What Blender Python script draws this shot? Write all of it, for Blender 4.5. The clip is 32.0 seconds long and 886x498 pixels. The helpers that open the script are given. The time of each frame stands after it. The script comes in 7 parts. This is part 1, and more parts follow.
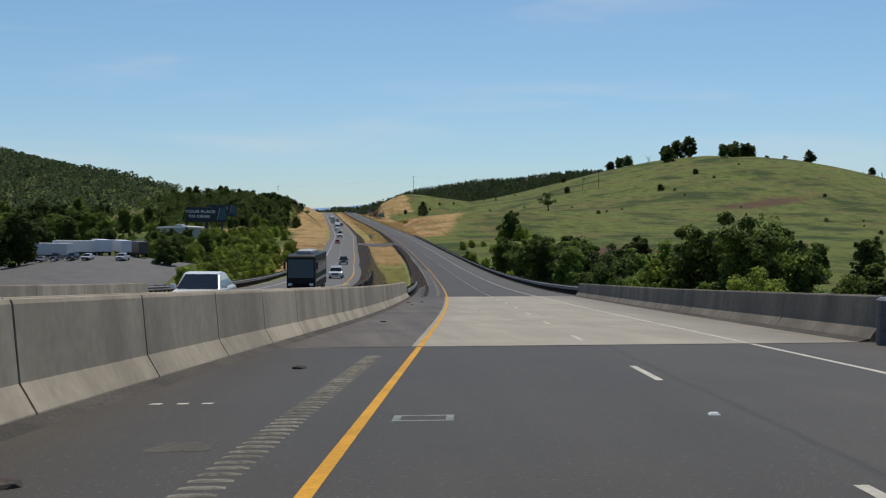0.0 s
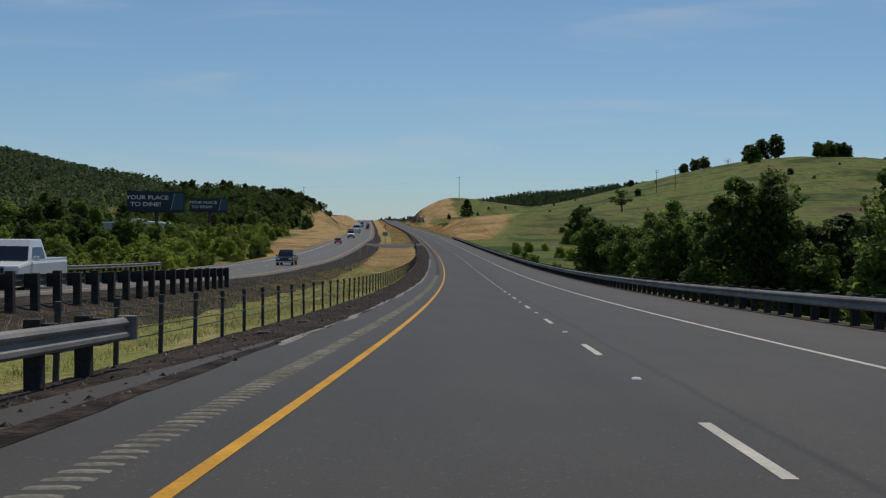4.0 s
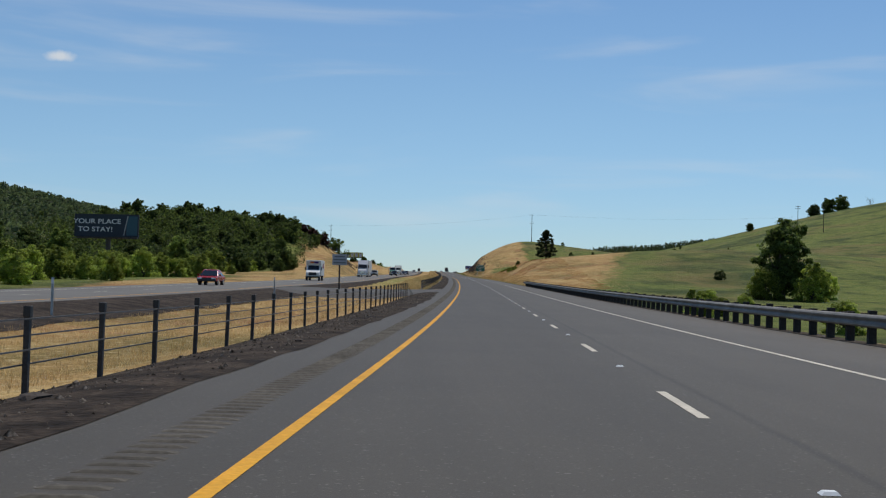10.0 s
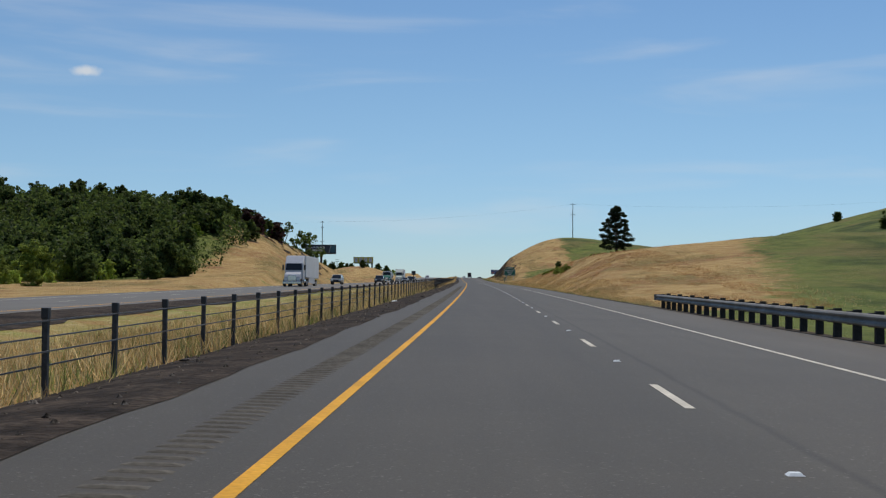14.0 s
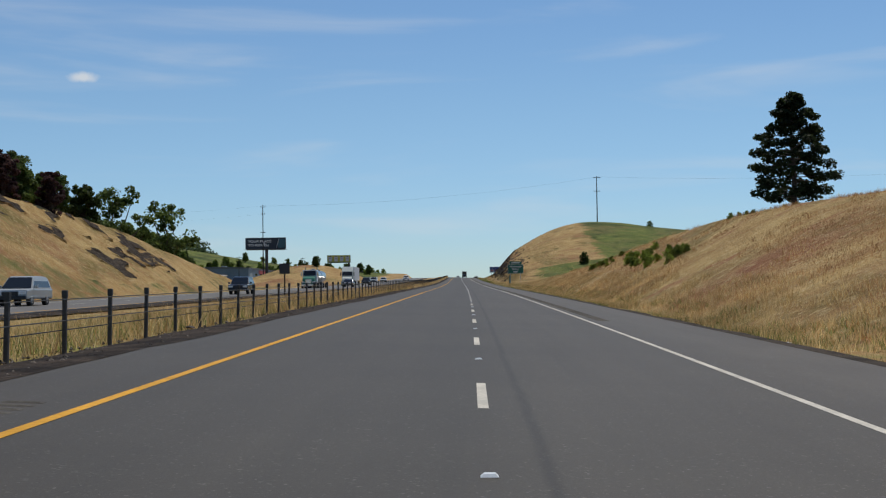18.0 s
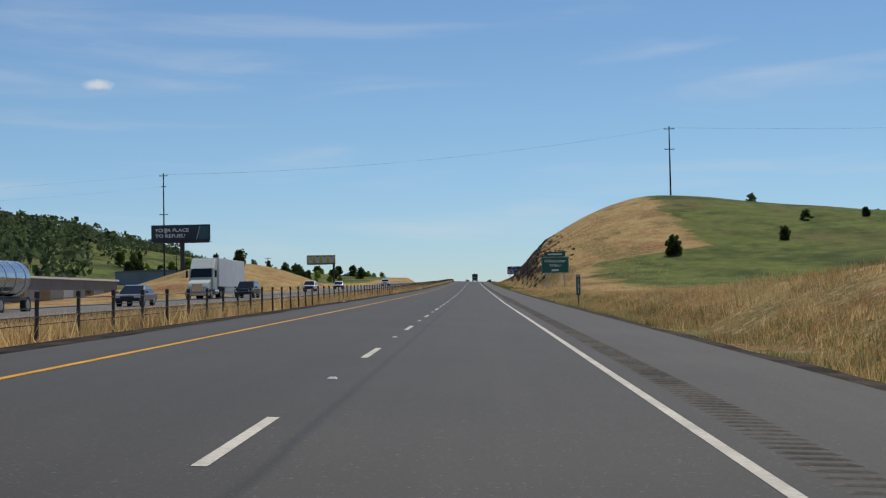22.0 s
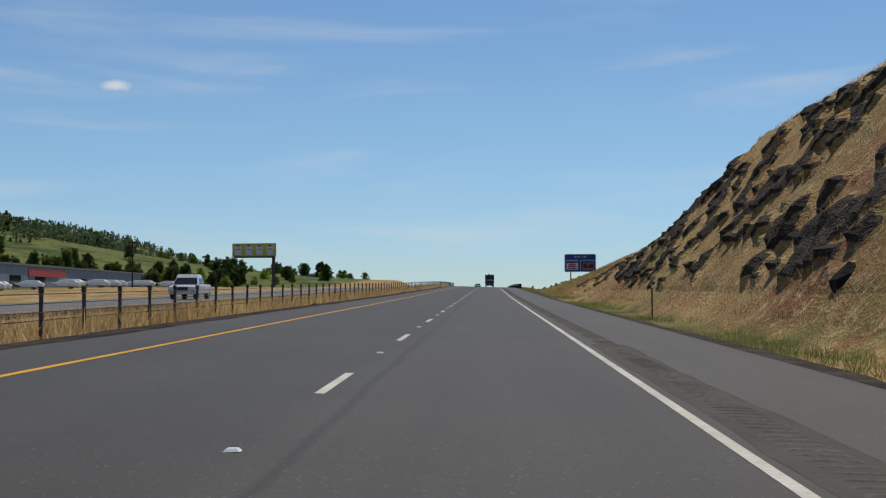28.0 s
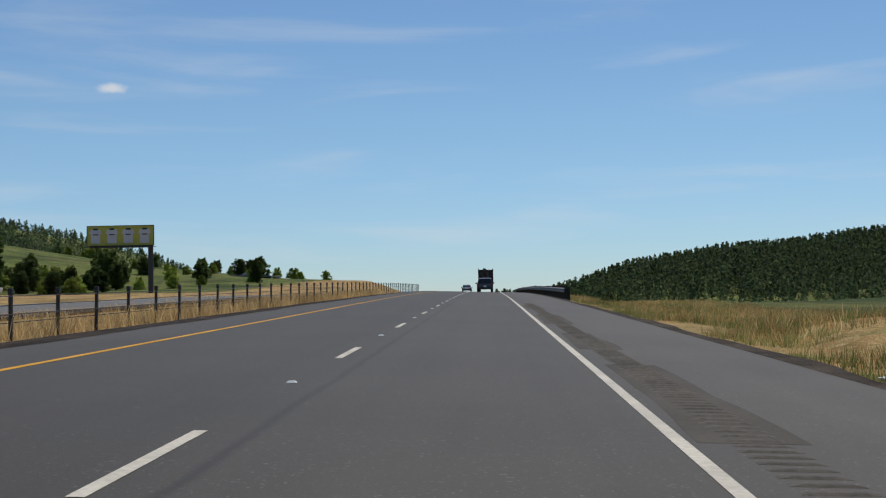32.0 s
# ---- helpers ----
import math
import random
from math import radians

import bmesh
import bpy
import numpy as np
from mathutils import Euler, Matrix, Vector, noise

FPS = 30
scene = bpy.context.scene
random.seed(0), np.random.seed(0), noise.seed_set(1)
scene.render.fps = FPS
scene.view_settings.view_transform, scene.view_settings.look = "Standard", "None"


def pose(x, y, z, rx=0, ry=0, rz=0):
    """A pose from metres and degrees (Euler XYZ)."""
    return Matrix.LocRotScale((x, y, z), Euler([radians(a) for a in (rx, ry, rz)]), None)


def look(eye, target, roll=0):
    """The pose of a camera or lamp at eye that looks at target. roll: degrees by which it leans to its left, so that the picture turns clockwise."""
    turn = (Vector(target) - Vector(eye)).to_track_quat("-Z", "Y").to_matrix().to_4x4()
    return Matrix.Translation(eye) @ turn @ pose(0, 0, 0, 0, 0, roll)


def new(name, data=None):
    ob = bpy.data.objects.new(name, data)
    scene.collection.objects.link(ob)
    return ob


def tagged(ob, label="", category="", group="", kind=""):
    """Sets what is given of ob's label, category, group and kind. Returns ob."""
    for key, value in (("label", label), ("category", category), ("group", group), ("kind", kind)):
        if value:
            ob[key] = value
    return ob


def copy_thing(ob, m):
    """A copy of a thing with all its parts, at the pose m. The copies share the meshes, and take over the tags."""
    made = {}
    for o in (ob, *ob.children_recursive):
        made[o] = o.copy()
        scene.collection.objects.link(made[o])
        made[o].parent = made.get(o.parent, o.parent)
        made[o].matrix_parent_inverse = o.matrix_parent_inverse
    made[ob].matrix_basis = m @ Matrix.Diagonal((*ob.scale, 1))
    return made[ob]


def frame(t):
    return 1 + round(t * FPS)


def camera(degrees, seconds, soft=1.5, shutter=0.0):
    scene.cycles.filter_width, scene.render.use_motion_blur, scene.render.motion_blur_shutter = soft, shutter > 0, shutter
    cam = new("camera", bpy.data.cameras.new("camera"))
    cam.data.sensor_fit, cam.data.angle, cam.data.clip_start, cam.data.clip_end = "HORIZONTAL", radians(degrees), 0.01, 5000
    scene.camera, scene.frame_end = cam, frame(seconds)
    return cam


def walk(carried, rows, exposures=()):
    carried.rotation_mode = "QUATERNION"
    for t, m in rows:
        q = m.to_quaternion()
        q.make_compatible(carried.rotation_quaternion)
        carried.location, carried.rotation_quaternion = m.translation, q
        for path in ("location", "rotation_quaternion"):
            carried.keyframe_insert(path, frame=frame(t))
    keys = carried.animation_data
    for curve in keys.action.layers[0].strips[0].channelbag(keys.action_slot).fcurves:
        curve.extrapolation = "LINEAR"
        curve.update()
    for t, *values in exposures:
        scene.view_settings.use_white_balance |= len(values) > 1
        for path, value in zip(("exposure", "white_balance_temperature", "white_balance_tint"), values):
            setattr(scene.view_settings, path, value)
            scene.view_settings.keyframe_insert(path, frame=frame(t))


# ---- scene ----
cam = camera(37.80, 32.0, soft=1.2)
PATH = [
    (0, pose(-0.200, 0.00, 0.153, 88.364, -0.180, -6.009)),
    (0.5, pose(2.330, 17.66, -0.890, 88.153, -0.346, -5.791)),
    (1, pose(4.720, 35.33, -1.928, 88.388, -0.203, -5.476)),
    (1.5, pose(6.930, 53.01, -2.893, 88.260, -0.105, -5.073)),
    (2, pose(9.030, 70.71, -3.840, 88.334, -0.187, -4.806)),
    (2.5, pose(11.040, 88.45, -4.759, 88.468, -0.114, -4.497)),
    (3, pose(12.970, 106.21, -5.634, 88.727, -0.278, -4.152)),
    (3.5, pose(14.820, 123.97, -6.447, 88.834, -0.540, -3.971)),
    (4, pose(16.590, 141.75, -7.190, 89.055, -0.582, -3.689)),
    (4.5, pose(18.280, 159.53, -7.861, 89.277, -0.624, -3.406)),
    (5, pose(19.910, 177.33, -8.460, 89.499, -0.666, -3.123)),
    (5.5, pose(21.450, 195.15, -8.991, 89.720, -0.708, -2.841)),
    (6, pose(22.920, 212.98, -9.455, 89.967, -0.848, -2.578)),
    (6.5, pose(24.330, 230.84, -9.863, 90.203, -0.992, -2.404)),
    (7, pose(25.680, 248.71, -10.216, 90.405, -1.054, -2.202)),
    (7.5, pose(26.910, 266.61, -10.503, 90.617, -1.104, -1.876)),
    (8, pose(27.990, 284.53, -10.726, 90.849, -1.183, -1.512)),
    (8.5, pose(28.940, 302.47, -10.894, 90.953, -1.330, -1.147)),
    (9, pose(29.830, 320.42, -11.010, 91.231, -1.557, -0.930)),
    (9.5, pose(30.690, 338.40, -11.073, 91.409, -1.498, -0.739)),
    (10, pose(31.465, 356.40, -11.089, 91.604, -1.311, -0.644)),
    (10.5, pose(32.250, 374.43, -11.063, 91.685, -1.098, -0.607)),
    (11, pose(32.960, 392.47, -11.000, 91.789, -1.040, -0.466)),
    (11.5, pose(33.610, 410.53, -10.904, 91.570, -0.896, -0.263)),
    (12, pose(34.220, 428.64, -10.779, 91.676, -1.061, -0.052)),
    (12.5, pose(34.770, 446.76, -10.606, 91.799, -0.882, 0.060)),
    (13, pose(35.310, 464.89, -10.420, 91.878, -0.503, 0.094)),
    (13.5, pose(35.870, 483.04, -10.251, 91.923, -0.248, 0.322)),
    (14, pose(36.460, 501.19, -10.072, 91.886, -0.314, 0.581)),
    (14.5, pose(37.070, 519.37, -9.885, 91.903, -0.482, 0.518)),
    (15, pose(37.680, 537.59, -9.693, 91.916, -0.399, 0.482)),
    (15.5, pose(38.280, 555.87, -9.494, 91.946, -0.217, 0.402)),
    (16, pose(38.860, 574.22, -9.290, 91.976, -0.035, 0.322)),
    (16.5, pose(39.400, 592.62, -9.082, 91.989, 0.048, 0.286)),
    (17, pose(39.970, 611.01, -8.826, 91.953, 0.162, 0.389)),
    (17.5, pose(40.530, 629.36, -8.631, 91.864, 0.440, 0.541)),
    (18, pose(41.090, 647.67, -8.448, 91.890, 0.709, 0.611)),
    (18.5, pose(41.585, 666.03, -8.273, 91.925, 1.199, 0.642)),
    (19, pose(42.065, 684.52, -8.100, 91.995, 1.596, 0.771)),
    (19.5, pose(42.470, 703.10, -7.930, 92.005, 1.734, 1.006)),
    (20, pose(42.850, 721.75, -7.761, 91.980, 1.657, 1.033)),
    (20.5, pose(43.200, 740.46, -7.590, 92.014, 1.588, 1.069)),
    (21, pose(43.540, 759.22, -7.422, 92.089, 1.430, 1.209)),
    (21.5, pose(43.860, 778.01, -7.255, 92.144, 1.298, 1.248)),
    (22, pose(44.130, 796.83, -7.087, 92.106, 1.065, 1.292)),
    (22.5, pose(44.350, 815.66, -6.915, 92.069, 0.835, 1.303)),
    (23, pose(44.480, 834.52, -6.737, 92.026, 1.015, 1.574)),
    (23.5, pose(44.560, 853.38, -6.553, 92.114, 1.196, 1.782)),
    (24, pose(44.630, 872.23, -6.362, 92.150, 1.153, 1.846)),
    (24.5, pose(44.680, 891.06, -6.160, 92.223, 0.729, 1.839)),
    (25, pose(44.715, 909.91, -5.946, 92.234, 0.669, 1.852)),
    (25.5, pose(44.695, 928.77, -5.719, 92.260, 0.538, 1.881)),
    (26, pose(44.645, 947.64, -5.479, 92.285, 0.408, 1.911)),
    (26.5, pose(44.595, 966.52, -5.227, 92.296, 0.348, 1.924)),
    (27, pose(44.570, 985.39, -4.965, 92.270, 0.469, 2.001)),
    (27.5, pose(44.530, 1004.27, -4.695, 92.259, 0.392, 2.011)),
    (28, pose(44.520, 1023.15, -4.420, 92.306, 0.307, 1.907)),
    (28.5, pose(44.550, 1042.03, -4.141, 92.292, 0.356, 1.806)),
    (29, pose(44.610, 1060.91, -3.860, 92.275, 0.337, 1.659)),
    (29.5, pose(44.665, 1079.78, -3.579, 92.322, 0.473, 1.476)),
    (30, pose(44.765, 1098.66, -3.298, 92.283, 0.549, 1.421)),
    (30.5, pose(44.850, 1117.54, -3.017, 92.298, 0.490, 1.433)),
    (31, pose(44.970, 1136.41, -2.735, 92.384, 0.537, 1.592)),
    (31.5, pose(45.100, 1155.28, -2.446, 92.409, 0.673, 1.743)),
    (32, pose(45.230, 1174.15, -2.139, 92.298, 0.850, 1.823)),
]
walk(cam, PATH, ((0, 0.0), (1, 0.0), (2, -0.25), (2.5, -0.42), (3, -0.42), (3.5, -0.38), (5.5, -0.1), (6, 0.0), (32, 0.0)))

# the line of lane dashes: metres ahead, across, height
ROAD = [
    (-400, -50.78, 18.68),
    (-200, -24.22, 8.72),
    (-100, -10.94, 3.74),
    (0, 2.33, -1.24),
    (75, 11.56, -5.26),
    (150, 19.27, -8.72),
    (225, 25.54, -10.96),
    (300, 30.50, -12.05),
    (375, 34.36, -12.27),
    (450, 37.13, -11.90),
    (525, 39.15, -11.17),
    (600, 40.55, -10.31),
    (675, 41.49, -9.45),
    (750, 42.08, -8.67),
    (825, 42.44, -7.95),
    (900, 42.64, -7.17),
    (975, 42.74, -6.25),
    (1050, 42.79, -5.18),
    (1125, 42.87, -4.08),
    (1200, 43.09, -2.85),
    (1275, 43.34, -1.70),
    (1350, 43.58, -0.94),
    (1450, 43.91, -0.62),
    (1600, 44.41, -1.89),
    (1900, 45.39, -7.64),
    (2600, 47.70, -18.82),
]

# ---- light ----
SUN_AZ, SUN_EL = radians(20), radians(62)      # clockwise from +y, and above the ground
world = bpy.data.worlds.new("sky")
scene.world = world
world.use_nodes = True
wn, wl = world.node_tree.nodes, world.node_tree.links
wn.clear()
sky = wn.new("ShaderNodeTexSky")
sky.sky_type, sky.sun_disc = "NISHITA", False
sky.sun_elevation, sky.sun_rotation = SUN_EL, SUN_AZ
sky.air_density, sky.dust_density, sky.ozone_density = 1.0, 0.0, 2.2
back = wn.new("ShaderNodeBackground")
back.inputs["Strength"].default_value = 0.078
wout = wn.new("ShaderNodeOutputWorld")
wc = wn.new("ShaderNodeTexCoord")


def sky_math(op, a, b):
    x = wn.new("ShaderNodeMath")
    x.operation = op
    x.use_clamp = op == "MULTIPLY"
    for k, v in enumerate((a, b)):
        if isinstance(v, (int, float)):
            x.inputs[k].default_value = v
        else:
            wl.new(v, x.inputs[k])
    return x.outputs[0]


def sky_range(src, a, b, lo, hi):
    r = wn.new("ShaderNodeMapRange")
    r.interpolation_type = "SMOOTHSTEP"
    for k, v in zip((1, 2, 3, 4), (a, b, lo, hi)):
        r.inputs[k].default_value = v
    wl.new(src, r.inputs[0])
    return r.outputs[0]


# thin drawn-out wisps, and one small bright cloud
wm = wn.new("ShaderNodeMapping")
wm.inputs["Scale"].default_value = (2.2, 2.2, 17.0)
wm.inputs["Rotation"].default_value = (radians(-4), radians(5), 0)
wl.new(wc.outputs["Generated"], wm.inputs[0])
wisp = wn.new("ShaderNodeTexNoise")
wisp.inputs["Scale"].default_value, wisp.inputs["Detail"].default_value = 1.7, 5.0
wisp.inputs["Distortion"].default_value = 0.4
wl.new(wm.outputs[0], wisp.inputs["Vector"])
thin = sky_range(wisp.outputs[0], 0.5, 0.78, 0.0, 0.34)
puff_at = wn.new("ShaderNodeVectorMath")
puff_at.operation = "SUBTRACT"
puff_at.inputs[1].default_value = (-0.2743, 0.948, 0.1614)
wl.new(wc.outputs["Generated"], puff_at.inputs[0])
puff_s = wn.new("ShaderNodeVectorMath")
puff_s.operation = "MULTIPLY"
puff_s.inputs[1].default_value = (1.0, 1.0, 2.6)
wl.new(puff_at.outputs[0], puff_s.inputs[0])
puff_l = wn.new("ShaderNodeVectorMath")
puff_l.operation = "LENGTH"
wl.new(puff_s.outputs[0], puff_l.inputs[0])
curl = wn.new("ShaderNodeTexNoise")
curl.inputs["Scale"].default_value, curl.inputs["Detail"].default_value = 90.0, 4.0
wl.new(wc.outputs["Generated"], curl.inputs["Vector"])
puff = sky_range(sky_math("ADD", puff_l.outputs["Value"], sky_math("MULTIPLY", curl.outputs[0], 0.014)), 0.0095, 0.0225, 0.85, 0.0)
cloud = wn.new("ShaderNodeMix")
cloud.data_type = "RGBA"
cloud.inputs[7].default_value = (8.2, 8.6, 9.0, 1)
wl.new(sky_math("MAXIMUM", thin, puff), cloud.inputs[0])
blue = wn.new("ShaderNodeMix")
blue.data_type, blue.blend_type = "RGBA", "MULTIPLY"
blue.inputs[0].default_value = 1.0
blue.inputs[7].default_value = (0.80, 0.97, 1.12, 1)
low = wn.new("ShaderNodeMix")
low.data_type, low.blend_type = "RGBA", "MULTIPLY"
low.inputs[7].default_value = (0.84, 0.92, 1.1, 1)
up = wn.new("ShaderNodeSeparateXYZ")
wl.new(wc.outputs["Generated"], up.inputs[0])
wl.new(sky_range(up.outputs[2], 0.0, 0.16, 1.0, 0.0), low.inputs[0])
wl.new(sky.outputs[0], low.inputs[6])
wl.new(low.outputs[2], blue.inputs[6])
wl.new(blue.outputs[2], cloud.inputs[6])
wl.new(cloud.outputs[2], back.inputs[0])
wl.new(back.outputs[0], wout.inputs[0])
sun = new("sun", bpy.data.lights.new("sun", "SUN"))
sun.data.energy, sun.data.angle, sun.data.color = 3.3, radians(0.53), (1.0, 0.95, 0.87)
sun_way = Vector((math.sin(SUN_AZ) * math.cos(SUN_EL), math.cos(SUN_AZ) * math.cos(SUN_EL), math.sin(SUN_EL)))
sun.matrix_world = look(sun_way * 50, (0, 0, 0))


# ---- materials ----
def material(name, base, rough=0.8, metal=0.0, spread=0.15, scale=1.0, fine=20.0, tint=None, bump=0.3, bump_d=0.02, per_object=0.0, spec=0.5, streak=None):
    """A painted or grown surface: base colour varied by two noises, with fine relief."""
    m = bpy.data.materials.new(name)
    m.use_nodes = True
    n, l = m.node_tree.nodes, m.node_tree.links
    b = n["Principled BSDF"]
    b.inputs["Roughness"].default_value, b.inputs["Metallic"].default_value = rough, metal
    b.inputs["Specular IOR Level"].default_value = spec
    tc = n.new("ShaderNodeTexCoord")
    big, small = n.new("ShaderNodeTexNoise"), n.new("ShaderNodeTexNoise")
    big.inputs["Scale"].default_value, small.inputs["Scale"].default_value = scale, fine
    big.inputs["Detail"].default_value, small.inputs["Detail"].default_value = 4, 3
    for t in (big, small):
        l.new(tc.outputs["Object"], t.inputs["Vector"])
    ramp = n.new("ShaderNodeMix")
    ramp.data_type = "RGBA"
    dark = [max(0.0, c * (1 - spread)) for c in base]
    light = [min(1.0, c * (1 + spread)) for c in (tint or base)]
    ramp.inputs[6].default_value, ramp.inputs[7].default_value = (*dark, 1), (*light, 1)
    sharp = n.new("ShaderNodeMapRange")
    sharp.inputs[1].default_value, sharp.inputs[2].default_value = 0.35, 0.65
    l.new(big.outputs[0], sharp.inputs[0])
    l.new(sharp.outputs[0], ramp.inputs[0])
    grain = n.new("ShaderNodeMapRange")
    grain.inputs[1].default_value, grain.inputs[2].default_value = 0.3, 0.7
    grain.inputs[3].default_value, grain.inputs[4].default_value = 1 - spread, 1 + spread
    l.new(small.outputs[0], grain.inputs[0])
    mul = n.new("ShaderNodeVectorMath")
    mul.operation = "SCALE"
    l.new(ramp.outputs[2], mul.inputs[0])
    l.new(grain.outputs[0], mul.inputs["Scale"])
    out = mul.outputs[0]
    if per_object:
        info, vary, again = n.new("ShaderNodeObjectInfo"), n.new("ShaderNodeMapRange"), n.new("ShaderNodeVectorMath")
        vary.inputs[3].default_value, vary.inputs[4].default_value = 1 - per_object, 1 + per_object
        again.operation = "SCALE"
        l.new(info.outputs["Random"], vary.inputs[0])
        l.new(out, again.inputs[0])
        l.new(vary.outputs[0], again.inputs["Scale"])
        out = again.outputs[0]
    if streak:
        mp, run, amt, again = n.new("ShaderNodeMapping"), n.new("ShaderNodeTexNoise"), n.new("ShaderNodeMapRange"), n.new("ShaderNodeVectorMath")
        mp.inputs["Scale"].default_value = streak
        run.inputs["Scale"].default_value, run.inputs["Detail"].default_value = 1.0, 5.0
        amt.inputs[1].default_value, amt.inputs[2].default_value = 0.35, 0.62
        amt.inputs[3].default_value, amt.inputs[4].default_value = 0.7, 1.1
        again.operation = "SCALE"
        l.new(tc.outputs["Object"], mp.inputs[0])
        l.new(mp.outputs[0], run.inputs["Vector"])
        l.new(run.outputs[0], amt.inputs[0])
        l.new(out, again.inputs[0])
        l.new(amt.outputs[0], again.inputs["Scale"])
        out = again.outputs[0]
    l.new(out, b.inputs["Base Color"])
    if bump:
        bp = n.new("ShaderNodeBump")
        bp.inputs["Strength"].default_value, bp.inputs["Distance"].default_value = bump, bump_d
        l.new(small.outputs[0], bp.inputs["Height"])
        l.new(bp.outputs[0], b.inputs["Normal"])
    return m


def paint(name, base, rough=0.45, metal=0.0, spread=0.05):
    return material(name, base, rough, metal, spread, 0.7, 9.0, bump=0.05, bump_d=0.004)


def paved(name, base, fleck, seam, profile, grain=45.0, streaks=0.06, rough=0.14, blotch=0.07, gloss=0.13):
    """A road surface: stone grain, streaks along the road, lane tracks worn by traffic and a tarred lane joint;
    profile: brightness by metres across.
    """
    m = bpy.data.materials.new(name)
    m.use_nodes = True
    n, l = m.node_tree.nodes, m.node_tree.links
    b = n["Principled BSDF"]
    b.inputs["Roughness"].default_value, b.inputs["Specular IOR Level"].default_value = 0.6, gloss
    tc, at = n.new("ShaderNodeTexCoord"), n.new("ShaderNodeAttribute")
    at.attribute_name = "across"

    def noise(scale, detail, stretch=(1, 1, 1)):
        mp, t = n.new("ShaderNodeMapping"), n.new("ShaderNodeTexNoise")
        mp.inputs["Scale"].default_value = stretch
        t.inputs["Scale"].default_value, t.inputs["Detail"].default_value, t.inputs["Roughness"].default_value = scale, detail, 0.65
        l.new(tc.outputs["Object"], mp.inputs[0])
        l.new(mp.outputs[0], t.inputs["Vector"])
        return t.outputs[0]

    def rng_(src, a, c, lo, hi):
        r = n.new("ShaderNodeMapRange")
        for k, v in zip((1, 2, 3, 4), (a, c, lo, hi)):
            r.inputs[k].default_value = v
        l.new(src, r.inputs[0])
        return r.outputs[0]

    def calc(op, a, c):
        x = n.new("ShaderNodeMath")
        x.operation = op
        for k, v in enumerate((a, c)):
            if isinstance(v, (int, float)):
                x.inputs[k].default_value = v
            else:
                l.new(v, x.inputs[k])
        return x.outputs[0]

    fine, speck, blot, run = noise(grain, 4), noise(grain * 0.55, 1), noise(0.22, 6), noise(1.6, 5, (1.0, 0.03, 1.0))
    tone = calc("MULTIPLY", rng_(fine, 0.3, 0.7, 1 - rough, 1 + rough), rng_(blot, 0.35, 0.65, 1 - blotch, 1 + blotch))
    tone = calc("MULTIPLY", tone, rng_(run, 0.35, 0.65, 1 - streaks, 1 + streaks))
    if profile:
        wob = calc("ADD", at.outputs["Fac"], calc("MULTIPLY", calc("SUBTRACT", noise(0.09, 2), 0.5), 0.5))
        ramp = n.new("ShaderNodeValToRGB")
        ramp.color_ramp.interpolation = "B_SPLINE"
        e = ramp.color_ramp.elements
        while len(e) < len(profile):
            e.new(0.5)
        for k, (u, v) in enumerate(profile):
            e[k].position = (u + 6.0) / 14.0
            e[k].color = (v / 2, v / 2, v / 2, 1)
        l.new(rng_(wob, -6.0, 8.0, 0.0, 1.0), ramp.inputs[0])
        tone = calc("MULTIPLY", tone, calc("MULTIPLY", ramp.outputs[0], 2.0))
    if seam is not None:
        line = rng_(calc("ABSOLUTE", calc("SUBTRACT", calc("ADD", at.outputs["Fac"], calc("MULTIPLY", calc("SUBTRACT", noise(0.5, 4), 0.5), 0.16)), seam), 0), 0.015, 0.08, 0.72, 1.0)
        tone = calc("MULTIPLY", tone, line)
    col = n.new("ShaderNodeMix")
    col.data_type = "RGBA"
    col.inputs[6].default_value, col.inputs[7].default_value = (*base, 1), (*fleck, 1)
    l.new(rng_(speck, 0.66, 0.74, 0.0, 0.6), col.inputs[0])
    mul = n.new("ShaderNodeVectorMath")
    mul.operation = "SCALE"
    l.new(col.outputs[2], mul.inputs[0])
    l.new(tone, mul.inputs["Scale"])
    l.new(mul.outputs[0], b.inputs["Base Color"])
    bp = n.new("ShaderNodeBump")
    bp.inputs["Strength"].default_value, bp.inputs["Distance"].default_value = 0.3, 0.006
    l.new(fine, bp.inputs["Height"])
    l.new(bp.outputs[0], b.inputs["Normal"])
    return m


# brightness by metres across: left lane darker, outer shoulder paler
ROAD_TONES = ((-5.6, 1.0), (-4.9, 0.99), (-3.9, 0.95), (-2.9, 0.93), (-1.8, 0.99), (-0.8, 0.9), (-0.1, 0.92), (0.5, 1.08), (1.4, 1.05), (2.3, 1.1), (3.3, 1.06), (3.9, 1.12), (4.9, 1.3), (5.8, 1.36), (7.2, 1.3))
M_ASPHALT = paved("asphalt", (0.0685, 0.058, 0.0438), (0.2, 0.182, 0.155), 0.42, ROAD_TONES)
# the deck's profile gets darker towards its outer edge
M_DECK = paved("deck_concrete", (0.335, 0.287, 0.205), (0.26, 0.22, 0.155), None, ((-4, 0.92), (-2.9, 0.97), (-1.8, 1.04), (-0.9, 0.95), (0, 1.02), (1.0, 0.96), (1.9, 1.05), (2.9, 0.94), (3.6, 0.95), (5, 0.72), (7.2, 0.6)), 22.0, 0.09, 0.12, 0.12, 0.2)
M_DECK_OLD = paved("stained_deck", (0.09, 0.068, 0.045), (0.14, 0.115, 0.085), None, (), 16.0, 0.3, 0.25, 0.3, 0.2)
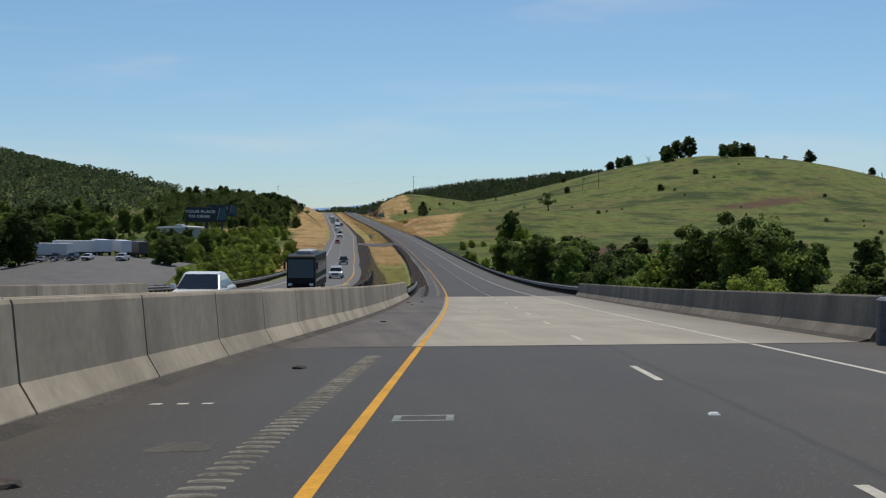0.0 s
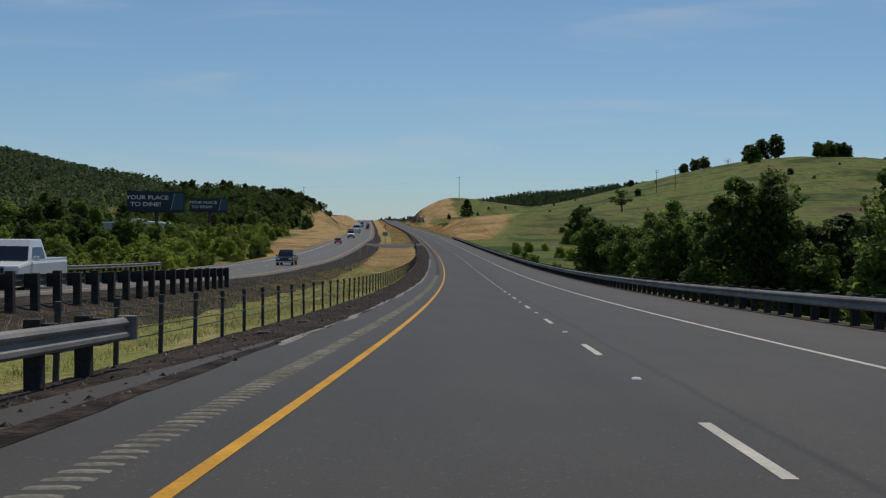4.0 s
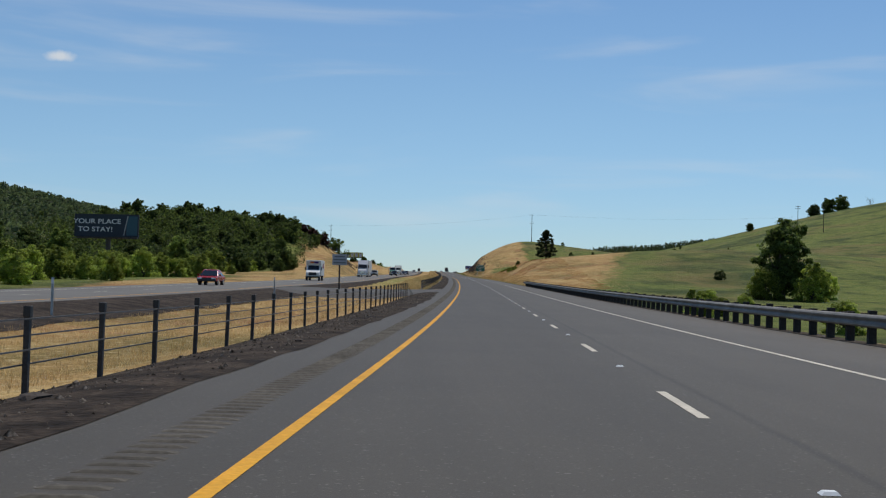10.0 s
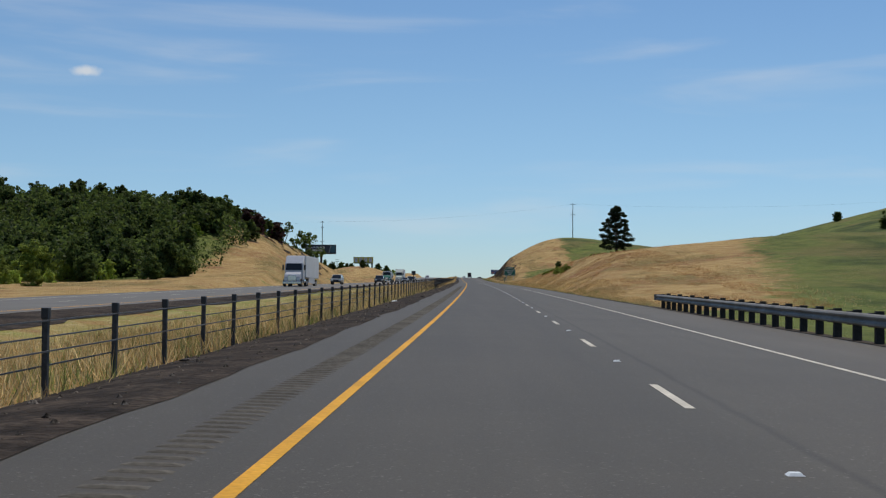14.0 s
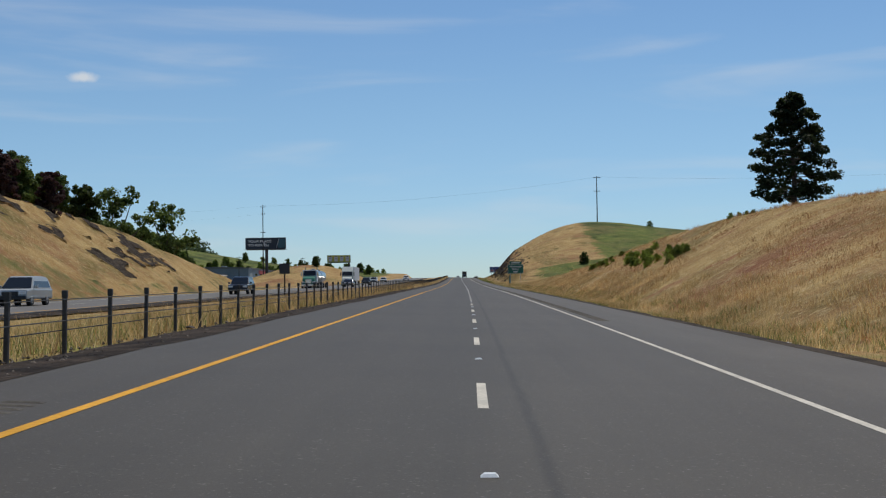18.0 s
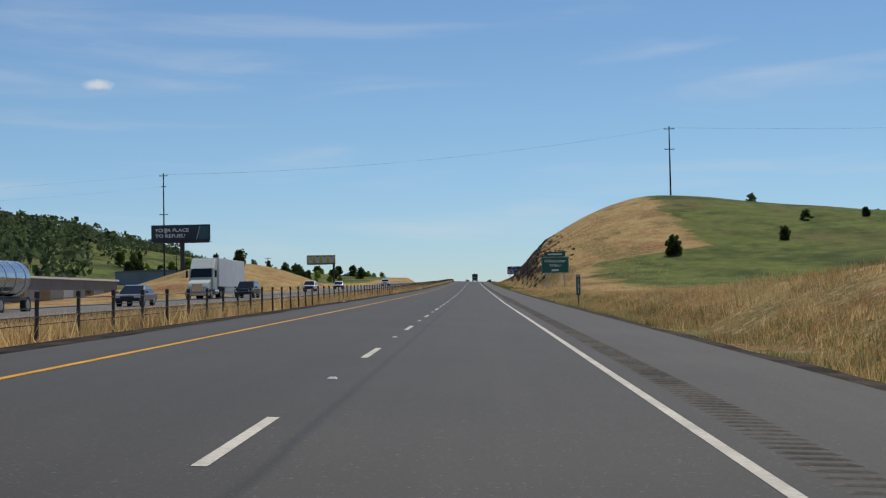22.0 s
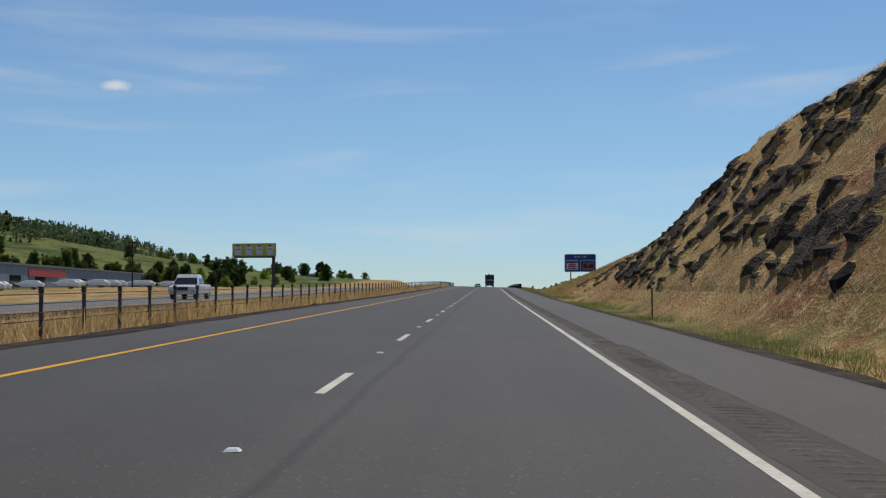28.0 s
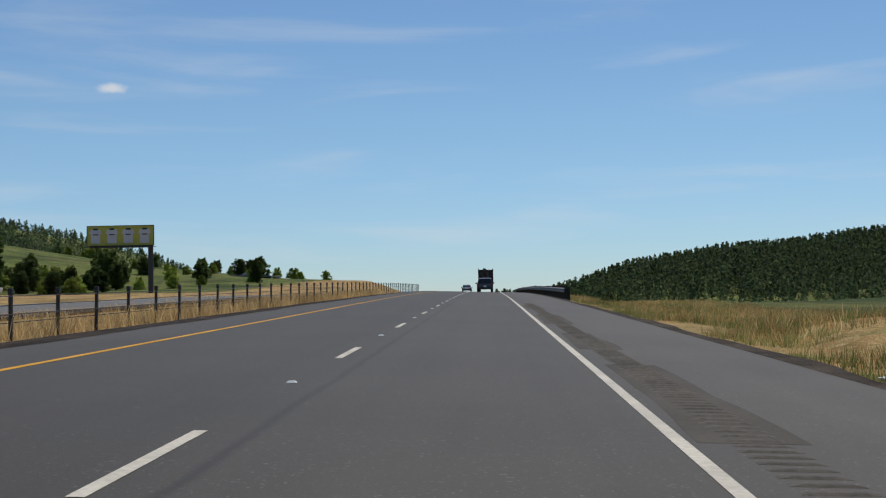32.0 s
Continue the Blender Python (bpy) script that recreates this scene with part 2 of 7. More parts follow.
M_CONCRETE = material("concrete", (0.38, 0.315, 0.222), 0.9, spread=0.09, scale=0.5, fine=6, per_object=0.08, streak=(0.55, 0.55, 0.16), bump=0.15)
M_GRAVEL = material("cinder_gravel", (0.04, 0.03, 0.0225), 0.95, spread=0.55, scale=0.9, fine=9, bump=0.9, bump_d=0.05, spec=0.08)
M_YELLOW = material("yellow_line_paint", (0.6, 0.295, 0.02), 0.7, spread=0.12, scale=1.0, fine=18, spec=0.15)
M_WHITE = material("white_line_paint", (0.52, 0.475, 0.385), 0.7, spread=0.13, scale=1.0, fine=18, spec=0.2)
M_STEEL = material("galvanised_steel", (0.42, 0.43, 0.43), 0.45, 0.75, spread=0.1, scale=2, fine=30, bump=0.1)
M_TIMBER = material("weathered_timber", (0.034, 0.028, 0.023), 0.9, spread=0.25, scale=3, fine=25)
M_BARK = material("bark", (0.09, 0.07, 0.055), 0.95, spread=0.3, scale=4, fine=20)
M_ASPHALT_B = material("old_asphalt", (0.105, 0.098, 0.087), 0.85, spread=0.12, scale=0.3, fine=50, bump=0.4, bump_d=0.01)
M_TAR = material("sealed_asphalt", (0.071, 0.062, 0.05), 0.9, spread=0.25, scale=0.6, fine=16, bump=0.3, bump_d=0.008, spec=0.2)
M_RUMBLE = material("rumble_asphalt", (0.094, 0.083, 0.067), 0.9, spread=0.25, scale=0.8, fine=16, bump=0.3, bump_d=0.008, spec=0.2)
M_GRAVEL_R = material("dusty_gravel", (0.055, 0.043, 0.032), 0.95, spread=0.4, scale=0.9, fine=14, bump=0.9, bump_d=0.04, spec=0.08)
M_DUST = material("road_dust", (0.235, 0.205, 0.16), 0.95, spread=0.35, scale=1.5, fine=12)
M_STONES = material("cinder_stones", (0.045, 0.035, 0.028), 0.95, spread=0.7, scale=14, fine=30, tint=(0.12, 0.1, 0.08), bump=0, spec=0.08)
# paler rumble colour for the first stretches of the inner shoulder
M_RUMBLE_PALE = material("dusty_rumble", (0.19, 0.172, 0.132), 0.9, spread=0.3, scale=1.5, fine=14, bump=0.3, bump_d=0.008, spec=0.2)
# darker copy of the concrete, with the outer parapet's shade in its colour
M_CONCRETE_SHADE = material("dark_concrete", (0.2, 0.165, 0.118), 0.9, spread=0.14, scale=0.5, fine=6, per_object=0.08, streak=(0.55, 0.55, 0.16), bump=0.15)
M_WORN = material("worn_paint", (0.17, 0.19, 0.17), 0.7, spread=0.3, scale=3, fine=25)


# ---- the lie of the land ----
RY, RX, RZ = (np.array([k[i] for k in ROAD], float) for i in range(3))


def glide(y, ks, vs):
    """A smooth line through the knots."""
    y = np.asarray(y, float)
    m = np.gradient(vs, ks)
    i = np.clip(np.searchsorted(ks, y) - 1, 0, len(ks) - 2)
    h = ks[i + 1] - ks[i]
    t = np.clip((y - ks[i]) / h, 0, 1)
    return ((2 * t**3 - 3 * t**2 + 1) * vs[i] + (t**3 - 2 * t**2 + t) * h * m[i]
            + (-2 * t**3 + 3 * t**2) * vs[i + 1] + (t**3 - t**2) * h * m[i + 1])


def xc(y):
    return glide(y, RY, RX)


def zc(y):
    return glide(y, RY, RZ)


def steps(y, ks, vs):
    return np.interp(y, ks, vs)


def bank(y):
    """The road's fall to the right, as a slope (rise to the right positive)."""
    return np.tan(np.radians(steps(y, [0, 320, 464, 610, 721, 1022, 1173], [0.1, 0.1, -1.1, -2.4, -2.5, -2.1, -1.9])))


def opp(y):
    """Middle of the other carriageway, across from the dashes."""
    return steps(y, [-400, 0, 60, 117, 200, 290, 400, 490, 560, 700, 1100, 2600], [-13.5, -13.5, -15.2, -18.4, -20.8, -23.8, -25.2, -25, -24, -24, -22, -22])


def rise(y):
    """How much higher the other carriageway lies."""
    return steps(y, [-300, 0, 120, 200, 290, 400, 480, 550], [0.4, 0.4, 0.32, 0.5, 0.25, 0.02, 0.1, 0.0])


def road_z(u, y):
    return zc(y) + np.clip(u, -5.6, 8.0) * bank(y)


def bell(x, y, cx, cy, sx, sy, h, turn=0.0):
    c, s = math.cos(turn), math.sin(turn)
    a, b = (x - cx) * c + (y - cy) * s, -(x - cx) * s + (y - cy) * c
    return h * np.exp(-0.5 * ((a / sx) ** 2 + (b / sy) ** 2))


def wild(x, y):
    """The land as it was before the road."""
    ks = [0, 200, 380, 520, 700, 860, 960, 1000, 1060, 1130, 1200, 1230, 1300, 1400, 1700, 2600, 5000]
    right = steps(y, ks, [-17, -18, -17, -13, -9.4, -7.3, -6.4, -5.9, -5.6, -5.6, -3.3, -2.6, -2.3, -3.7, -6.6, -13, -14])
    left = steps(y, ks, [-17, -17, -15, -11.5, -9, -8.0, -7.8, -7.4, -6.4, -5.4, -4.6, -3.4, -1.2, 0.0, 2.5, -10.9, -14.3])
    u = x - xc(y)
    z = np.where(u > 0, right, left)
    far = smooth(u, 25, 120) * (1 - smooth(y, 1230, 1420))
    z = z + far * (bell(x, y, 379, 1165, 131, 211, 57) + bell(x, y, 239, 855, 97, 142, 7.8))   # the big green hill
    near = 1 - smooth(y, 1185, 1225)
    z = z + near * (bell(x, y, 98, 1120, 24, 66, 14.0) + bell(x, y, 75, 1078, 17, 50, 10.4) + bell(x, y, 79, 1164, 15, 32, 3.6) + bell(x, y, 122, 1072, 19, 42, 4.2))   # the hill with the mast
    z = z + bell(x, y, 100, 734, 42, 60, 9.2)            # the knoll with the pine
    z = z + bell(x, y, -58, 808, 44, 52, 18) * (1 - smooth(y, 808, 868))             # the wooded hill
    z = z + bell(x, y, -15, 765, 14, 22, 4.2)          # its shoulder above the cut
    z = z + bell(x, y, -52, 322, 17, 34, 4.6)         # the truck yard
    z = z + bell(x, y, -8, 1074, 14, 25, 7.2)            # the mound by the billboard
    away = np.maximum(smooth(-u, 95, 190), smooth(y, 1430, 1600))
    z = z + away * bell(x, y, -605, 1872, 240, 422, 86) + bell(x, y, -540, 2877, 154, 470, 98)
    z = z + away * bell(x, y, -230, 1640, 90, 170, 12)
    z = z + steps(x, [120, 180, 267, 398, 529, 675, 1000, 1700], [0, 19, 48, 68, 80, 97, 112, 90]) * np.exp(-0.5 * ((y - 3180) / 260) ** 2)
    return z


def hashed(i, j):
    h = np.sin(i * 127.1 + j * 311.7) * 43758.5453
    return h - np.floor(h)


def lumps(x, y, size):
    """Smooth value noise, -1 to 1."""
    x, y = np.asarray(x, float) / size, np.asarray(y, float) / size
    i, j = np.floor(x), np.floor(y)
    a, b = x - i, y - j
    a, b = a * a * (3 - 2 * a), b * b * (3 - 2 * b)
    low = hashed(i, j) * (1 - a) + hashed(i + 1, j) * a
    high = hashed(i, j + 1) * (1 - a) + hashed(i + 1, j + 1) * a
    return 2 * (low * (1 - b) + high * b) - 1


def smooth(v, lo, hi):
    t = np.clip((v - lo) / (hi - lo), 0, 1)
    return t * t * (3 - 2 * t)


def stony(u, y, o):
    """How much bare rock the cut banks show."""
    right = smooth(u, 9.8, 12.0) * (1 - smooth(u, 15, 23)) * smooth(y, 1000, 1035) * (1 - smooth(y, 1140, 1180))
    left = smooth(-u, -(o - 10), -(o - 14)) * (1 - smooth(-u, -(o - 27), -(o - 33))) * smooth(y, 758, 780) * (1 - smooth(y, 800, 826))
    return right + left


def land(x, y):
    u = x - xc(y)
    zr, b, o = zc(y), bank(y), opp(y)
    w = wild(x, y)
    r, l = u - steps(y, [0, 925, 960, 1002, 1020, 1040, 1180, 1230], [9, 9, 12, 15.5, 10.5, 9.6, 9.6, 9]), (o - 7.5) - u
    cut = steps(y, [0, 560, 700, 735, 805, 850, 960, 1010, 1060, 1100, 1130, 1170, 1230, 1300, 1500, 1800], [0.4, 0.45, 0.45, 0.56, 0.51, 0.45, 0.5, 1.3, 1.26, 1.14, 0.72, 0.5, 0.3, 0.2, 0.3, 2.0])
    right = zr + 7.5 * b - 0.1 + np.clip(w - zr, -np.clip(r, 0, None) * 0.5, np.clip(r, 0, None) * cut)
    zo = zr + rise(y)
    left = zo - 0.1 + np.clip(w - zo, -np.clip(l, 0, None) * 0.4, np.clip(l - 2, 0, None) * 0.75)
    ze = zr - 5.6 * b
    mid = ze + (zo - ze) * np.clip((u + 6) / (o + 12), 0, 1) - 0.12 - steps(y, [500, 640], [0.5, 0.12]) * np.clip(np.minimum(-6 - u, u - (o + 6.5)) / 4, 0, 1)
    mid = mid - 1.4 * (1 - smooth(y, 96, 112))
    z = np.where(u > 9.0, right, np.where(u < o - 7.5, left, np.where(u < -5.6, mid, zr + u * b - 0.12)))
    off = np.maximum(np.clip((u - 10.5) / 8, 0, 1), np.clip((o - 9.5 - u) / 8, 0, 1))
    z = z + off * (0.15 * lumps(x, y, 9) + 0.3 * lumps(x, y, 31))
    return z + 1.5 * smooth(np.abs(u), 160, 400) * lumps(x, y, 83)


def mesh_ob(name, verts, faces, mats, smooth=False, idx=None):
    me = bpy.data.meshes.new(name)
    me.from_pydata([tuple(v) for v in verts], [], [tuple(f) for f in faces])
    for m in mats if isinstance(mats, (list, tuple)) else [mats]:
        me.materials.append(m)
    if idx is not None:
        me.polygons.foreach_set("material_index", np.asarray(idx, np.int32))
    if smooth:
        me.polygons.foreach_set("use_smooth", np.ones(len(me.polygons), bool))
    me.update()
    return new(name, me)


def grid_faces(nx, ny):
    i, j = np.meshgrid(np.arange(nx - 1), np.arange(ny - 1))
    a = (j * nx + i).ravel()
    return np.stack([a, a + 1, a + nx + 1, a + nx], 1)


def ground_material():
    m = bpy.data.materials.new("grassland")
    m.use_nodes = True
    n, l = m.node_tree.nodes, m.node_tree.links
    b = n["Principled BSDF"]
    b.inputs["Roughness"].default_value = 0.95
    b.inputs["Specular IOR Level"].default_value = 0.15
    tc = n.new("ShaderNodeTexCoord")

    def noise_node(scale, detail=4.0, stretch=None):
        t = n.new("ShaderNodeTexNoise")
        t.inputs["Scale"].default_value, t.inputs["Detail"].default_value = scale, detail
        t.inputs["Roughness"].default_value = 0.65
        if stretch:
            mp = n.new("ShaderNodeMapping")
            mp.inputs["Scale"].default_value = stretch
            l.new(tc.outputs["Object"], mp.inputs[0])
            l.new(mp.outputs[0], t.inputs["Vector"])
        else:
            l.new(tc.outputs["Object"], t.inputs["Vector"])
        return t.outputs[0]

    def rng(src, a, c, lo=0.0, hi=1.0):
        r = n.new("ShaderNodeMapRange")
        for k, v in zip((1, 2, 3, 4), (a, c, lo, hi)):
            r.inputs[k].default_value = v
        l.new(src, r.inputs[0])
        return r.outputs[0]

    def blend(f, p, q):
        x = n.new("ShaderNodeMix")
        x.data_type = "RGBA"
        l.new(f, x.inputs[0]) if not isinstance(f, float) else None
        for k, v in ((6, p), (7, q)):
            if isinstance(v, tuple):
                x.inputs[k].default_value = (*v, 1)
            else:
                l.new(v, x.inputs[k])
        return x.outputs[2]

    def add(p, q, op="ADD"):
        x = n.new("ShaderNodeMath")
        x.operation = op
        for k, v in enumerate((p, q)):
            if isinstance(v, float):
                x.inputs[k].default_value = v
            else:
                l.new(v, x.inputs[k])
        return x.outputs[0]

    at = n.new("ShaderNodeAttribute")
    at.attribute_name = "cover"
    sep = n.new("ShaderNodeSeparateXYZ")
    l.new(at.outputs["Vector"], sep.inputs[0])
    big, mid, fine, tuft = noise_node(0.045), noise_node(0.35), noise_node(2.2), noise_node(9.0, 2.0)
    dry = blend(rng(mid, 0.35, 0.65), (0.34, 0.2, 0.07), (0.5, 0.345, 0.14))
    dry = blend(rng(big, 0.5, 0.68), dry, (0.24, 0.10, 0.045))
    dry = blend(rng(noise_node(0.11, 6.0, (1.0, 0.5, 2.0)), 0.5, 0.64), dry, (0.2, 0.145, 0.045))
    dry = blend(rng(noise_node(0.21, 5.0), 0.56, 0.7), dry, (0.3, 0.135, 0.06))
    dry = blend(rng(fine, 0.52, 0.72), dry, (0.52, 0.40, 0.2))
    green = blend(rng(mid, 0.35, 0.65), (0.09, 0.125, 0.022), (0.185, 0.2, 0.045))
    green = blend(rng(fine, 0.5, 0.75), green, (0.13, 0.14, 0.04))
    green = blend(rng(big, 0.55, 0.72), green, (0.15, 0.14, 0.045))
    green = blend(rng(noise_node(0.03, 9.0, (1.0, 0.6, 4.0)), 0.5, 0.62), green, (0.16, 0.135, 0.045))
    green = blend(rng(noise_node(0.022, 9.0), 0.5, 0.6), green, (0.045, 0.065, 0.014))
    green = blend(rng(noise_node(0.13, 6.0, (1.0, 0.45, 3.0)), 0.5, 0.66), green, (0.058, 0.08, 0.016))
    col = blend(rng(add(sep.outputs[0], add(add(big, mid), -1.0)), 0.38, 0.62), dry, green)
    lime = blend(rng(mid, 0.35, 0.65), (0.16, 0.19, 0.035), (0.27, 0.27, 0.065))
    lime = blend(rng(fine, 0.5, 0.7), lime, (0.38, 0.33, 0.13))
    lime = blend(rng(noise_node(0.5, 5.0, (1.0, 0.25, 1.0)), 0.52, 0.66), lime, (0.45, 0.36, 0.16))
    fa = n.new("ShaderNodeAttribute")
    fa.attribute_name = "fresh"
    col = blend(rng(add(fa.outputs["Fac"], add(mid, -0.5)), 0.35, 0.65), col, lime)
    soil = blend(rng(fine, 0.3, 0.7), (0.055, 0.033, 0.022), (0.17, 0.09, 0.05))
    col = blend(rng(add(sep.outputs[2], add(mid, -0.5)), 0.4, 0.6), col, soil)
    rock = blend(rng(fine, 0.3, 0.7), (0.016, 0.012, 0.009), (0.1, 0.072, 0.05))
    ledge = add(noise_node(0.55, 6.0, (1.0, 0.55, 1.6)), noise_node(0.17))
    col = blend(rng(add(sep.outputs[1], add(ledge, -1.0)), 0.5, 0.56), col, rock)
    shade = rng(tuft, 0.3, 0.7, 0.72, 1.22)
    mul = n.new("ShaderNodeVectorMath")
    mul.operation = "SCALE"
    l.new(col, mul.inputs[0])
    l.new(shade, mul.inputs["Scale"])
    l.new(mul.outputs[0], b.inputs["Base Color"])
    bp = n.new("ShaderNodeBump")
    bp.inputs["Strength"].default_value, bp.inputs["Distance"].default_value = 0.8, 0.25
    l.new(add(tuft, fine), bp.inputs["Height"])
    l.new(bp.outputs[0], b.inputs["Normal"])
    return m


us = np.concatenate([-np.geomspace(2600, 90, 34), np.linspace(-86, -36, 40), np.linspace(-35, 26, 62), np.linspace(27, 90, 50), np.geomspace(94, 2600, 44)])
ys = np.concatenate([np.linspace(-500, -40, 14), np.linspace(-30, 770, 160), np.linspace(774, 1200, 160), np.linspace(1205, 1400, 40), np.geomspace(1410, 4800, 70)])
gu, gy = np.meshgrid(us, ys)
gx = gu + xc(gy)
gz = land(gx, gy)
go = opp(gy)
side = np.where(gu > 0, 1, 0)
lush = 0.3 + 0.8 * smooth(gu, 26, 60)
lush = np.where((side > 0) & (gy < 600), 0.6 + 0.4 * smooth(gu, 9, 22), lush)
lush = np.where((side > 0) & (gy >= 600) & (gy < 850), 0.02 + 0.95 * smooth(gu - steps(gy, [600, 660, 730, 800, 850], [20, 32, 45, 48, 24]), -13, 15) + 0.35 * (1 - smooth(gu, 8.5, 11)), lush)
lush = np.where((side > 0) & (gy >= 850) & (gy < 1005), 0.2 + 0.35 * (1 - smooth(gu, 8.5, 11.5)) + 0.8 * smooth(gu, 15, 27), lush)
lush = np.where((side > 0) & (gy >= 1005) & (gy < 1185), 0.05 + 0.45 * (1 - smooth(gu, 8.5, 11)) + 0.9 * smooth(gu, 33, 45), lush)
lush = np.where((side > 0) & (gy >= 1185), 0.42 + 0.6 * smooth(gu, 13, 24), lush)
wide = go - 7.5 - gu
lush = np.where(wide > 0, np.where(gy < 640, 0.15 + 0.75 * smooth(wide, 9, 20), np.where(gy < 1120, 0.1 + 0.7 * smooth(wide, 45, 80) + 0.65 * smooth(wide, 13, 21) * smooth(gy, 660, 690) * (1 - smooth(gy, 775, 800)), np.where(gy < 1440, 0.1 + 0.85 * smooth(wide, 58, 85), 0.1 + 0.85 * smooth(wide, 16, 32)))), lush)
lush = np.where((wide > 0) & (gy > 690) & (gy < 900) & (wide < 7), 0.4, lush)
lush = np.where((gu < -5.5) & (wide <= 0.5), 0.25 + 0.36 * smooth(gy, 150, 180) * (1 - smooth(gy, 230, 340)), lush)
stone = np.clip(stony(gu, gy, go), 0, 1) * 0.3
soil = bell(gx, gy, 118, 470, 22, 34, 0.85) + bell(gx, gy, 285, 785, 60, 15, 0.68, 0.67)
M_LAND = ground_material()
ground = mesh_ob("ground", np.stack([gx, gy, gz], -1).reshape(-1, 3), grid_faces(len(us), len(ys)).tolist(), M_LAND, True)
layer = ground.data.attributes.new("cover", "FLOAT_VECTOR", "POINT")
layer.data.foreach_set("vector", np.stack([lush, stone, soil], -1).reshape(-1).astype(np.float32))
fresh = np.where((gu < -6) & (wide <= 0.5), smooth(gy, 140, 175) * (1 - smooth(gy, 270, 345)) + 0.55 * smooth(gy, 480, 560) * (1 - smooth(gy, 640, 800)), 0.0)
ground.data.attributes.new("fresh", "FLOAT", "POINT").data.foreach_set("value", fresh.reshape(-1).astype(np.float32))
tagged(ground, "dry golden and green grassland over rolling hills", "ground", kind="structure")


def ledges(u, y, size=1.0):
    """Where the broken rock of the cut banks stands out of the grass, 0 to 1."""
    u, y = u / size, y / size
    v = lumps(u * 2.6 + y * 0.25, y * 1.1 - u * 0.4, 2.2) + 0.9 * lumps(u * 2.4 - y * 0.2 + 40, y * 1.0, 0.95) + 0.5 * lumps(u + 9, y * 0.3, 4.0)
    return smooth(v, 0.22, 0.48)


def rock_face(u0, u1, y0, y1, side, deep, label, size=1.0, dark=1.05):
    """Finely broken slope over a cut bank; side: which way the road lies."""
    a, q = np.meshgrid(np.linspace(u0, u1, int((u1 - u0) / 0.27)), np.linspace(y0, y1, int((y1 - y0) / 0.3)))
    o = opp(q)
    bare = np.clip(stony(a, q, o), 0, 1)
    m = ledges(a, q, size) * smooth(bare + 0.25 * lumps(a, q, 8.0), 0.3, 0.7)
    out = m * (0.7 + 0.4 * lumps(a * 1.6, q * 1.1, 0.9) + 0.25 * lumps(a * 1.5, q + 5, 0.45)) * deep
    x = xc(q) + a
    z = land(x, q) + 0.14 * lumps(x, q, 1.4) * bare + 0.05 - 0.5 * (1 - smooth(bare, 0.0, 0.25))
    ob = mesh_ob("rock_face", np.stack([x + side * 0.7 * out, q, z + 0.12 * out], -1).reshape(-1, 3), grid_faces(*a.shape[::-1]).tolist(), M_LAND, False)
    lay = ob.data.attributes.new("cover", "FLOAT_VECTOR", "POINT")
    lay.data.foreach_set("vector", np.stack([0.2 + 0.25 * lumps(a, q, 5.0), m * dark, 0 * m], -1).reshape(-1).astype(np.float32))
    return tagged(ob, label, "rock face", kind="structure")


rock_face(9.8, 26, 998, 1178, -1, 0.75, "dark broken basalt ledges in a dry grass bank")
rock_face(-58, -33, 756, 842, 1, 0.6, "dark earthy rock breaking through a dry grass bank", 2.4, 0.75)


def strip(name, u0, u1, y0, y1, mat, lift, step=3.0, zfun=road_z, cols=2):
    yy = np.linspace(y0, y1, max(2, int(abs(y1 - y0) / step) + 1))
    f0, f1 = (u0 if callable(u0) else (lambda y, k=u0: k + 0 * y)), (u1 if callable(u1) else (lambda y, k=u1: k + 0 * y))
    v = []
    for k in range(cols):
        uu = f0(yy) + (f1(yy) - f0(yy)) * k / (cols - 1)
        v.append(np.stack([xc(yy) + uu, yy, zfun(uu, yy) + lift], -1))
    v = np.stack(v, 1).reshape(-1, 3)
    ob = mesh_ob(name, v, grid_faces(cols, len(yy)).tolist(), mat, True)
    across = np.stack([f0(yy) + (f1(yy) - f0(yy)) * k / (cols - 1) for k in range(cols)], 1)
    ob.data.attributes.new("across", "FLOAT", "POINT").data.foreach_set("value", across.reshape(-1).astype(np.float32))
    return ob


def opp_z(u, y):
    return zc(y) + rise(y) + 0 * u


def level(u, y):
    """Height of whatever lies at u across and y ahead: a carriageway or the land."""
    u, y = float(u), float(y)
    if -5.5 <= u <= 7.3:
        return float(road_z(u, y))
    if abs(u - float(opp(y))) < 5.8:
        return float(opp_z(u, y))
    return float(land(np.array(u + xc(y)), np.array(y)))


def heading(y):
    return math.degrees(-math.atan((float(xc(y + 1)) - float(xc(y - 1))) / 2))


def spot(u, y, dz=0.0, turn=0.0):
    """A pose on the ground, square to the road; turn in degrees."""
    return pose(float(xc(y)) + u, y, level(u, y) + dz, 0, 0, heading(y) + turn)


# ---- carriageways ----
def yellow_u(y):
    return steps(y, [0, 215, 330, 470, 620, 700], [-3.61, -3.66, -3.56, -3.6, -3.66, -3.66])


road = tagged(strip("road", -5.5, lambda y: steps(y, [560, 640], [7.3, 6.9]), -300, 2200, M_ASPHALT, 0.0, cols=8), "grey worn asphalt northbound carriageway", "road", kind="structure")
road_b = tagged(strip("road_opposite", lambda y: opp(y) - 6.0, lambda y: opp(y) + 5.5, -300, 2200, M_ASPHALT_B, 0.0, zfun=opp_z), "pale grey asphalt opposite carriageway", "road", kind="structure")
tagged(strip("bridge_shoulder", -9.0, -5.5, -300, 106, M_ASPHALT, 0.0), "dark asphalt inner shoulder of the bridge", "road", kind="structure")
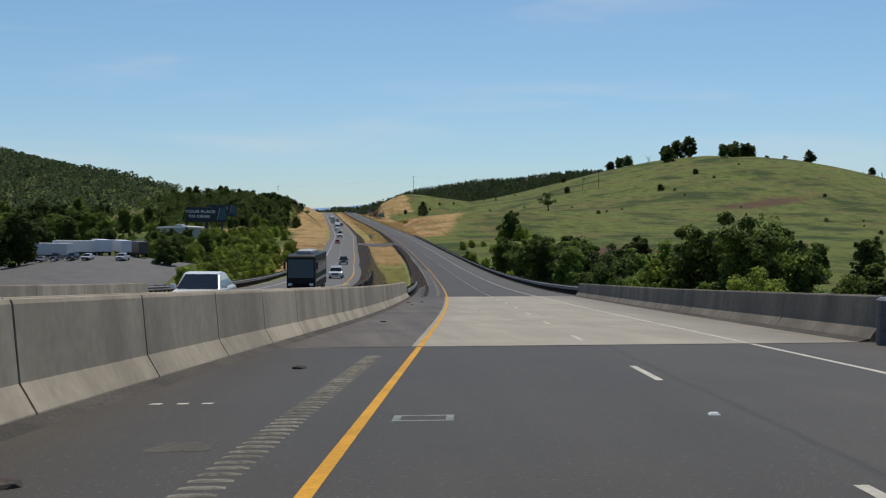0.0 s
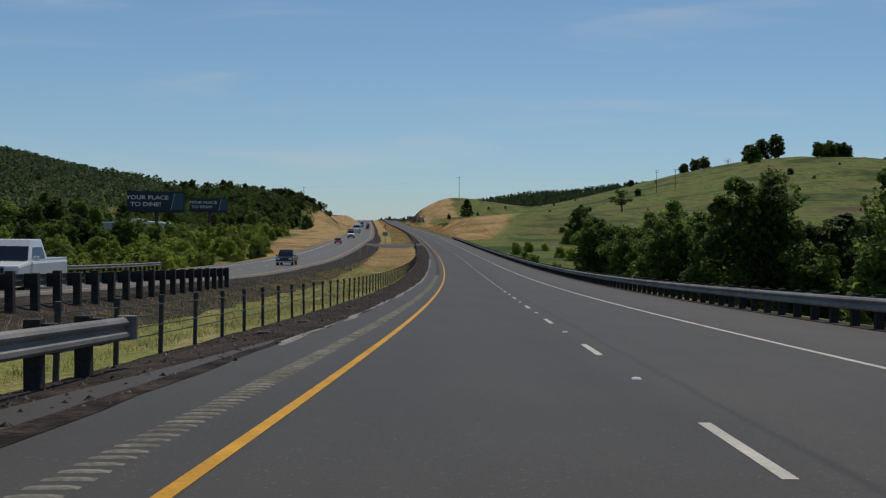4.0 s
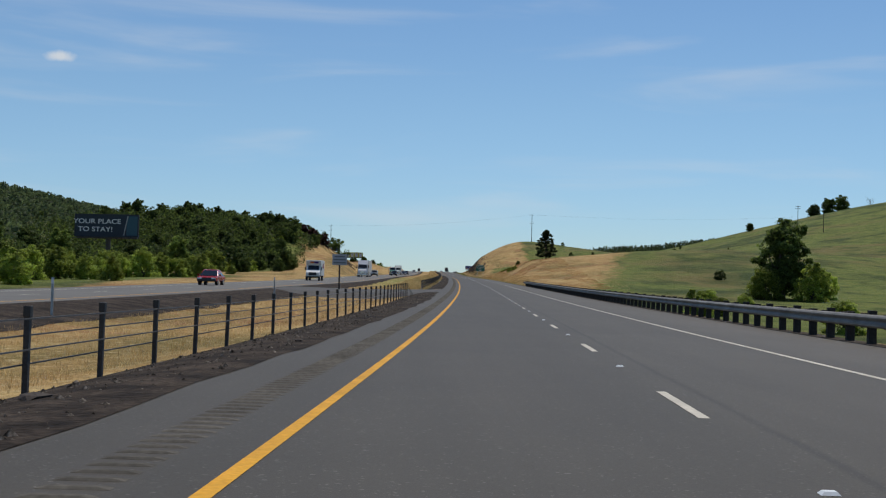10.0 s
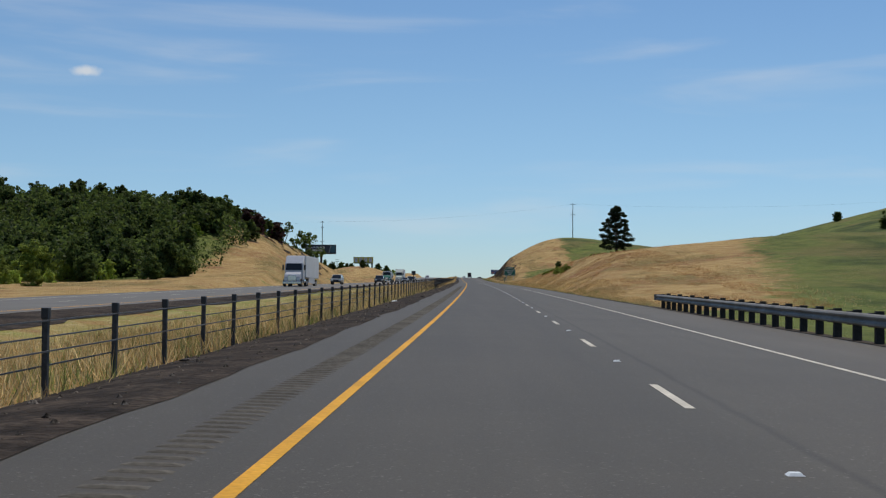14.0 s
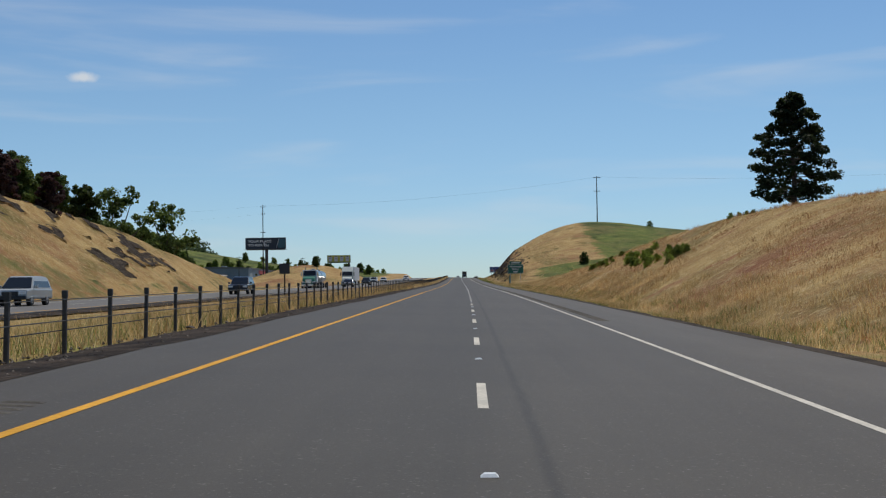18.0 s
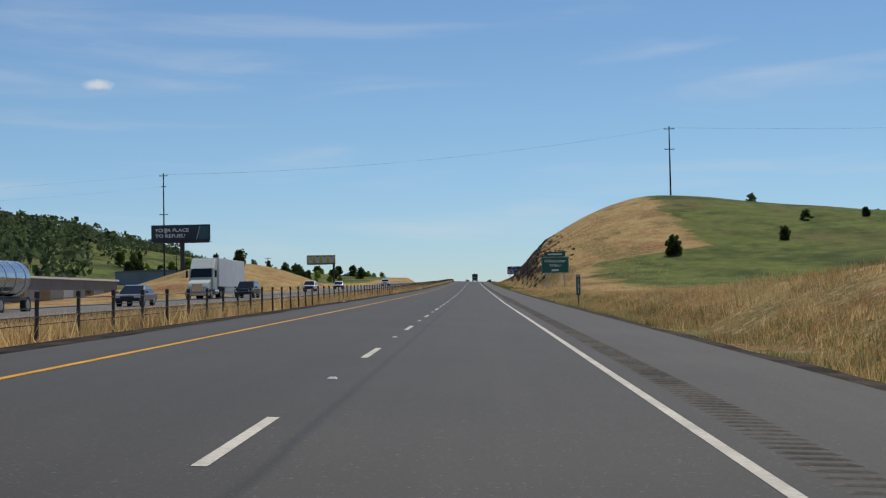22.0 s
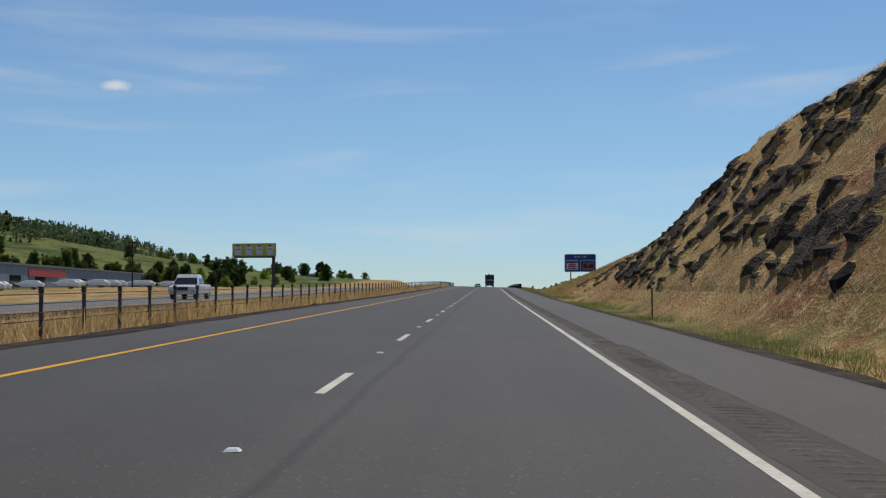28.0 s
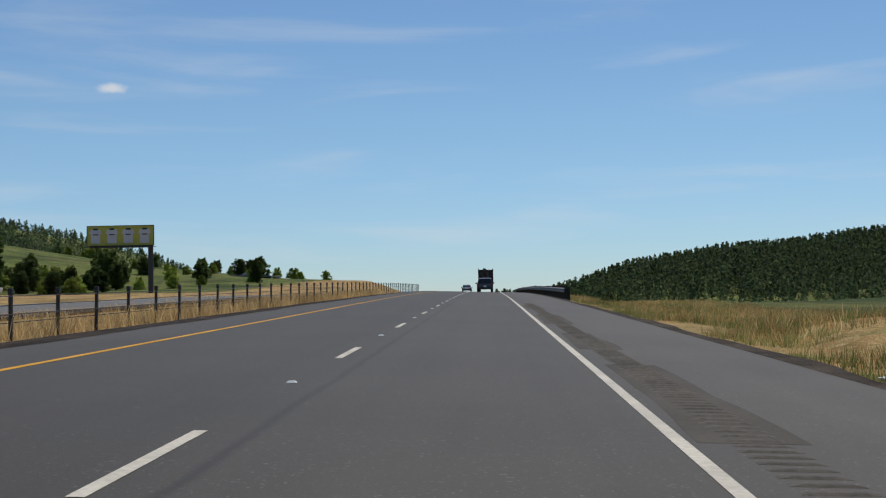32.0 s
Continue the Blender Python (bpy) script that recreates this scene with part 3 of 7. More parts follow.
for u0, u1 in ((-8.7, -5.5), (-5.5, -3.8)):
    tagged(strip("bridge_shoulder", u0, u1, 27.4, 104, M_DECK_OLD, 0.002), "stained concrete inner shoulder of the bridge", "bridge deck", kind="structure")
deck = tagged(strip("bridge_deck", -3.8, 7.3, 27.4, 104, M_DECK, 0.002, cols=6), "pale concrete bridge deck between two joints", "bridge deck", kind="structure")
for y in (27.4, 104.0):
    tagged(strip("deck_joint", -5.5, 7.3, y - 0.12, y + 0.12, M_TAR, 0.005), "dark sealed joint across the bridge deck", "joint", "deck joints", "structure")
tagged(strip("yellow_line", lambda y: yellow_u(y) - 0.06, lambda y: yellow_u(y) + 0.06, -200, 1700, M_YELLOW, 0.004), "solid yellow edge line painted on the road", "road marking", kind="structure")
tagged(strip("white_line", lambda y: steps(y, [760, 800, 845, 876, 910, 1030, 1100, 1182], [3.6, 3.6, 3.52, 3.465, 3.52, 3.59, 3.63, 3.59]), lambda y: steps(y, [760, 800, 845, 876, 910, 1030, 1100, 1182], [3.72, 3.72, 3.64, 3.585, 3.64, 3.71, 3.75, 3.71]), -200, 1700, M_WHITE, 0.004), "solid white edge line painted on the road", "road marking", kind="structure")
for u, nm, mt, lb in ((4.0, "yellow_line", M_YELLOW, "solid yellow edge line of the opposite carriageway"), (-3.8, "white_line", M_WHITE, "solid white edge line of the opposite carriageway")):
    tagged(strip(nm, lambda y, u=u: opp(y) + u - 0.08, lambda y, u=u: opp(y) + u + 0.08, -100, 1700, mt, 0.004, zfun=opp_z), lb, "road marking", kind="structure")


def dash_at(k):
    return k * 12.192 + float(steps(k * 12.192, [17, 40, 110, 325, 375, 430, 490, 620, 735, 850, 1045, 1185], [6.8, 6.6, 4.6, 4.8, 4.1, 4.5, 4.2, 4.3, 2.5, 1.6, 1.8, -0.1]))


M_MARKER = material("marker_ceramic", (0.8, 0.8, 0.76), 0.35, spread=0.04, scale=4, fine=30, bump=0)
marker_me = bpy.data.meshes.new("lane_marker")
mbm = bmesh.new()
for v in bmesh.ops.create_cube(mbm, size=1.0)["verts"]:
    s = 0.62 if v.co.z > 0 else 1.0
    v.co = Vector((v.co.x * 0.12 * s, v.co.y * 0.11 * s, 0.022 if v.co.z > 0 else 0.0))
mbm.to_mesh(marker_me)
mbm.free()
marker_me.materials.append(M_MARKER)
for k in range(-2, 115):
    y = dash_at(k)
    du = float(steps(y, [20, 60, 110], [0.12, 0.08, 0.0]))
    tagged(strip("lane_dash", du - 0.055, du + 0.055, y - 1.52, y + 1.52, M_WHITE, 0.004), "white lane dash painted on the road", "road marking", "lane dashes", "structure")
    if not 22 < y + 6.1 < 106:
        mk = tagged(new("lane_marker", marker_me), "white raised reflective lane marker on the asphalt", "road marker", "lane markers")
        mk.matrix_world = pose(float(xc(y + 6.1)), y + 6.1, level(0, y + 6.1) + 0.003, 0, 0, heading(y))
    yo = y + 4.0
    if 100 < yo < 1300:
        tagged(strip("lane_dash", lambda q: opp(q) - 0.06, lambda q: opp(q) + 0.06, yo - 1.52, yo + 1.52, M_WHITE, 0.004, zfun=opp_z), "white lane dash of the opposite carriageway", "road marking", "far lane dashes", "structure")


def ragged(base, amp, seed):
    return lambda y: base(y) + amp * lumps(y + seed, 0 * y, 4.0) + 0.5 * amp * lumps(y - seed, 0 * y + 3, 1.3)


def lay_z(u, y):
    return land(xc(y) + u, y)


def shoulder_z(u, y):
    """From the asphalt edge down to the median."""
    f = np.clip((-5.56 - u) / 2.24, 0, 1)
    return road_z(np.maximum(u, -5.5), y) * (1 - f) + lay_z(np.minimum(u, -5.6), y) * f + 0.003


tagged(strip("shoulder_apron", lambda y: steps(y, [104, 148, 172], [-6.5, -6.5, -5.45]), -5.45, 104, 172, M_ASPHALT, 0.004, 1.5, lambda u, y: road_z(np.maximum(u, -5.5), y) + 0.02 * np.minimum(u + 5.5, 0), 3), "asphalt inner shoulder running up to the guardrail posts", "road", kind="structure")
gap0, gap1 = 458.0, 484.0
for a, b in ((104, gap0 + 6), (gap1, 1500)):
    tagged(strip("gravel_shoulder", ragged(lambda y: steps(y, [104, 480, 640, 1500], [-7.6, -7.5, -6.6, -6.4]), 0.2, a), ragged(lambda y: steps(y, [104, 330, 400, 440, 470, 700], [-5.35, -5.3, -5.12, -5.02, -5.3, -5.3]), 0.1, a + 9), a, b, M_GRAVEL, 0.003, 1.5, shoulder_z, 10), "dark cinder gravel shoulder beside the median", "gravel", kind="structure")
tagged(strip("gravel_shoulder_far", ragged(lambda y: opp(y) + 5.3, 0.1, 3), ragged(lambda y: opp(y) + steps(y, [450, 640], [9.3, 6.6]), 0.3, 5), 104, 1400, M_GRAVEL, 0.012, 2.0, lambda u, y: opp_z(u, y) * (1 - np.clip((u - opp(y) - 5.3) / 2.5, 0, 1)) + lay_z(u, y) * np.clip((u - opp(y) - 5.3) / 2.5, 0, 1), 6), "dark cinder gravel along the opposite carriageway", "gravel", kind="structure")


def bed_z(u, y):
    """The crossover: level between the carriageways, its ends let into the median."""
    f = np.clip((u - opp(y) - 5.3) / (-5.3 - opp(y) - 5.3), 0, 1)
    flat = opp_z(u, y) * (1 - f) + road_z(-5.4 + 0 * u, y) * f - 0.12 * np.sin(np.pi * f)
    e = smooth(np.minimum(y - gap0 - 4, gap1 + 2 - y), 0, 4)
    return (lay_z(u, y) - 0.03) * (1 - e) + flat * e


for a, b in ((164, 350),):
    tagged(strip("dusty_edge", ragged(lambda y: -5.42 + 0 * y, 0.1, a + 9), ragged(lambda y: -5.24 + 0.06 * lumps(y, 0 * y, 22), 0.1, a + 31), a, b, M_DUST, 0.004, 0.7, lambda u, y: shoulder_z(u, y), 2), "pale dusty edge of the inner shoulder asphalt", "dust", kind="structure")
turn_bed = strip("crossover", lambda y: opp(y) + 5.3, lambda y: -5.35 + 0 * y, gap0 + 4, gap1 + 2, M_ASPHALT, 0.006, 1.0, bed_z, 12)
tagged(turn_bed, "paved emergency crossover through the median", "crossover", kind="structure")
tagged(strip("gravel_shoulder", lambda y: steps(y, [560, 640], [7.2, 6.8]), ragged(lambda y: steps(y, [560, 640], [7.9, 7.25]), 0.16, 77), 104, 1500, M_GRAVEL_R, 0.022, 1.5, lambda u, y: zc(y) + u * bank(y) - 0.02, 3), "narrow dusty gravel edge beside the asphalt", "gravel", kind="structure")
M_PATCH = material("repair_asphalt", (0.078, 0.067, 0.052), 0.85, spread=0.12, scale=0.6, fine=16, bump=0.3, bump_d=0.008, spec=0.15)
# cracks and spalls of the bridge deck
for ya_, yb_, ua_, ub_, wd in ((51.6, 54.9, 0.7, 0.43, 0.03), (48.2, 48.550000000000004, 0.0, -0.05, 0.09), (45.9, 46.15, 0.06, 0.06, 0.11), (60.1, 61.7, -2.0, -1.95, 0.03)):
    tagged(strip("deck_crack", lambda y, a=ya_, b=yb_, c=ua_, d=ub_, w=wd: np.interp(y, [a, b], [c, d]) - w * (0.4 + 0.3 * lumps(y, 0 * y, 0.3)), lambda y, a=ya_, b=yb_, c=ua_, d=ub_, w=wd: np.interp(y, [a, b], [c, d]) + w * (0.4 + 0.3 * lumps(y + 3, 0 * y, 0.3)), ya_, yb_, M_TAR, 0.005, 0.12), "dark crack in the pale concrete deck", "crack", "deck cracks", "structure")
# asphalt repairs along the outer shoulder
for y, ln in ((1184, 9), (1197, 7), (1210, 10), (1228, 8), (1020, 30), (880, 24), (905, 14)):
    tagged(strip("asphalt_patch", ragged(lambda q: 3.85 + 0 * q, 0.06, y), ragged(lambda q: 4.6 + 0 * q, 0.1, y + 4), y, y + ln, M_PATCH, 0.002, 1.0), "darker asphalt repair on the outer shoulder", "patch", "shoulder patches", "structure")
for u0, u1, y0, y1 in ((-3.32, -2.7, 12.72, 12.8), (-3.32, -2.7, 13.2, 13.28), (-3.32, -3.24, 12.8, 13.2), (-2.78, -2.7, 12.8, 13.2)):
    tagged(strip("paint_mark", u0, u1, y0, y1, M_WORN, 0.003, 0.2), "worn white paint mark round a road plate", "road marking", "paint marks", "structure")
for u0 in (-6.2, -5.9, -5.62):
    tagged(strip("paint_mark", u0, u0 + 0.13, 14.85, 15.0, M_WHITE, 0.003, 0.2), "small white paint mark on the shoulder", "road marking", "paint marks", "structure")
tagged(strip("asphalt_patch", ragged(lambda q: -5.3 + 0 * q, 0.1, 2), ragged(lambda q: -4.75 + 0 * q, 0.1, 8), 10.7, 11.3, M_RUMBLE, 0.002, 0.2), "pale scuffed patch on the shoulder", "patch", "shoulder patches", "structure")


# rumble strips: shallow pressed grooves, shown as low ribs on the shoulders
def rumble(u0, u1, y0, y1, label, mat=None):
    vs, fs = [], []
    y = y0
    while y < y1:
        x = float(xc(y))
        a = [(u0, y), (u1, y), (u1, y + 0.11), (u0, y + 0.11)]
        n = len(vs)
        for u, q in a:
            vs.append((x + u, q, float(road_z(u, q)) + 0.001))
        for u, q in ((u0 + 0.08, y + 0.03), (u1 - 0.08, y + 0.03), (u1 - 0.08, y + 0.08), (u0 + 0.08, y + 0.08)):
            vs.append((x + u, q, float(road_z(u, q)) + 0.014))
        fs += [(n + 4, n + 5, n + 6, n + 7), (n, n + 1, n + 5, n + 4), (n + 1, n + 2, n + 6, n + 5), (n + 2, n + 3, n + 7, n + 6), (n + 3, n, n + 4, n + 7)]
        y += 0.305
    tagged(mesh_ob("rumble_strip", vs, fs, mat or M_RUMBLE), label, "rumble strip", kind="stuff")


rumble(-4.5, -4.18, 2, 24, "pale rumble strip on the inner shoulder", M_RUMBLE_PALE)
rumble(-4.5, -4.18, 108, 262, "pale rumble strip on the inner shoulder", M_RUMBLE_PALE)
rumble(-4.52, -4.1, 262, 660, "rumble strip pressed into the inner shoulder asphalt")
rumble(4.0, 4.47, 690, 1240, "rumble strip pressed into the outer shoulder asphalt")


# loose stones of the gravel shoulder
rs_ = np.random.default_rng(5)
n_ = 11000
sy_ = np.concatenate([108 + 360 * rs_.random(n_ * 3 // 4), 486 + 300 * rs_.random(n_ // 4)])
su_ = -5.35 - 2.0 * rs_.random(len(sy_)) ** 0.9
octa = np.array([(1, 0, 0), (0, 1, 0), (-1, 0, 0), (0, -1, 0), (0, 0, 0.8), (0, 0, -0.6)])
tri_ = np.array([(0, 1, 4), (1, 2, 4), (2, 3, 4), (3, 0, 4), (1, 0, 5), (2, 1, 5), (3, 2, 5), (0, 3, 5)])
size_ = 0.012 + 0.048 * rs_.random((len(sy_), 1, 1)) ** 3
root_ = np.stack([xc(sy_) + su_, sy_, shoulder_z(su_, sy_) + 0.004], -1)[:, None, :]
sv_ = (octa[None] * (0.7 + 0.6 * rs_.random((len(sy_), 6, 1))) * size_ + root_).reshape(-1, 3)
sf_ = (tri_[None] + 6 * np.arange(len(sy_))[:, None, None]).reshape(-1, 3)
tagged(mesh_ob("gravel_stones", sv_, sf_.tolist(), M_STONES), "loose dark cinder stones on the inner shoulder", "gravel", kind="stuff")


# ---- helpers for things ----
def part(name, bm, material, parent=None, label=""):
    """Links a bmesh as one mesh object, under a thing or a part."""
    me = bpy.data.meshes.new(name)
    bm.to_mesh(me)
    bm.free()
    for m in material if isinstance(material, (list, tuple)) else [material]:
        me.materials.append(m)
    ob = new(name, me)
    if parent is not None:
        ob.parent = parent
    if label:
        ob["label"] = label
    return ob


def again(ob, m, parent=None):
    """One more object on the same mesh."""
    o = new(ob.name.split(".")[0], ob.data)
    o.matrix_basis = m
    o.parent = parent
    if "label" in ob:
        o["label"] = ob["label"]
    return o


def thing(name, label, category, group="", m=None, kind=""):
    o = new(name)
    o.empty_display_size = 0.2
    tagged(o, label, category, group, kind)
    if m is not None:
        o.matrix_basis = m
    return o


def box(bm, x0, x1, y0, y1, z0, z1, bevel=0.0, taper=None):
    """A box; taper scales its top (x, y) about the middle."""
    vs = bmesh.ops.create_cube(bm, size=1.0)["verts"]
    cx, cy = (x0 + x1) / 2, (y0 + y1) / 2
    for v in vs:
        top = v.co.z > 0
        sx, sy = taper if taper and top else (1, 1)
        v.co = Vector((cx + v.co.x * (x1 - x0) * sx, cy + v.co.y * (y1 - y0) * sy, z1 if top else z0))
    if bevel:
        es = list({e for v in vs for e in v.link_edges})
        bmesh.ops.bevel(bm, geom=es, offset=bevel, segments=2, affect="EDGES", profile=0.6)
    return bm


def bx(*a, **k):
    return box(bmesh.new(), *a, **k)


def rod(bm, a, b, r0, r1=None, sides=8):
    a, b = Vector(a), Vector(b)
    r1 = r0 if r1 is None else r1
    q = (b - a).to_track_quat("Z", "Y")
    rings = []
    for p, r in ((a, r0), (b, r1)):
        rings.append([bm.verts.new(p + q @ Vector((r * math.cos(2 * math.pi * k / sides), r * math.sin(2 * math.pi * k / sides), 0))) for k in range(sides)])
    for k in range(sides):
        bm.faces.new((rings[0][k], rings[0][(k + 1) % sides], rings[1][(k + 1) % sides], rings[1][k]))
    bm.faces.new(rings[1])
    bm.faces.new(rings[0][::-1])
    return bm


def sweep(bm, profile, line, closed=True):
    """Carries a profile (across, up) along points (x, y, z), standing upright."""
    rows = []
    pts = [Vector(p) for p in line]
    for i, p in enumerate(pts):
        d = (pts[min(i + 1, len(pts) - 1)] - pts[max(i - 1, 0)]).normalized()
        side = d.cross(Vector((0, 0, 1))).normalized()
        rows.append([bm.verts.new(p + side * a + Vector((0, 0, c))) for a, c in profile])
    n = len(profile)
    for r, s in zip(rows, rows[1:]):
        for k in range(n if closed else n - 1):
            bm.faces.new((r[k], r[(k + 1) % n], s[(k + 1) % n], s[k]))
    if closed:
        bm.faces.new(rows[0][::-1])
        bm.faces.new(rows[-1])
    return bm


def along(u, y0, y1, step, z):
    n = max(1, int(round((y1 - y0) / step)))
    out = []
    for k in range(n + 1):
        y = y0 + (y1 - y0) * k / n
        uu = u(y) if callable(u) else u
        out.append((float(xc(y)) + float(uu), y, z(float(uu), y)))
    return out


# ---- concrete parapets of the bridge ----
M_JOINT = material("joint_filler", (0.03, 0.028, 0.026), 0.9, spread=0.2, scale=3, fine=20)
F_SHAPE = [(-0.22, 0.0), (0.36, 0.0), (0.34, 0.09), (0.17, 0.34), (0.10, 1.02), (0.08, 1.06), (-0.1, 1.06), (-0.12, 1.02), (-0.22, 0.3)]


def parapet(label, u, y0, y1, side, panel, base, height=1.0, mat=None):
    t = thing("bridge_parapet", label, "concrete barrier", m=pose(float(xc(y0)) + float(u(y0)), y0, base(float(u(y0)), y0)))
    inv = t.matrix_basis.inverted()
    y = y0
    prof = [(a * side, c * height) for a, c in F_SHAPE][::side]
    while y < y1 - 0.5:
        e = min(y + panel, y1)
        pts = [inv @ Vector(p) for p in along(u, y + 0.03, e - 0.03, 1.3, lambda a, q: base(a, q) - 0.02)]
        b = bmesh.new()
        sweep(b, prof, pts)
        part("panel", b, mat or M_CONCRETE, t)
        y = e
    b = bmesh.new()
    sweep(b, [(a * side * 0.9, c * height * 0.985) for a, c in F_SHAPE][::side], [inv @ Vector(p) for p in along(u, y0 + 0.1, y1 - 0.1, 3, lambda a, q: base(a, q) - 0.03)])
    # dark strip running along the parapet's foot
    part("joint_core", b, M_JOINT, t, "dark joint between the panels")
    b = bmesh.new()
    sweep(b, [(0.34 * side, 0), (0.62 * side, 0), (0.36 * side, 0.08)][::side], [inv @ Vector(p) for p in along(u, y0, y1, 1.3, lambda a, q: base(a, q) - 0.005)])
    part("dirt_line", b, M_TAR, t, "dark strip along the foot")
    return t


def near_z(u, y):
    return float(road_z(max(min(u, 7.3), -5.5), y))


parapet("weathered pale concrete parapet beside the inner shoulder", lambda y: steps(y, [-40, 13, 27, 50, 103], [-7.15, -7.25, -7.2, -7.0, -7.0]), -41.7, 103, 1, 5.0, near_z, 1.17)
# face turned from the sun: its shade is painted by the darker concrete
parapet("weathered concrete parapet beside the outer shoulder, shade painted into its colour", lambda y: steps(y, [27, 50, 104], [6.8, 6.95, 7.3]), 27.6, 104, -1, 9.0, near_z, 1.0, M_CONCRETE_SHADE)
parapet("low concrete parapet of the opposite bridge, median side", lambda y: opp(y) + 6.3, -40, 92, -1, 9.0, lambda u, y: float(opp_z(u, y)), 0.8)
parapet("low concrete parapet of the opposite bridge, outer side", lambda y: opp(y) - 6.8, -40, 86, 1, 9.0, lambda u, y: float(opp_z(u, y)), 0.9)

# the drum before the parapet's blunt end
cd = thing("crash_drum", "grey ribbed plastic crash drum before the parapet end", "crash drum", m=spot(6.72, 26.5))
b = bmesh.new()
for z0, z1, r in ((0, 0.3, 0.46), (0.3, 0.34, 0.42), (0.34, 0.62, 0.46), (0.62, 0.66, 0.42), (0.66, 0.95, 0.45)):
    rod(b, (0, 0, z0), (0, 0, z1), r, r, 20)
part("drum", b, paint("drum_plastic", (0.08, 0.08, 0.085), 0.5), cd)
b = bmesh.new()
rod(b, (0, 0, 0.95), (0, 0, 1.0), 0.47, 0.4, 20)
part("lid", b, paint("drum_lid", (0.12, 0.12, 0.12), 0.5), cd, "dark flat lid")

# ---- steel guardrails on timber posts ----
W_BEAM = [(0.0, 0.0), (0.055, 0.015), (0.085, 0.05), (0.08, 0.10), (0.02, 0.15), (0.02, 0.17), (0.07, 0.22), (0.075, 0.25), (0.045, 0.29), (0.0, 0.32), (-0.012, 0.32), (0.03, 0.285), (0.066, 0.245), (0.066, 0.225), (0.008, 0.175), (0.008, 0.145), (0.066, 0.095), (0.066, 0.075), (0.033, 0.035), (-0.012, 0.0)]
M_RAIL = material("weathered_zinc", (0.2, 0.18, 0.15), 0.6, 0.0, spread=0.18, scale=1.5, fine=25, bump=0.1, streak=(1.0, 0.5, 2.0))
post_b = bx(-0.1, 0.1, -0.1, 0.1, -0.35, 0.80, 0.012)
post_proto = part("post", post_b, M_TIMBER)
block_proto = part("blockout", bx(-0.08, 0.08, -0.09, 0.09, 0.4, 0.76, 0.01), M_TIMBER)


def guardrail(label, u, y0, y1, side, base, end_cap=True):
    """A W-beam on timber posts; side: +1 where the road lies to the right of the rail."""
    t = thing("guardrail", label, "guardrail", m=pose(float(xc(y0)) + float(u(y0)), y0, base(float(u(y0)), y0)))
    inv = t.matrix_basis.inverted()
    y = y0 + 0.5
    while y < y1:
        uu = float(u(y))
        x, z, h = float(xc(y)) + uu, base(uu, y), heading(y)
        tilt = (0.8 * math.sin(y * 7.1), 0.8 * math.cos(y * 3.3))
        again(post_proto, inv @ pose(x - side * 0.27, y, z + 0.03 * math.sin(y * 5), tilt[0], tilt[1], h), t)
        again(block_proto, inv @ pose(x - side * 0.09, y, z, 0, 0, h), t)
        y += 1.905
    prof = [(a * side, c + 0.42) for a, c in W_BEAM][::side]
    y = y0
    while y < y1 - 0.2:
        e = min(y + 3.81, y1)
        b = bmesh.new()
        sweep(b, prof, [inv @ Vector(p) for p in along(u, y, e + 0.03, 1.3, base)])
        part("rail", b, M_RAIL, t)
        y = e
    if end_cap:
        for y in (y1,):
            b = bmesh.new()
            uu = float(u(y))
            rod(b, (0, 0, 0.42), (0, 0, 0.75), 0.14, 0.14, 14)
            part("end_shoe", b, M_RAIL, t, "rounded steel end shoe").matrix_basis = inv @ pose(float(xc(y)) + uu + side * 0.02, y + 0.1, base(uu, y))
    return t


def edge_z(u, y):
    return float(zc(y) + np.clip(u, -5.5, 7.5) * bank(y)) - (0.12 if u < -5.5 else 0.0)


guardrail("galvanised steel guardrail on dark timber posts, outer shoulder", lambda y: 7.35 + 0 * y, 104.3, 572, -1, edge_z)
guardrail("galvanised steel guardrail on dark timber posts, inner shoulder", lambda y: -6.85 + 0 * y, 103.3, 160, 1, edge_z)
guardrail("dark timber-post guardrail beside the opposite carriageway, median side", lambda y: opp(y) + 6.9, 92, 205, -1, lambda u, y: float(opp_z(u, y)) - 0.05)
guardrail("steel guardrail along the outer side of the opposite carriageway", lambda y: opp(y) - 6.9, 86, 262, 1, lambda u, y: float(opp_z(u, y)) - 0.05)
guardrail("short steel guardrail at the crest of the road", lambda y: 7.4 + 0 * y, 1262, 1420, -1, edge_z)

# ---- cable barrier in the median ----
M_POST = material("dark_steel_post", (0.05, 0.046, 0.042), 0.7, 0.0, spread=0.25, scale=5, fine=30, bump=0.1)
M_CABLE = material("steel_cable", (0.1, 0.095, 0.09), 0.6, 0.2, spread=0.1, scale=3, fine=30, bump=0)
b = bx(-0.034, 0.034, -0.04, 0.04, -0.25, 1.02, 0.006)
cable_post = part("post", b, M_POST)
b = bx(-0.044, 0.044, -0.05, 0.05, 0.93, 1.06, 0.01)
cable_cap = part("cap", b, paint("cap_black", (0.03, 0.03, 0.03), 0.6))


def barrier_u(y):
    return steps(y, [150, 175, 240, 330, 430, 480, 640, 760, 1200, 1500], [-7.4, -7.6, -7.8, -7.5, -7.3, -7.4, -7.0, -7.2, -7.2, -7.3])


def barrier_z(u, y):
    return float(shoulder_z(np.array(u), np.array(y))) - 0.02


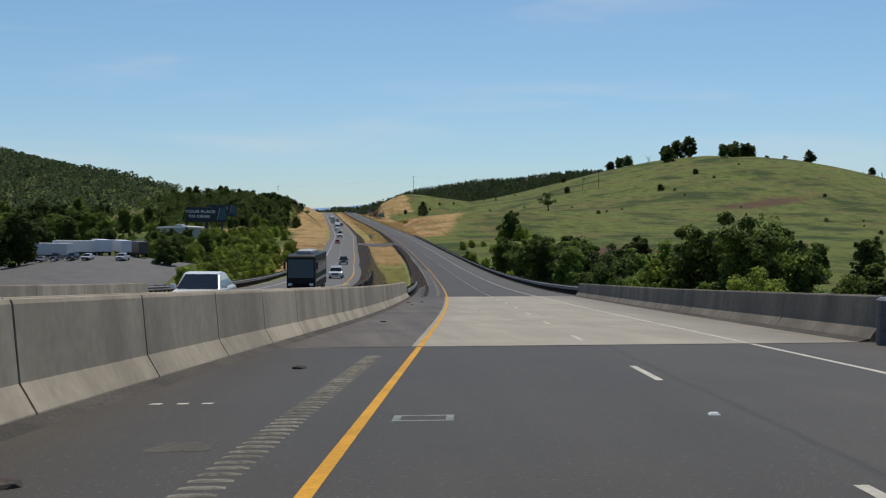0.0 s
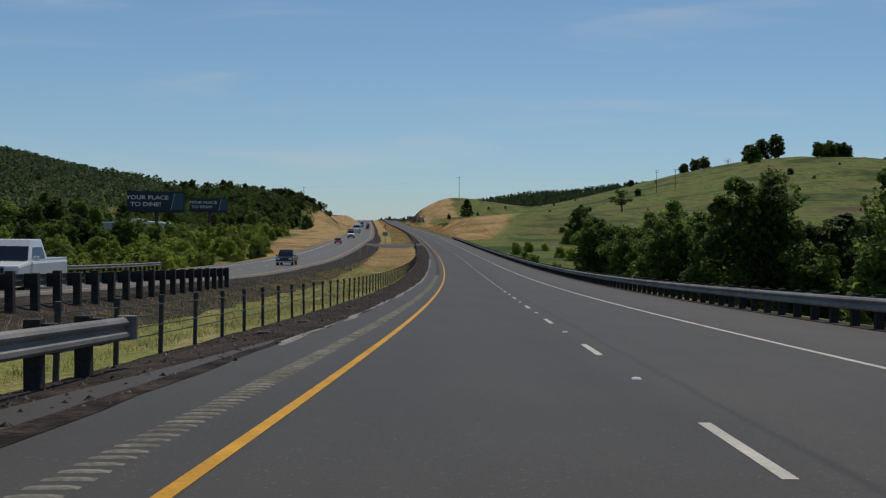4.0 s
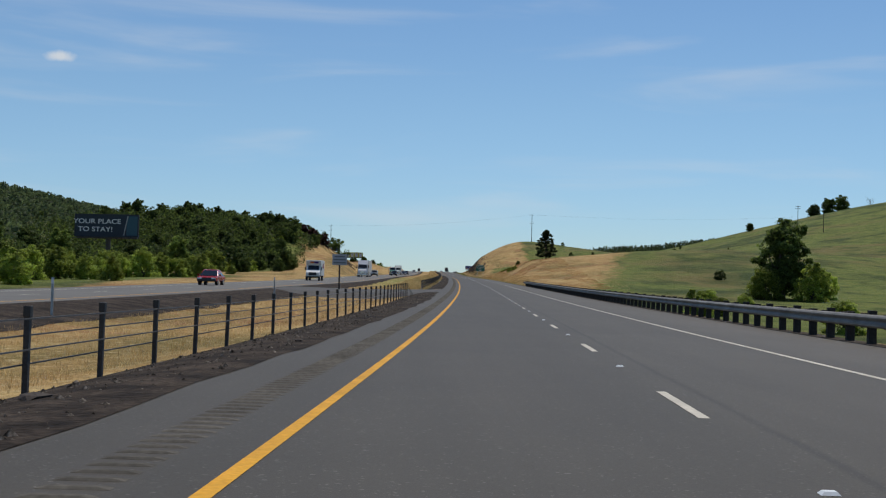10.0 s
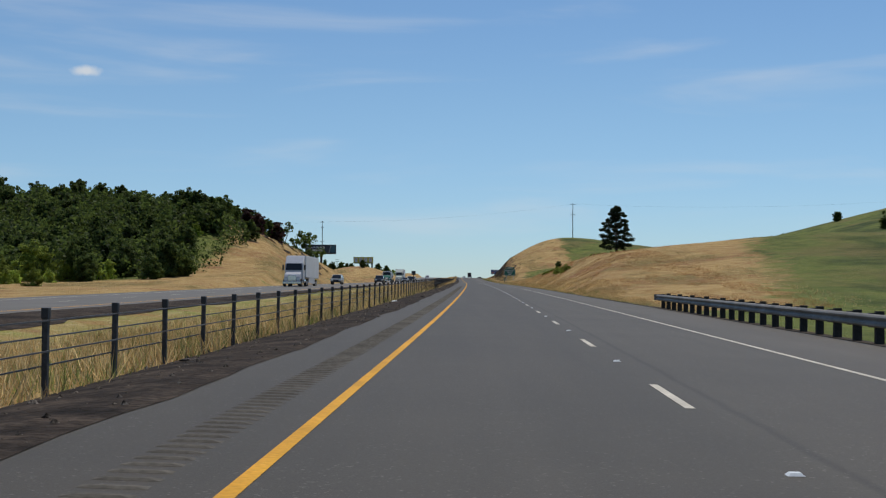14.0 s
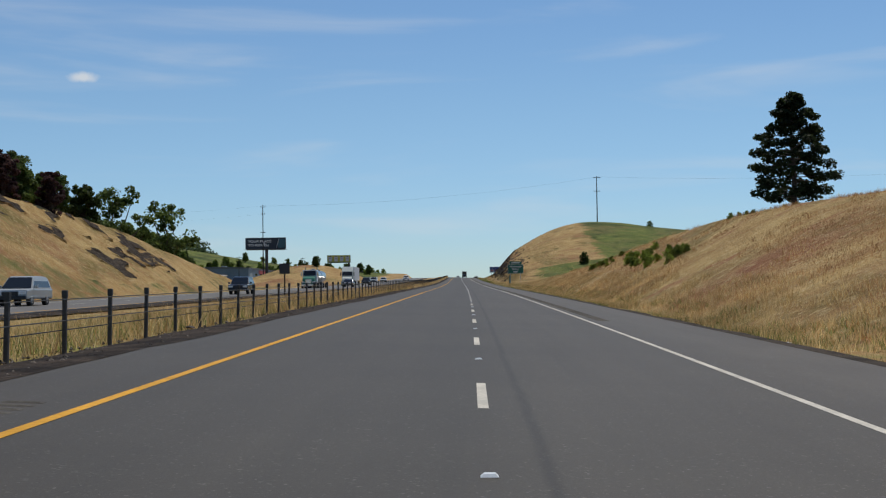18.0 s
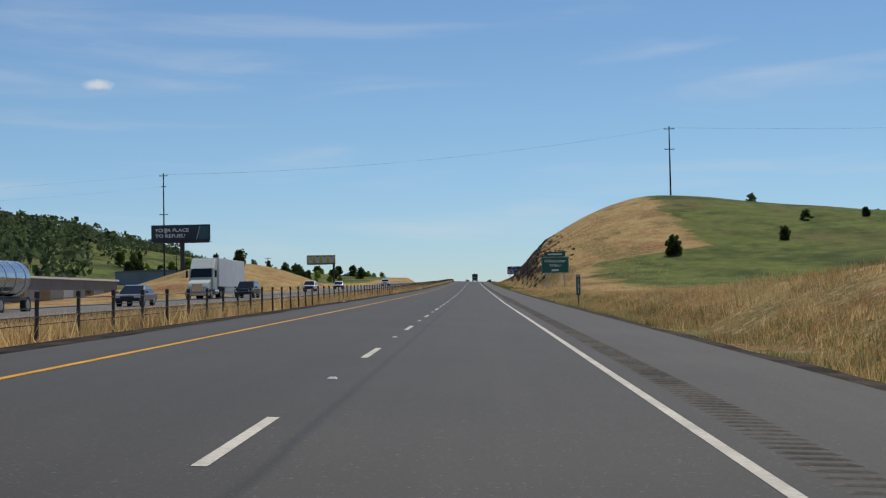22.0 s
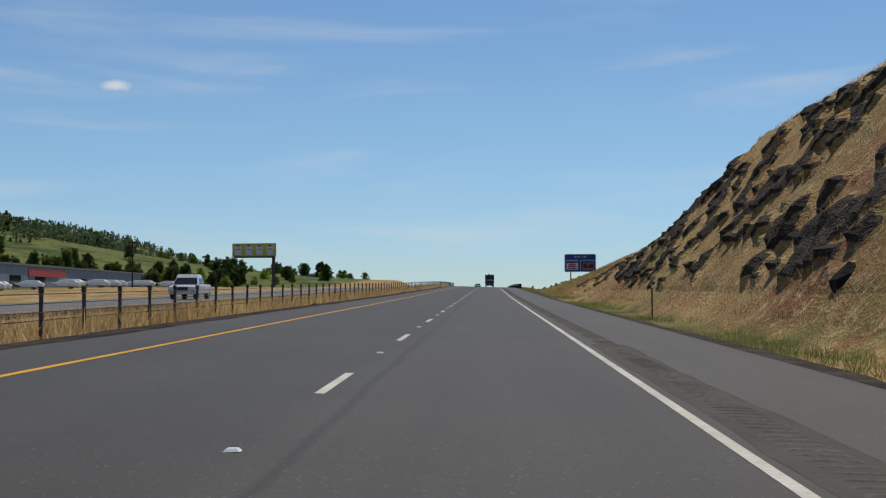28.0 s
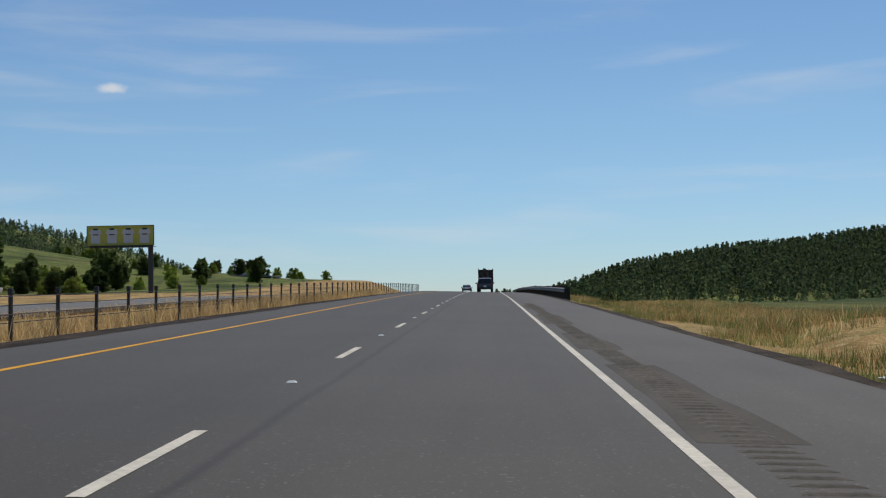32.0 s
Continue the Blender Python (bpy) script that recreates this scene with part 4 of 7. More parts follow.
def cable_barrier(y0, y1, label, pitch):
    t = thing("cable_barrier", label, "cable barrier", m=pose(float(xc(y0) + barrier_u(y0)), y0, barrier_z(float(barrier_u(y0)), y0)))
    inv = t.matrix_basis.inverted()
    k, y = 0, y0
    while y < y1:
        uu = float(barrier_u(y))
        m = inv @ pose(float(xc(y)) + uu, y, barrier_z(uu, y), 1.2 * math.sin(y * 3.7), 1.2 * math.sin(y * 2.3), heading(y))
        p = again(cable_post, m, t)
        again(cable_cap, Matrix.Identity(4), p)
        y += pitch
        k += 1
    for j, z in enumerate((0.38, 0.54, 0.72, 0.9)):
        b = bmesh.new()
        s = 0.009
        line = [inv @ Vector(p) for p in along(lambda y: float(barrier_u(y)) + (0.05 if j % 2 else -0.05), y0, y1, 6.1, lambda u, y: barrier_z(u, y) + z)]
        sweep(b, [(-s, -s), (s, -s), (s, s), (-s, s)], line)
        part("cable", b, M_CABLE, t)
    return t


cable_barrier(159.0, 456, "four-strand cable barrier on dark steel posts", 2.912)
cable_barrier(485.7, 1352, "four-strand cable barrier on dark steel posts", 2.788)
for y, uf in ((455.5, -1), (486.5, 1)):
    t = thing("cable_anchor", "cable barrier end anchored to the ground by slack cables", "barrier anchor", m=spot(float(barrier_u(y)), y - 0.02))
    for j in range(4):
        b = bmesh.new()
        rod(b, (0, 0.0, 0.38 + 0.16 * j), (0.05 * j, -uf * 6.0 if uf < 0 else -4.5, 0.04), 0.012, 0.012, 6)
        part("cable", b, M_CABLE, t)
    b = bx(-0.3, 0.3, -0.4, 0.4, -0.2, 0.08, 0.02)
    part("footing", b, M_CONCRETE, t).matrix_basis = pose(0.1, (6.0 if uf < 0 else -4.5), 0)
for o in (post_proto, block_proto, cable_post, cable_cap):
    bpy.data.objects.remove(o)


# ---- plants ----
def cards_mesh(name, quads, mat, extra=None):
    """A mesh of many small separate faces with k corners each; quads: (n, k, 3)."""
    quads = np.asarray(quads, np.float32)
    n, k = len(quads), quads.shape[1]
    me = bpy.data.meshes.new(name)
    me.vertices.add(n * k)
    me.vertices.foreach_set("co", quads.reshape(-1))
    me.loops.add(n * k)
    me.loops.foreach_set("vertex_index", np.arange(n * k, dtype=np.int32))
    me.polygons.add(n)
    me.polygons.foreach_set("loop_start", np.arange(0, n * k, k, dtype=np.int32))
    me.update(calc_edges=True)
    me.materials.append(mat)
    return me


def leaf_material(name, dark, light, rough=0.7, vary=0.35):
    m = bpy.data.materials.new(name)
    m.use_nodes = True
    n, l = m.node_tree.nodes, m.node_tree.links
    b = n["Principled BSDF"]
    b.inputs["Roughness"].default_value = rough
    b.inputs["Specular IOR Level"].default_value = 0.25
    geo, info = n.new("ShaderNodeNewGeometry"), n.new("ShaderNodeObjectInfo")
    mix = n.new("ShaderNodeMix")
    mix.data_type = "RGBA"
    mix.inputs[6].default_value, mix.inputs[7].default_value = (*dark, 1), (*light, 1)
    l.new(geo.outputs["Random Per Island"], mix.inputs[0])
    r = n.new("ShaderNodeMapRange")
    r.inputs[3].default_value, r.inputs[4].default_value = 1 - vary, 1 + vary
    l.new(info.outputs["Random"], r.inputs[0])
    mul = n.new("ShaderNodeVectorMath")
    mul.operation = "SCALE"
    l.new(mix.outputs[2], mul.inputs[0])
    tcn, pat, amt, both = n.new("ShaderNodeTexCoord"), n.new("ShaderNodeTexNoise"), n.new("ShaderNodeMapRange"), n.new("ShaderNodeMath")
    pat.inputs["Scale"].default_value, pat.inputs["Detail"].default_value = 0.28, 4.0
    amt.inputs[1].default_value, amt.inputs[2].default_value = 0.35, 0.65
    amt.inputs[3].default_value, amt.inputs[4].default_value = 0.62, 1.28
    both.operation = "MULTIPLY"
    l.new(tcn.outputs["Object"], pat.inputs["Vector"])
    l.new(pat.outputs[0], amt.inputs[0])
    l.new(amt.outputs[0], both.inputs[0])
    l.new(r.outputs[0], both.inputs[1])
    l.new(both.outputs[0], mul.inputs["Scale"])
    l.new(mul.outputs[0], b.inputs["Base Color"])
    tr = n.new("ShaderNodeBsdfTranslucent")
    l.new(mul.outputs[0], tr.inputs["Color"])
    mx = n.new("ShaderNodeMixShader")
    mx.inputs[0].default_value = 0.55
    l.new(b.outputs[0], mx.inputs[1])
    l.new(tr.outputs[0], mx.inputs[2])
    l.new(mx.outputs[0], n["Material Output"].inputs["Surface"])
    return m


M_OAK = leaf_material("dark_oak_leaves", (0.038, 0.06, 0.014), (0.15, 0.2, 0.048))
M_BUSH = leaf_material("bright_leaves", (0.15, 0.205, 0.03), (0.48, 0.56, 0.1))
M_LEAFY = leaf_material("full_leaves", (0.075, 0.115, 0.022), (0.27, 0.35, 0.075))
M_PINE = leaf_material("pine_needles", (0.022, 0.036, 0.014), (0.06, 0.082, 0.03))
M_COPPER = leaf_material("copper_leaves", (0.04, 0.02, 0.02), (0.13, 0.07, 0.06))
M_FOREST = leaf_material("far_forest", (0.045, 0.066, 0.03), (0.13, 0.17, 0.07), vary=0.0)
M_STRAW = leaf_material("straw", (0.4, 0.245, 0.09), (0.74, 0.56, 0.28), vary=0.0)
M_BLADE = leaf_material("green_blades", (0.1, 0.125, 0.03), (0.3, 0.3, 0.1), vary=0.0)
M_RUST = leaf_material("red_dry_grass", (0.3, 0.14, 0.06), (0.52, 0.29, 0.12), vary=0.0)

rng = np.random.default_rng(7)


def cloud_of_leaves(centres, radii, n, size, flat=0.75, shell=0.45):
    """Leaf cards round many clump centres; each a bent-free quad set at random."""
    out = []
    for c, r in zip(centres, radii):
        d = rng.normal(size=(n, 3))
        d /= np.linalg.norm(d, axis=1)[:, None]
        p = d * (shell + (1 - shell) * rng.random((n, 1)) ** 0.5) * r
        p[:, 2] *= flat
        p = p + c
        way = 0.55 * d + (0, 0, 0.45) + 0.55 * rng.normal(size=(n, 3))
        way /= np.linalg.norm(way, axis=1)[:, None]
        a = np.cross(way, rng.normal(size=(n, 3)))
        a /= np.linalg.norm(a, axis=1)[:, None] + 1e-9
        b = np.cross(way, a)
        s = size * (0.55 + 0.9 * rng.random((n, 1)))
        a, b = a * s, b * s * 0.7
        out.append(np.stack([p - a, p - 0.25 * a + b, p + a, p - 0.1 * a - b], 1))
    return np.concatenate(out)


def limb(bm, a, b, r0, r1, bends=3, wob=0.12):
    a, b = Vector(a), Vector(b)
    pts = [a]
    for k in range(1, bends + 1):
        f = k / bends
        off = Vector(rng.normal(size=3)) * wob * (b - a).length * (1 - f * 0.5) if k < bends else Vector((0, 0, 0))
        pts.append(a.lerp(b, f) + off)
    for k in range(bends):
        rod(bm, pts[k], pts[k + 1], r0 + (r1 - r0) * k / bends, r0 + (r1 - r0) * (k + 1) / bends, 7)


def broad_tree(label, h, w, leaf, clumps, n, size, bare=0.25, low=0.0, name="oak_tree", cat="tree", tuft=1.0):
    """A tree about h tall and w wide, standing at the origin."""
    t = thing(name, label, cat)
    cs, rs = [], []
    bm = bmesh.new()
    top = Vector((rng.normal() * 0.04 * h, rng.normal() * 0.04 * h, h * (bare + 0.15)))
    limb(bm, (0, 0, -0.4), top, 0.035 * h, 0.02 * h, 3, 0.04)
    lobes = 2 * math.pi * rng.random(3)
    for k in range(clumps):
        a = 2 * math.pi * (k * 0.618 + 0.15 * rng.random())
        f = (k + 0.5) / clumps
        z = h * (bare + low + (0.95 - bare - low) * f)
        swell = 1 + 0.2 * math.sin(2 * a + lobes[0]) + 0.16 * math.sin(3 * a + lobes[1] + 5 * f)
        rad = w / 2 * (0.8 - 0.66 * max(0.0, f - 0.35)) * swell * (0.35 + 0.6 * rng.random() ** 0.7) * (0.75 if f < 0.12 else 1)
        c = np.array([math.cos(a) * rad, math.sin(a) * rad, z + 0.05 * h * rng.normal()])
        r = w * tuft * (0.1 + 0.09 * rng.random())
        cs.append(c)
        rs.append(r)
        for _ in range(2):
            g = rng.normal(size=3) * (1, 1, 0.7)
            cs.append(c + g / np.linalg.norm(g) * r * 0.95)
            rs.append(r * (0.4 + 0.25 * rng.random()))
        if k % 2 == 0:
            limb(bm, top * (0.55 + 0.45 * rng.random()), c * 0.92, 0.014 * h, 0.004 * h)
    part("trunk", bm, M_BARK, t)
    crown = new("crown", cards_mesh("crown", cloud_of_leaves(cs, rs, n, size), leaf))
    crown.parent = t
    return t


oaks = [broad_tree("dark green oak with a broad dense crown", 9, 8.5, M_OAK, 40, 120, 0.22, 0.08) for _ in range(3)]
oaks.append(broad_tree("dark green tall oak with an uneven crown", 11, 8, M_OAK, 44, 120, 0.22, 0.12))
bushes = [broad_tree("bright green leafy bush reaching the ground", 5, 6.4, M_BUSH, 32, 150, 0.125, 0.0, 0.0, "bush", "bush") for _ in range(3)]
leafy = [broad_tree("fresh green roadside tree with a full crown", 9.5, 7.5, M_LEAFY, 44, 170, 0.15, 0.1, 0.0, "broadleaf_tree") for _ in range(3)]
thin_oak = broad_tree("open-crowned old oak with bare limbs showing", 10, 8.5, M_OAK, 22, 80, 0.16, 0.34, tuft=0.72)
copper = broad_tree("copper brown leafed tree on the hillside", 9, 7.0, M_COPPER, 36, 120, 0.2, 0.06)
scrub = [broad_tree("small dark round shrub in the grass", 1.6, 2.2, M_OAK, 12, 50, 0.1, 0.0, 0.0, "shrub", "shrub") for _ in range(2)]

pine = thing("pine_tree", "dark ponderosa pine with dense drooping boughs", "tree")
bm = bmesh.new()
limb(bm, (0, 0, -0.5), (0.1, 0, 8.6), 0.24, 0.04, 4, 0.01)
cs, rs = [], []
for k in range(96):
    f = k / 95
    z = 0.8 + 7.5 * f
    rad = (3.0 * (1 - f ** 1.7) ** 0.8 * min(1.0, 0.6 + 2.2 * f) + 0.2) * (0.35 + 0.65 * rng.random() ** 0.6)
    a = k * 2.4
    c = np.array([math.cos(a) * rad, math.sin(a) * rad, z + 0.15 * rng.normal()])
    cs.append(c)
    rs.append(0.72 - 0.3 * f)
    limb(bm, (0, 0, z - 0.2), c, 0.05, 0.015, 2, 0.05)
part("trunk", bm, M_BARK, pine)
new("crown", cards_mesh("crown", cloud_of_leaves(cs, rs, 150, 0.12, 0.6, 0.15), M_PINE)).parent = pine

dead = thing("dead_tree", "leafless grey dead tree on the hill", "tree")
bm = bmesh.new()
limb(bm, (0, 0, -0.3), (0.3, 0, 5), 0.22, 0.1)
for k in range(14):
    a, z = k * 2.4, 2.2 + 0.25 * k
    e = Vector((math.cos(a) * 2.4, math.sin(a) * 2.4, z + 1.9))
    limb(bm, (0.2, 0, z), e, 0.07, 0.02)
    limb(bm, e * 0.8, e + Vector((0.6, 0.3, 0.7)), 0.03, 0.01, 2)
part("trunk", bm, material("dead_wood", (0.2, 0.18, 0.16), 0.9), dead)
protos = oaks + bushes + leafy + scrub + [thin_oak, copper, pine, dead]


def plant(proto, x, y, s=1.0, sink=0.15, group="", turn=None, stretch=1.0):
    z = float(land(np.array(x), np.array(y)))
    r = rng.random() * 360 if turn is None else turn
    o = copy_thing(proto, pose(x, y, z - sink, 0, 0, r) @ Matrix.Diagonal((s, s, s * stretch, 1)))
    if group:
        o["group"] = group
    return o


def sow(n, x0, x1, y0, y1, protos_, s0, s1, group, keep=None, gap=3.0):
    """Scatters plants over a stretch of land, x counted from the dashes."""
    done, tries = [], 0
    while len(done) < n and tries < n * 30:
        tries += 1
        y = y0 + (y1 - y0) * rng.random()
        u = x0 + (x1 - x0) * rng.random()
        if keep and not keep(u, y):
            continue
        if any((u - a) ** 2 + (y - b) ** 2 < gap**2 for a, b in done):
            continue
        done.append((u, y))
        plant(protos_[int(rng.integers(len(protos_)))], float(xc(y)) + u, y, s0 + (s1 - s0) * rng.random(), group=group)


beyond = lambda w: (lambda u, y: u < float(opp(y)) - 7.5 - w)
# the wooded hill on the far side
sow(70, -135, -50, 690, 850, oaks, 0.45, 0.7, "oaks of the wooded hill", lambda u, y: u < float(opp(y)) - 7.5 - (25 if y > 765 else 15), 3.2)
sow(34, -84, -46, 672, 765, oaks[:3], 0.38, 0.58, "oaks of the wooded hill", beyond(14), 3.0)
sow(12, -64, -50, 760, 835, oaks[:3], 0.4, 0.65, "oaks of the wooded hill", beyond(20), 4.0)
sow(24, -66, -54, 655, 770, bushes, 0.3, 0.55, "bushes under the oaks", beyond(13), 2.6)
sow(22, -66, -50, 764, 824, oaks, 0.45, 0.68, "oaks of the wooded hill", beyond(17), 3.4)
# low growth beside the far carriageway
in_yard = lambda u, y: -76 < float(xc(y)) + u < -36 and y < 350
sow(64, -78, -41, 318, 455, bushes, 0.55, 0.95, "bushes beside the far carriageway", lambda u, y: u < float(opp(y)) - 13.5 and not in_yard(u, y), 3.2)
sow(56, -82, -48, 455, 610, bushes, 0.5, 0.85, "bushes beside the far carriageway", lambda u, y: u < float(opp(y)) - 7.5 - 16 and not (-86 < u < -66 and 470 < y < 492), 3.6)
sow(26, -110, -64, 300, 470, leafy + oaks[:1], 0.6, 0.9, "trees in the valley", lambda u, y: u < float(opp(y)) - 35.5 and not in_yard(u, y), 5.0)
sow(14, -56, -38, 228, 318, bushes, 0.6, 0.95, "bushes beside the far carriageway", lambda u, y: u < float(opp(y)) - 14.5 and not in_yard(u, y), 3.6)
sow(18, -150, -105, 330, 480, leafy + oaks, 1.1, 1.5, "trees in the valley", None, 8.0)
sow(34, -260, -120, 480, 760, oaks + leafy, 1.0, 1.45, "trees in the valley", None, 8.0)
sow(14, -110, -95, 150, 330, oaks + leafy, 1.0, 1.3, "trees in the valley", None, 8.0)
sow(16, -120, -62, 600, 690, bushes + leafy[:1], 0.7, 1.0, "bushes round the billboards", lambda u, y: u < -62 and not (-98 < u < -68 and y > 600), 5.0)
# trees below the outer shoulder
sow(46, 15, 46, 112, 318, leafy + oaks[:1], 0.55, 0.85, "trees below the outer shoulder", None, 4.6)
sow(14, 14, 20, 205, 305, leafy + bushes, 0.75, 1.05, "trees below the outer shoulder", None, 4.0)
sow(32, 13, 40, 55, 120, leafy, 0.62, 0.84, "trees below the outer shoulder", None, 3.6)
sow(12, 12, 18, 45, 130, bushes, 0.6, 0.9, "bushes below the outer shoulder", None, 3.0)
sow(4, 13, 18, 366, 408, bushes, 0.5, 0.7, "bushes below the outer shoulder", None, 3.5)
sow(6, 16, 42, 428, 525, bushes, 0.4, 0.7, "bushes below the outer shoulder", None, 4.5)
sow(14, 60, 130, 250, 420, oaks + leafy, 0.8, 1.1, "trees in the side valley", None, 9.0)
for u, y, s in ((18, 268, 1.15), (21.5, 276, 1.3), (17, 285, 0.95), (25, 262, 1.25), (16.5, 296, 0.9), (20, 303, 0.95), (29, 272, 1.3), (22, 150, 0.8), (26, 158, 0.9), (21, 166, 0.75), (29, 172, 0.9), (24, 182, 0.85), (20, 190, 0.7), (31, 185, 0.9)):
    plant(leafy[int(y) % 3], float(xc(y)) + u, y, s, group="trees below the outer shoulder")
for u, y, p, s in ((17, 196, leafy[1], 0.95), (21, 205, oaks[0], 1.0), (25, 212, leafy[0], 1.1), (18, 216, oaks[2], 0.95), (29, 222, oaks[3], 1.0), (22, 226, leafy[2], 1.1), (17, 232, leafy[0], 0.95), (26, 238, oaks[1], 1.1), (20, 243, leafy[1], 1.05), (32, 246, oaks[0], 1.15), (17, 250, oaks[2], 0.95), (24, 254, leafy[2], 1.15), (34, 232, leafy[1], 1.1), (38, 255, oaks[3], 1.1)):
    plant(p, float(xc(y)) + u, y, s, group="trees below the outer shoulder")
plant(oaks[3], 90, 569, 1.12, group="oaks of the green hill")
for x, y, s in ((86, 566, 1.0), (93, 563, 1.1), (97, 571, 0.9)):
    plant(bushes[int(x) % 3], x, y, s, group="bushes round the lone oak")
# single trees of the green hill
for x, y, p, s in ((350, 1164, oaks[3], 1.9), (340, 1172, oaks[0], 1.9), (329, 1165, oaks[1], 1.7), (318, 1120, oaks[2], 1.6), (293, 1234, oaks[1], 1.2), (305, 1212, oaks[0], 1.2), (300, 1222, oaks[2], 1.3),
                   (348, 1238, oaks[3], 0.95), (395, 1170, oaks[0], 1.7), (404, 1166, oaks[2], 1.8), (388, 1160, oaks[1], 1.4), (412, 1172, oaks[3], 1.3), (430, 1180, oaks[1], 0.8), (452, 1190, thin_oak, 1.2), (470, 1185, oaks[2], 1.2), (495, 1170, thin_oak, 0.7),
                   (372, 1100, oaks[1], 1.3), (360, 1096, oaks[3], 1.2), (432, 1080, oaks[0], 1.2), (470, 1040, oaks[2], 0.8), (236, 1180, oaks[1], 0.7), (141, 752, thin_oak, 1.25), (205, 1010, oaks[0], 0.6), (250, 900, oaks[2], 0.6), (300, 980, oaks[1], 0.55)):
    plant(p, x, y, s * 1.1, group="oaks of the green hill", stretch=0.78)
plant(dead, 330, 1230, 1.1)
plant(pine, 66.6, 745.5, 1.05, 0.1)
plant(oaks[2], 76, 1001, 0.36, group="bushes of the mast hill")
plant(oaks[0], 96, 1012, 0.25, group="bushes of the mast hill")
plant(oaks[1], 118, 1040, 0.22, group="bushes of the mast hill")
plant(oaks[1], -4.6, 1068, 0.4, 0.3)
sow(46, 50, 330, 480, 1200, scrub, 0.5, 1.5, "scrub on the green slopes", None, 8.0)
sow(34, 13.2, 17.0, 736, 768, bushes, 0.09, 0.16, "shrubs on the knoll", lambda u, y: abs(u - 14.9 - 0.04 * (y - 755)) < 1.2, 0.7)
sow(12, 13.5, 16.5, 776, 794, bushes, 0.09, 0.15, "shrubs on the knoll", None, 0.8)
sow(7, 19, 26, 742, 748, bushes, 0.07, 0.11, "shrubs under the pine", None, 1.2)
for x, y, p, s in ((-3.5, 846, thin_oak, 1.25), (-10, 842, thin_oak, 1.35), (-7, 844, oaks[1], 0.65), (-16, 838, oaks[2], 0.8), (-2, 850, scrub[0], 1.4), (-24, 838, oaks[0], 0.6)):
    plant(p, x, y, s, 0.6, "trees at the end of the wooded hill")
sow(5, -43, -40, 395, 420, scrub, 0.9, 1.3, "shrubs on the verge", beyond(5), 4)
for x, y, s in ((-3.5, 789, 0.5), (-7, 785, 0.55), (-10.5, 790, 0.6), (-14, 781, 0.5)):
    plant(copper, x, y, s, 0.4, "copper-leaved trees")
# growth behind the dealer's yard and under the yellow billboard
sow(30, -190, -110, 1390, 1520, oaks + bushes + leafy, 0.5, 0.85, "trees behind the yard", None, 5.0)
sow(28, -128, -80, 1434, 1505, oaks + bushes, 0.45, 0.75, "trees behind the yard", None, 3.0)
sow(36, -130, -62, 1450, 1720, oaks + bushes + bushes, 0.45, 0.85, "trees behind the yard", None, 6.0)
sow(60, -420, -110, 1480, 2200, bushes + bushes + leafy, 0.5, 1.0, "trees on the far slope", None, 14.0)
for p in protos:
    for o in (*p.children_recursive, p):
        bpy.data.objects.remove(o)


# far woods, one sheet of foliage for each hill
def far_wood(name, n, cx, cy, sx, sy, tall, conifer, label, keep=None, k=34, leaf=1.0, mat=None):
    xs, ys_ = cx + sx * rng.normal(size=n), cy + sy * rng.normal(size=n)
    ok = (ys_ < 4600) & (np.abs(xs) < 2300)
    if keep is not None:
        ok &= keep(xs, ys_)
    xs, ys_ = xs[ok], ys_[ok]
    zs = land(xs, ys_)
    quads = []
    for x, y, z in zip(xs, ys_, zs):
        h = tall * (0.6 + 0.6 * rng.random())
        f = rng.random((k, 1))
        a = rng.random((k, 1)) * 2 * math.pi
        w = h * (0.2 * (1.05 - f) if conifer else 0.42 * np.sqrt(np.clip(1 - (2 * f - 0.9) ** 2, 0.05, 1)))
        p = np.concatenate([np.cos(a) * w, np.sin(a) * w, f * h], 1) + (x, y, z - 0.3)
        d, e = rng.normal(size=(k, 3)), rng.normal(size=(k, 3))
        s = h * (0.085 if conifer else 0.12) * leaf
        d, e = d / np.linalg.norm(d, axis=1)[:, None] * s, e / np.linalg.norm(e, axis=1)[:, None] * s
        quads.append(np.stack([p - d, p + e, p + d, p - e], 1))
    tagged(new(name, cards_mesh(name, np.concatenate(quads), mat or M_FOREST)), label, "forest", kind="stuff")


far_wood("oak_thicket", 1500, -45, 750, 26, 42, 4.6, False, "dense dark oak thicket over the wooded hill", lambda x, y: (x - xc(y) < opp(y) - 7.5 - np.where(y > 765, 25, 15)) & (y > 680) & (y < 845), 90, 0.6, M_OAK)
far_wood("hill_forest", 6500, -500, 1780, 230, 400, 13, False, "dense dark green woods over a far hill", lambda x, y: (x < 43 - 0.40 * (y - 1022)) & (x < -100))
far_wood("slope_woods", 3600, -330, 2050, 150, 300, 9, False, "dark oak woods along the top of the slope", lambda x, y: (x > 20 - 0.44 * (y - 1022)) & (x < -70 - 0.14 * (y - 1022)) & (land(x, y) > 17 + 6 * lumps(x, y, 90)))
far_wood("ridge_forest", 2600, -560, 2850, 150, 430, 11, True, "dark conifers along a far ridge", lambda x, y: x < -190)
far_wood("valley_forest", 500, -330, 1150, 120, 330, 11, False, "scattered woods on the valley side", lambda x, y: (x < -150))
far_wood("conifer_hill", 9000, 560, 3020, 330, 230, 21, True, "dark conifer forest over a far hill", lambda x, y: x > 20)
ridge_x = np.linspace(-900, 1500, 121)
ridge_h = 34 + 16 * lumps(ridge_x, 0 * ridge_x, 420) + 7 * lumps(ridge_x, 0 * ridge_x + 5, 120)
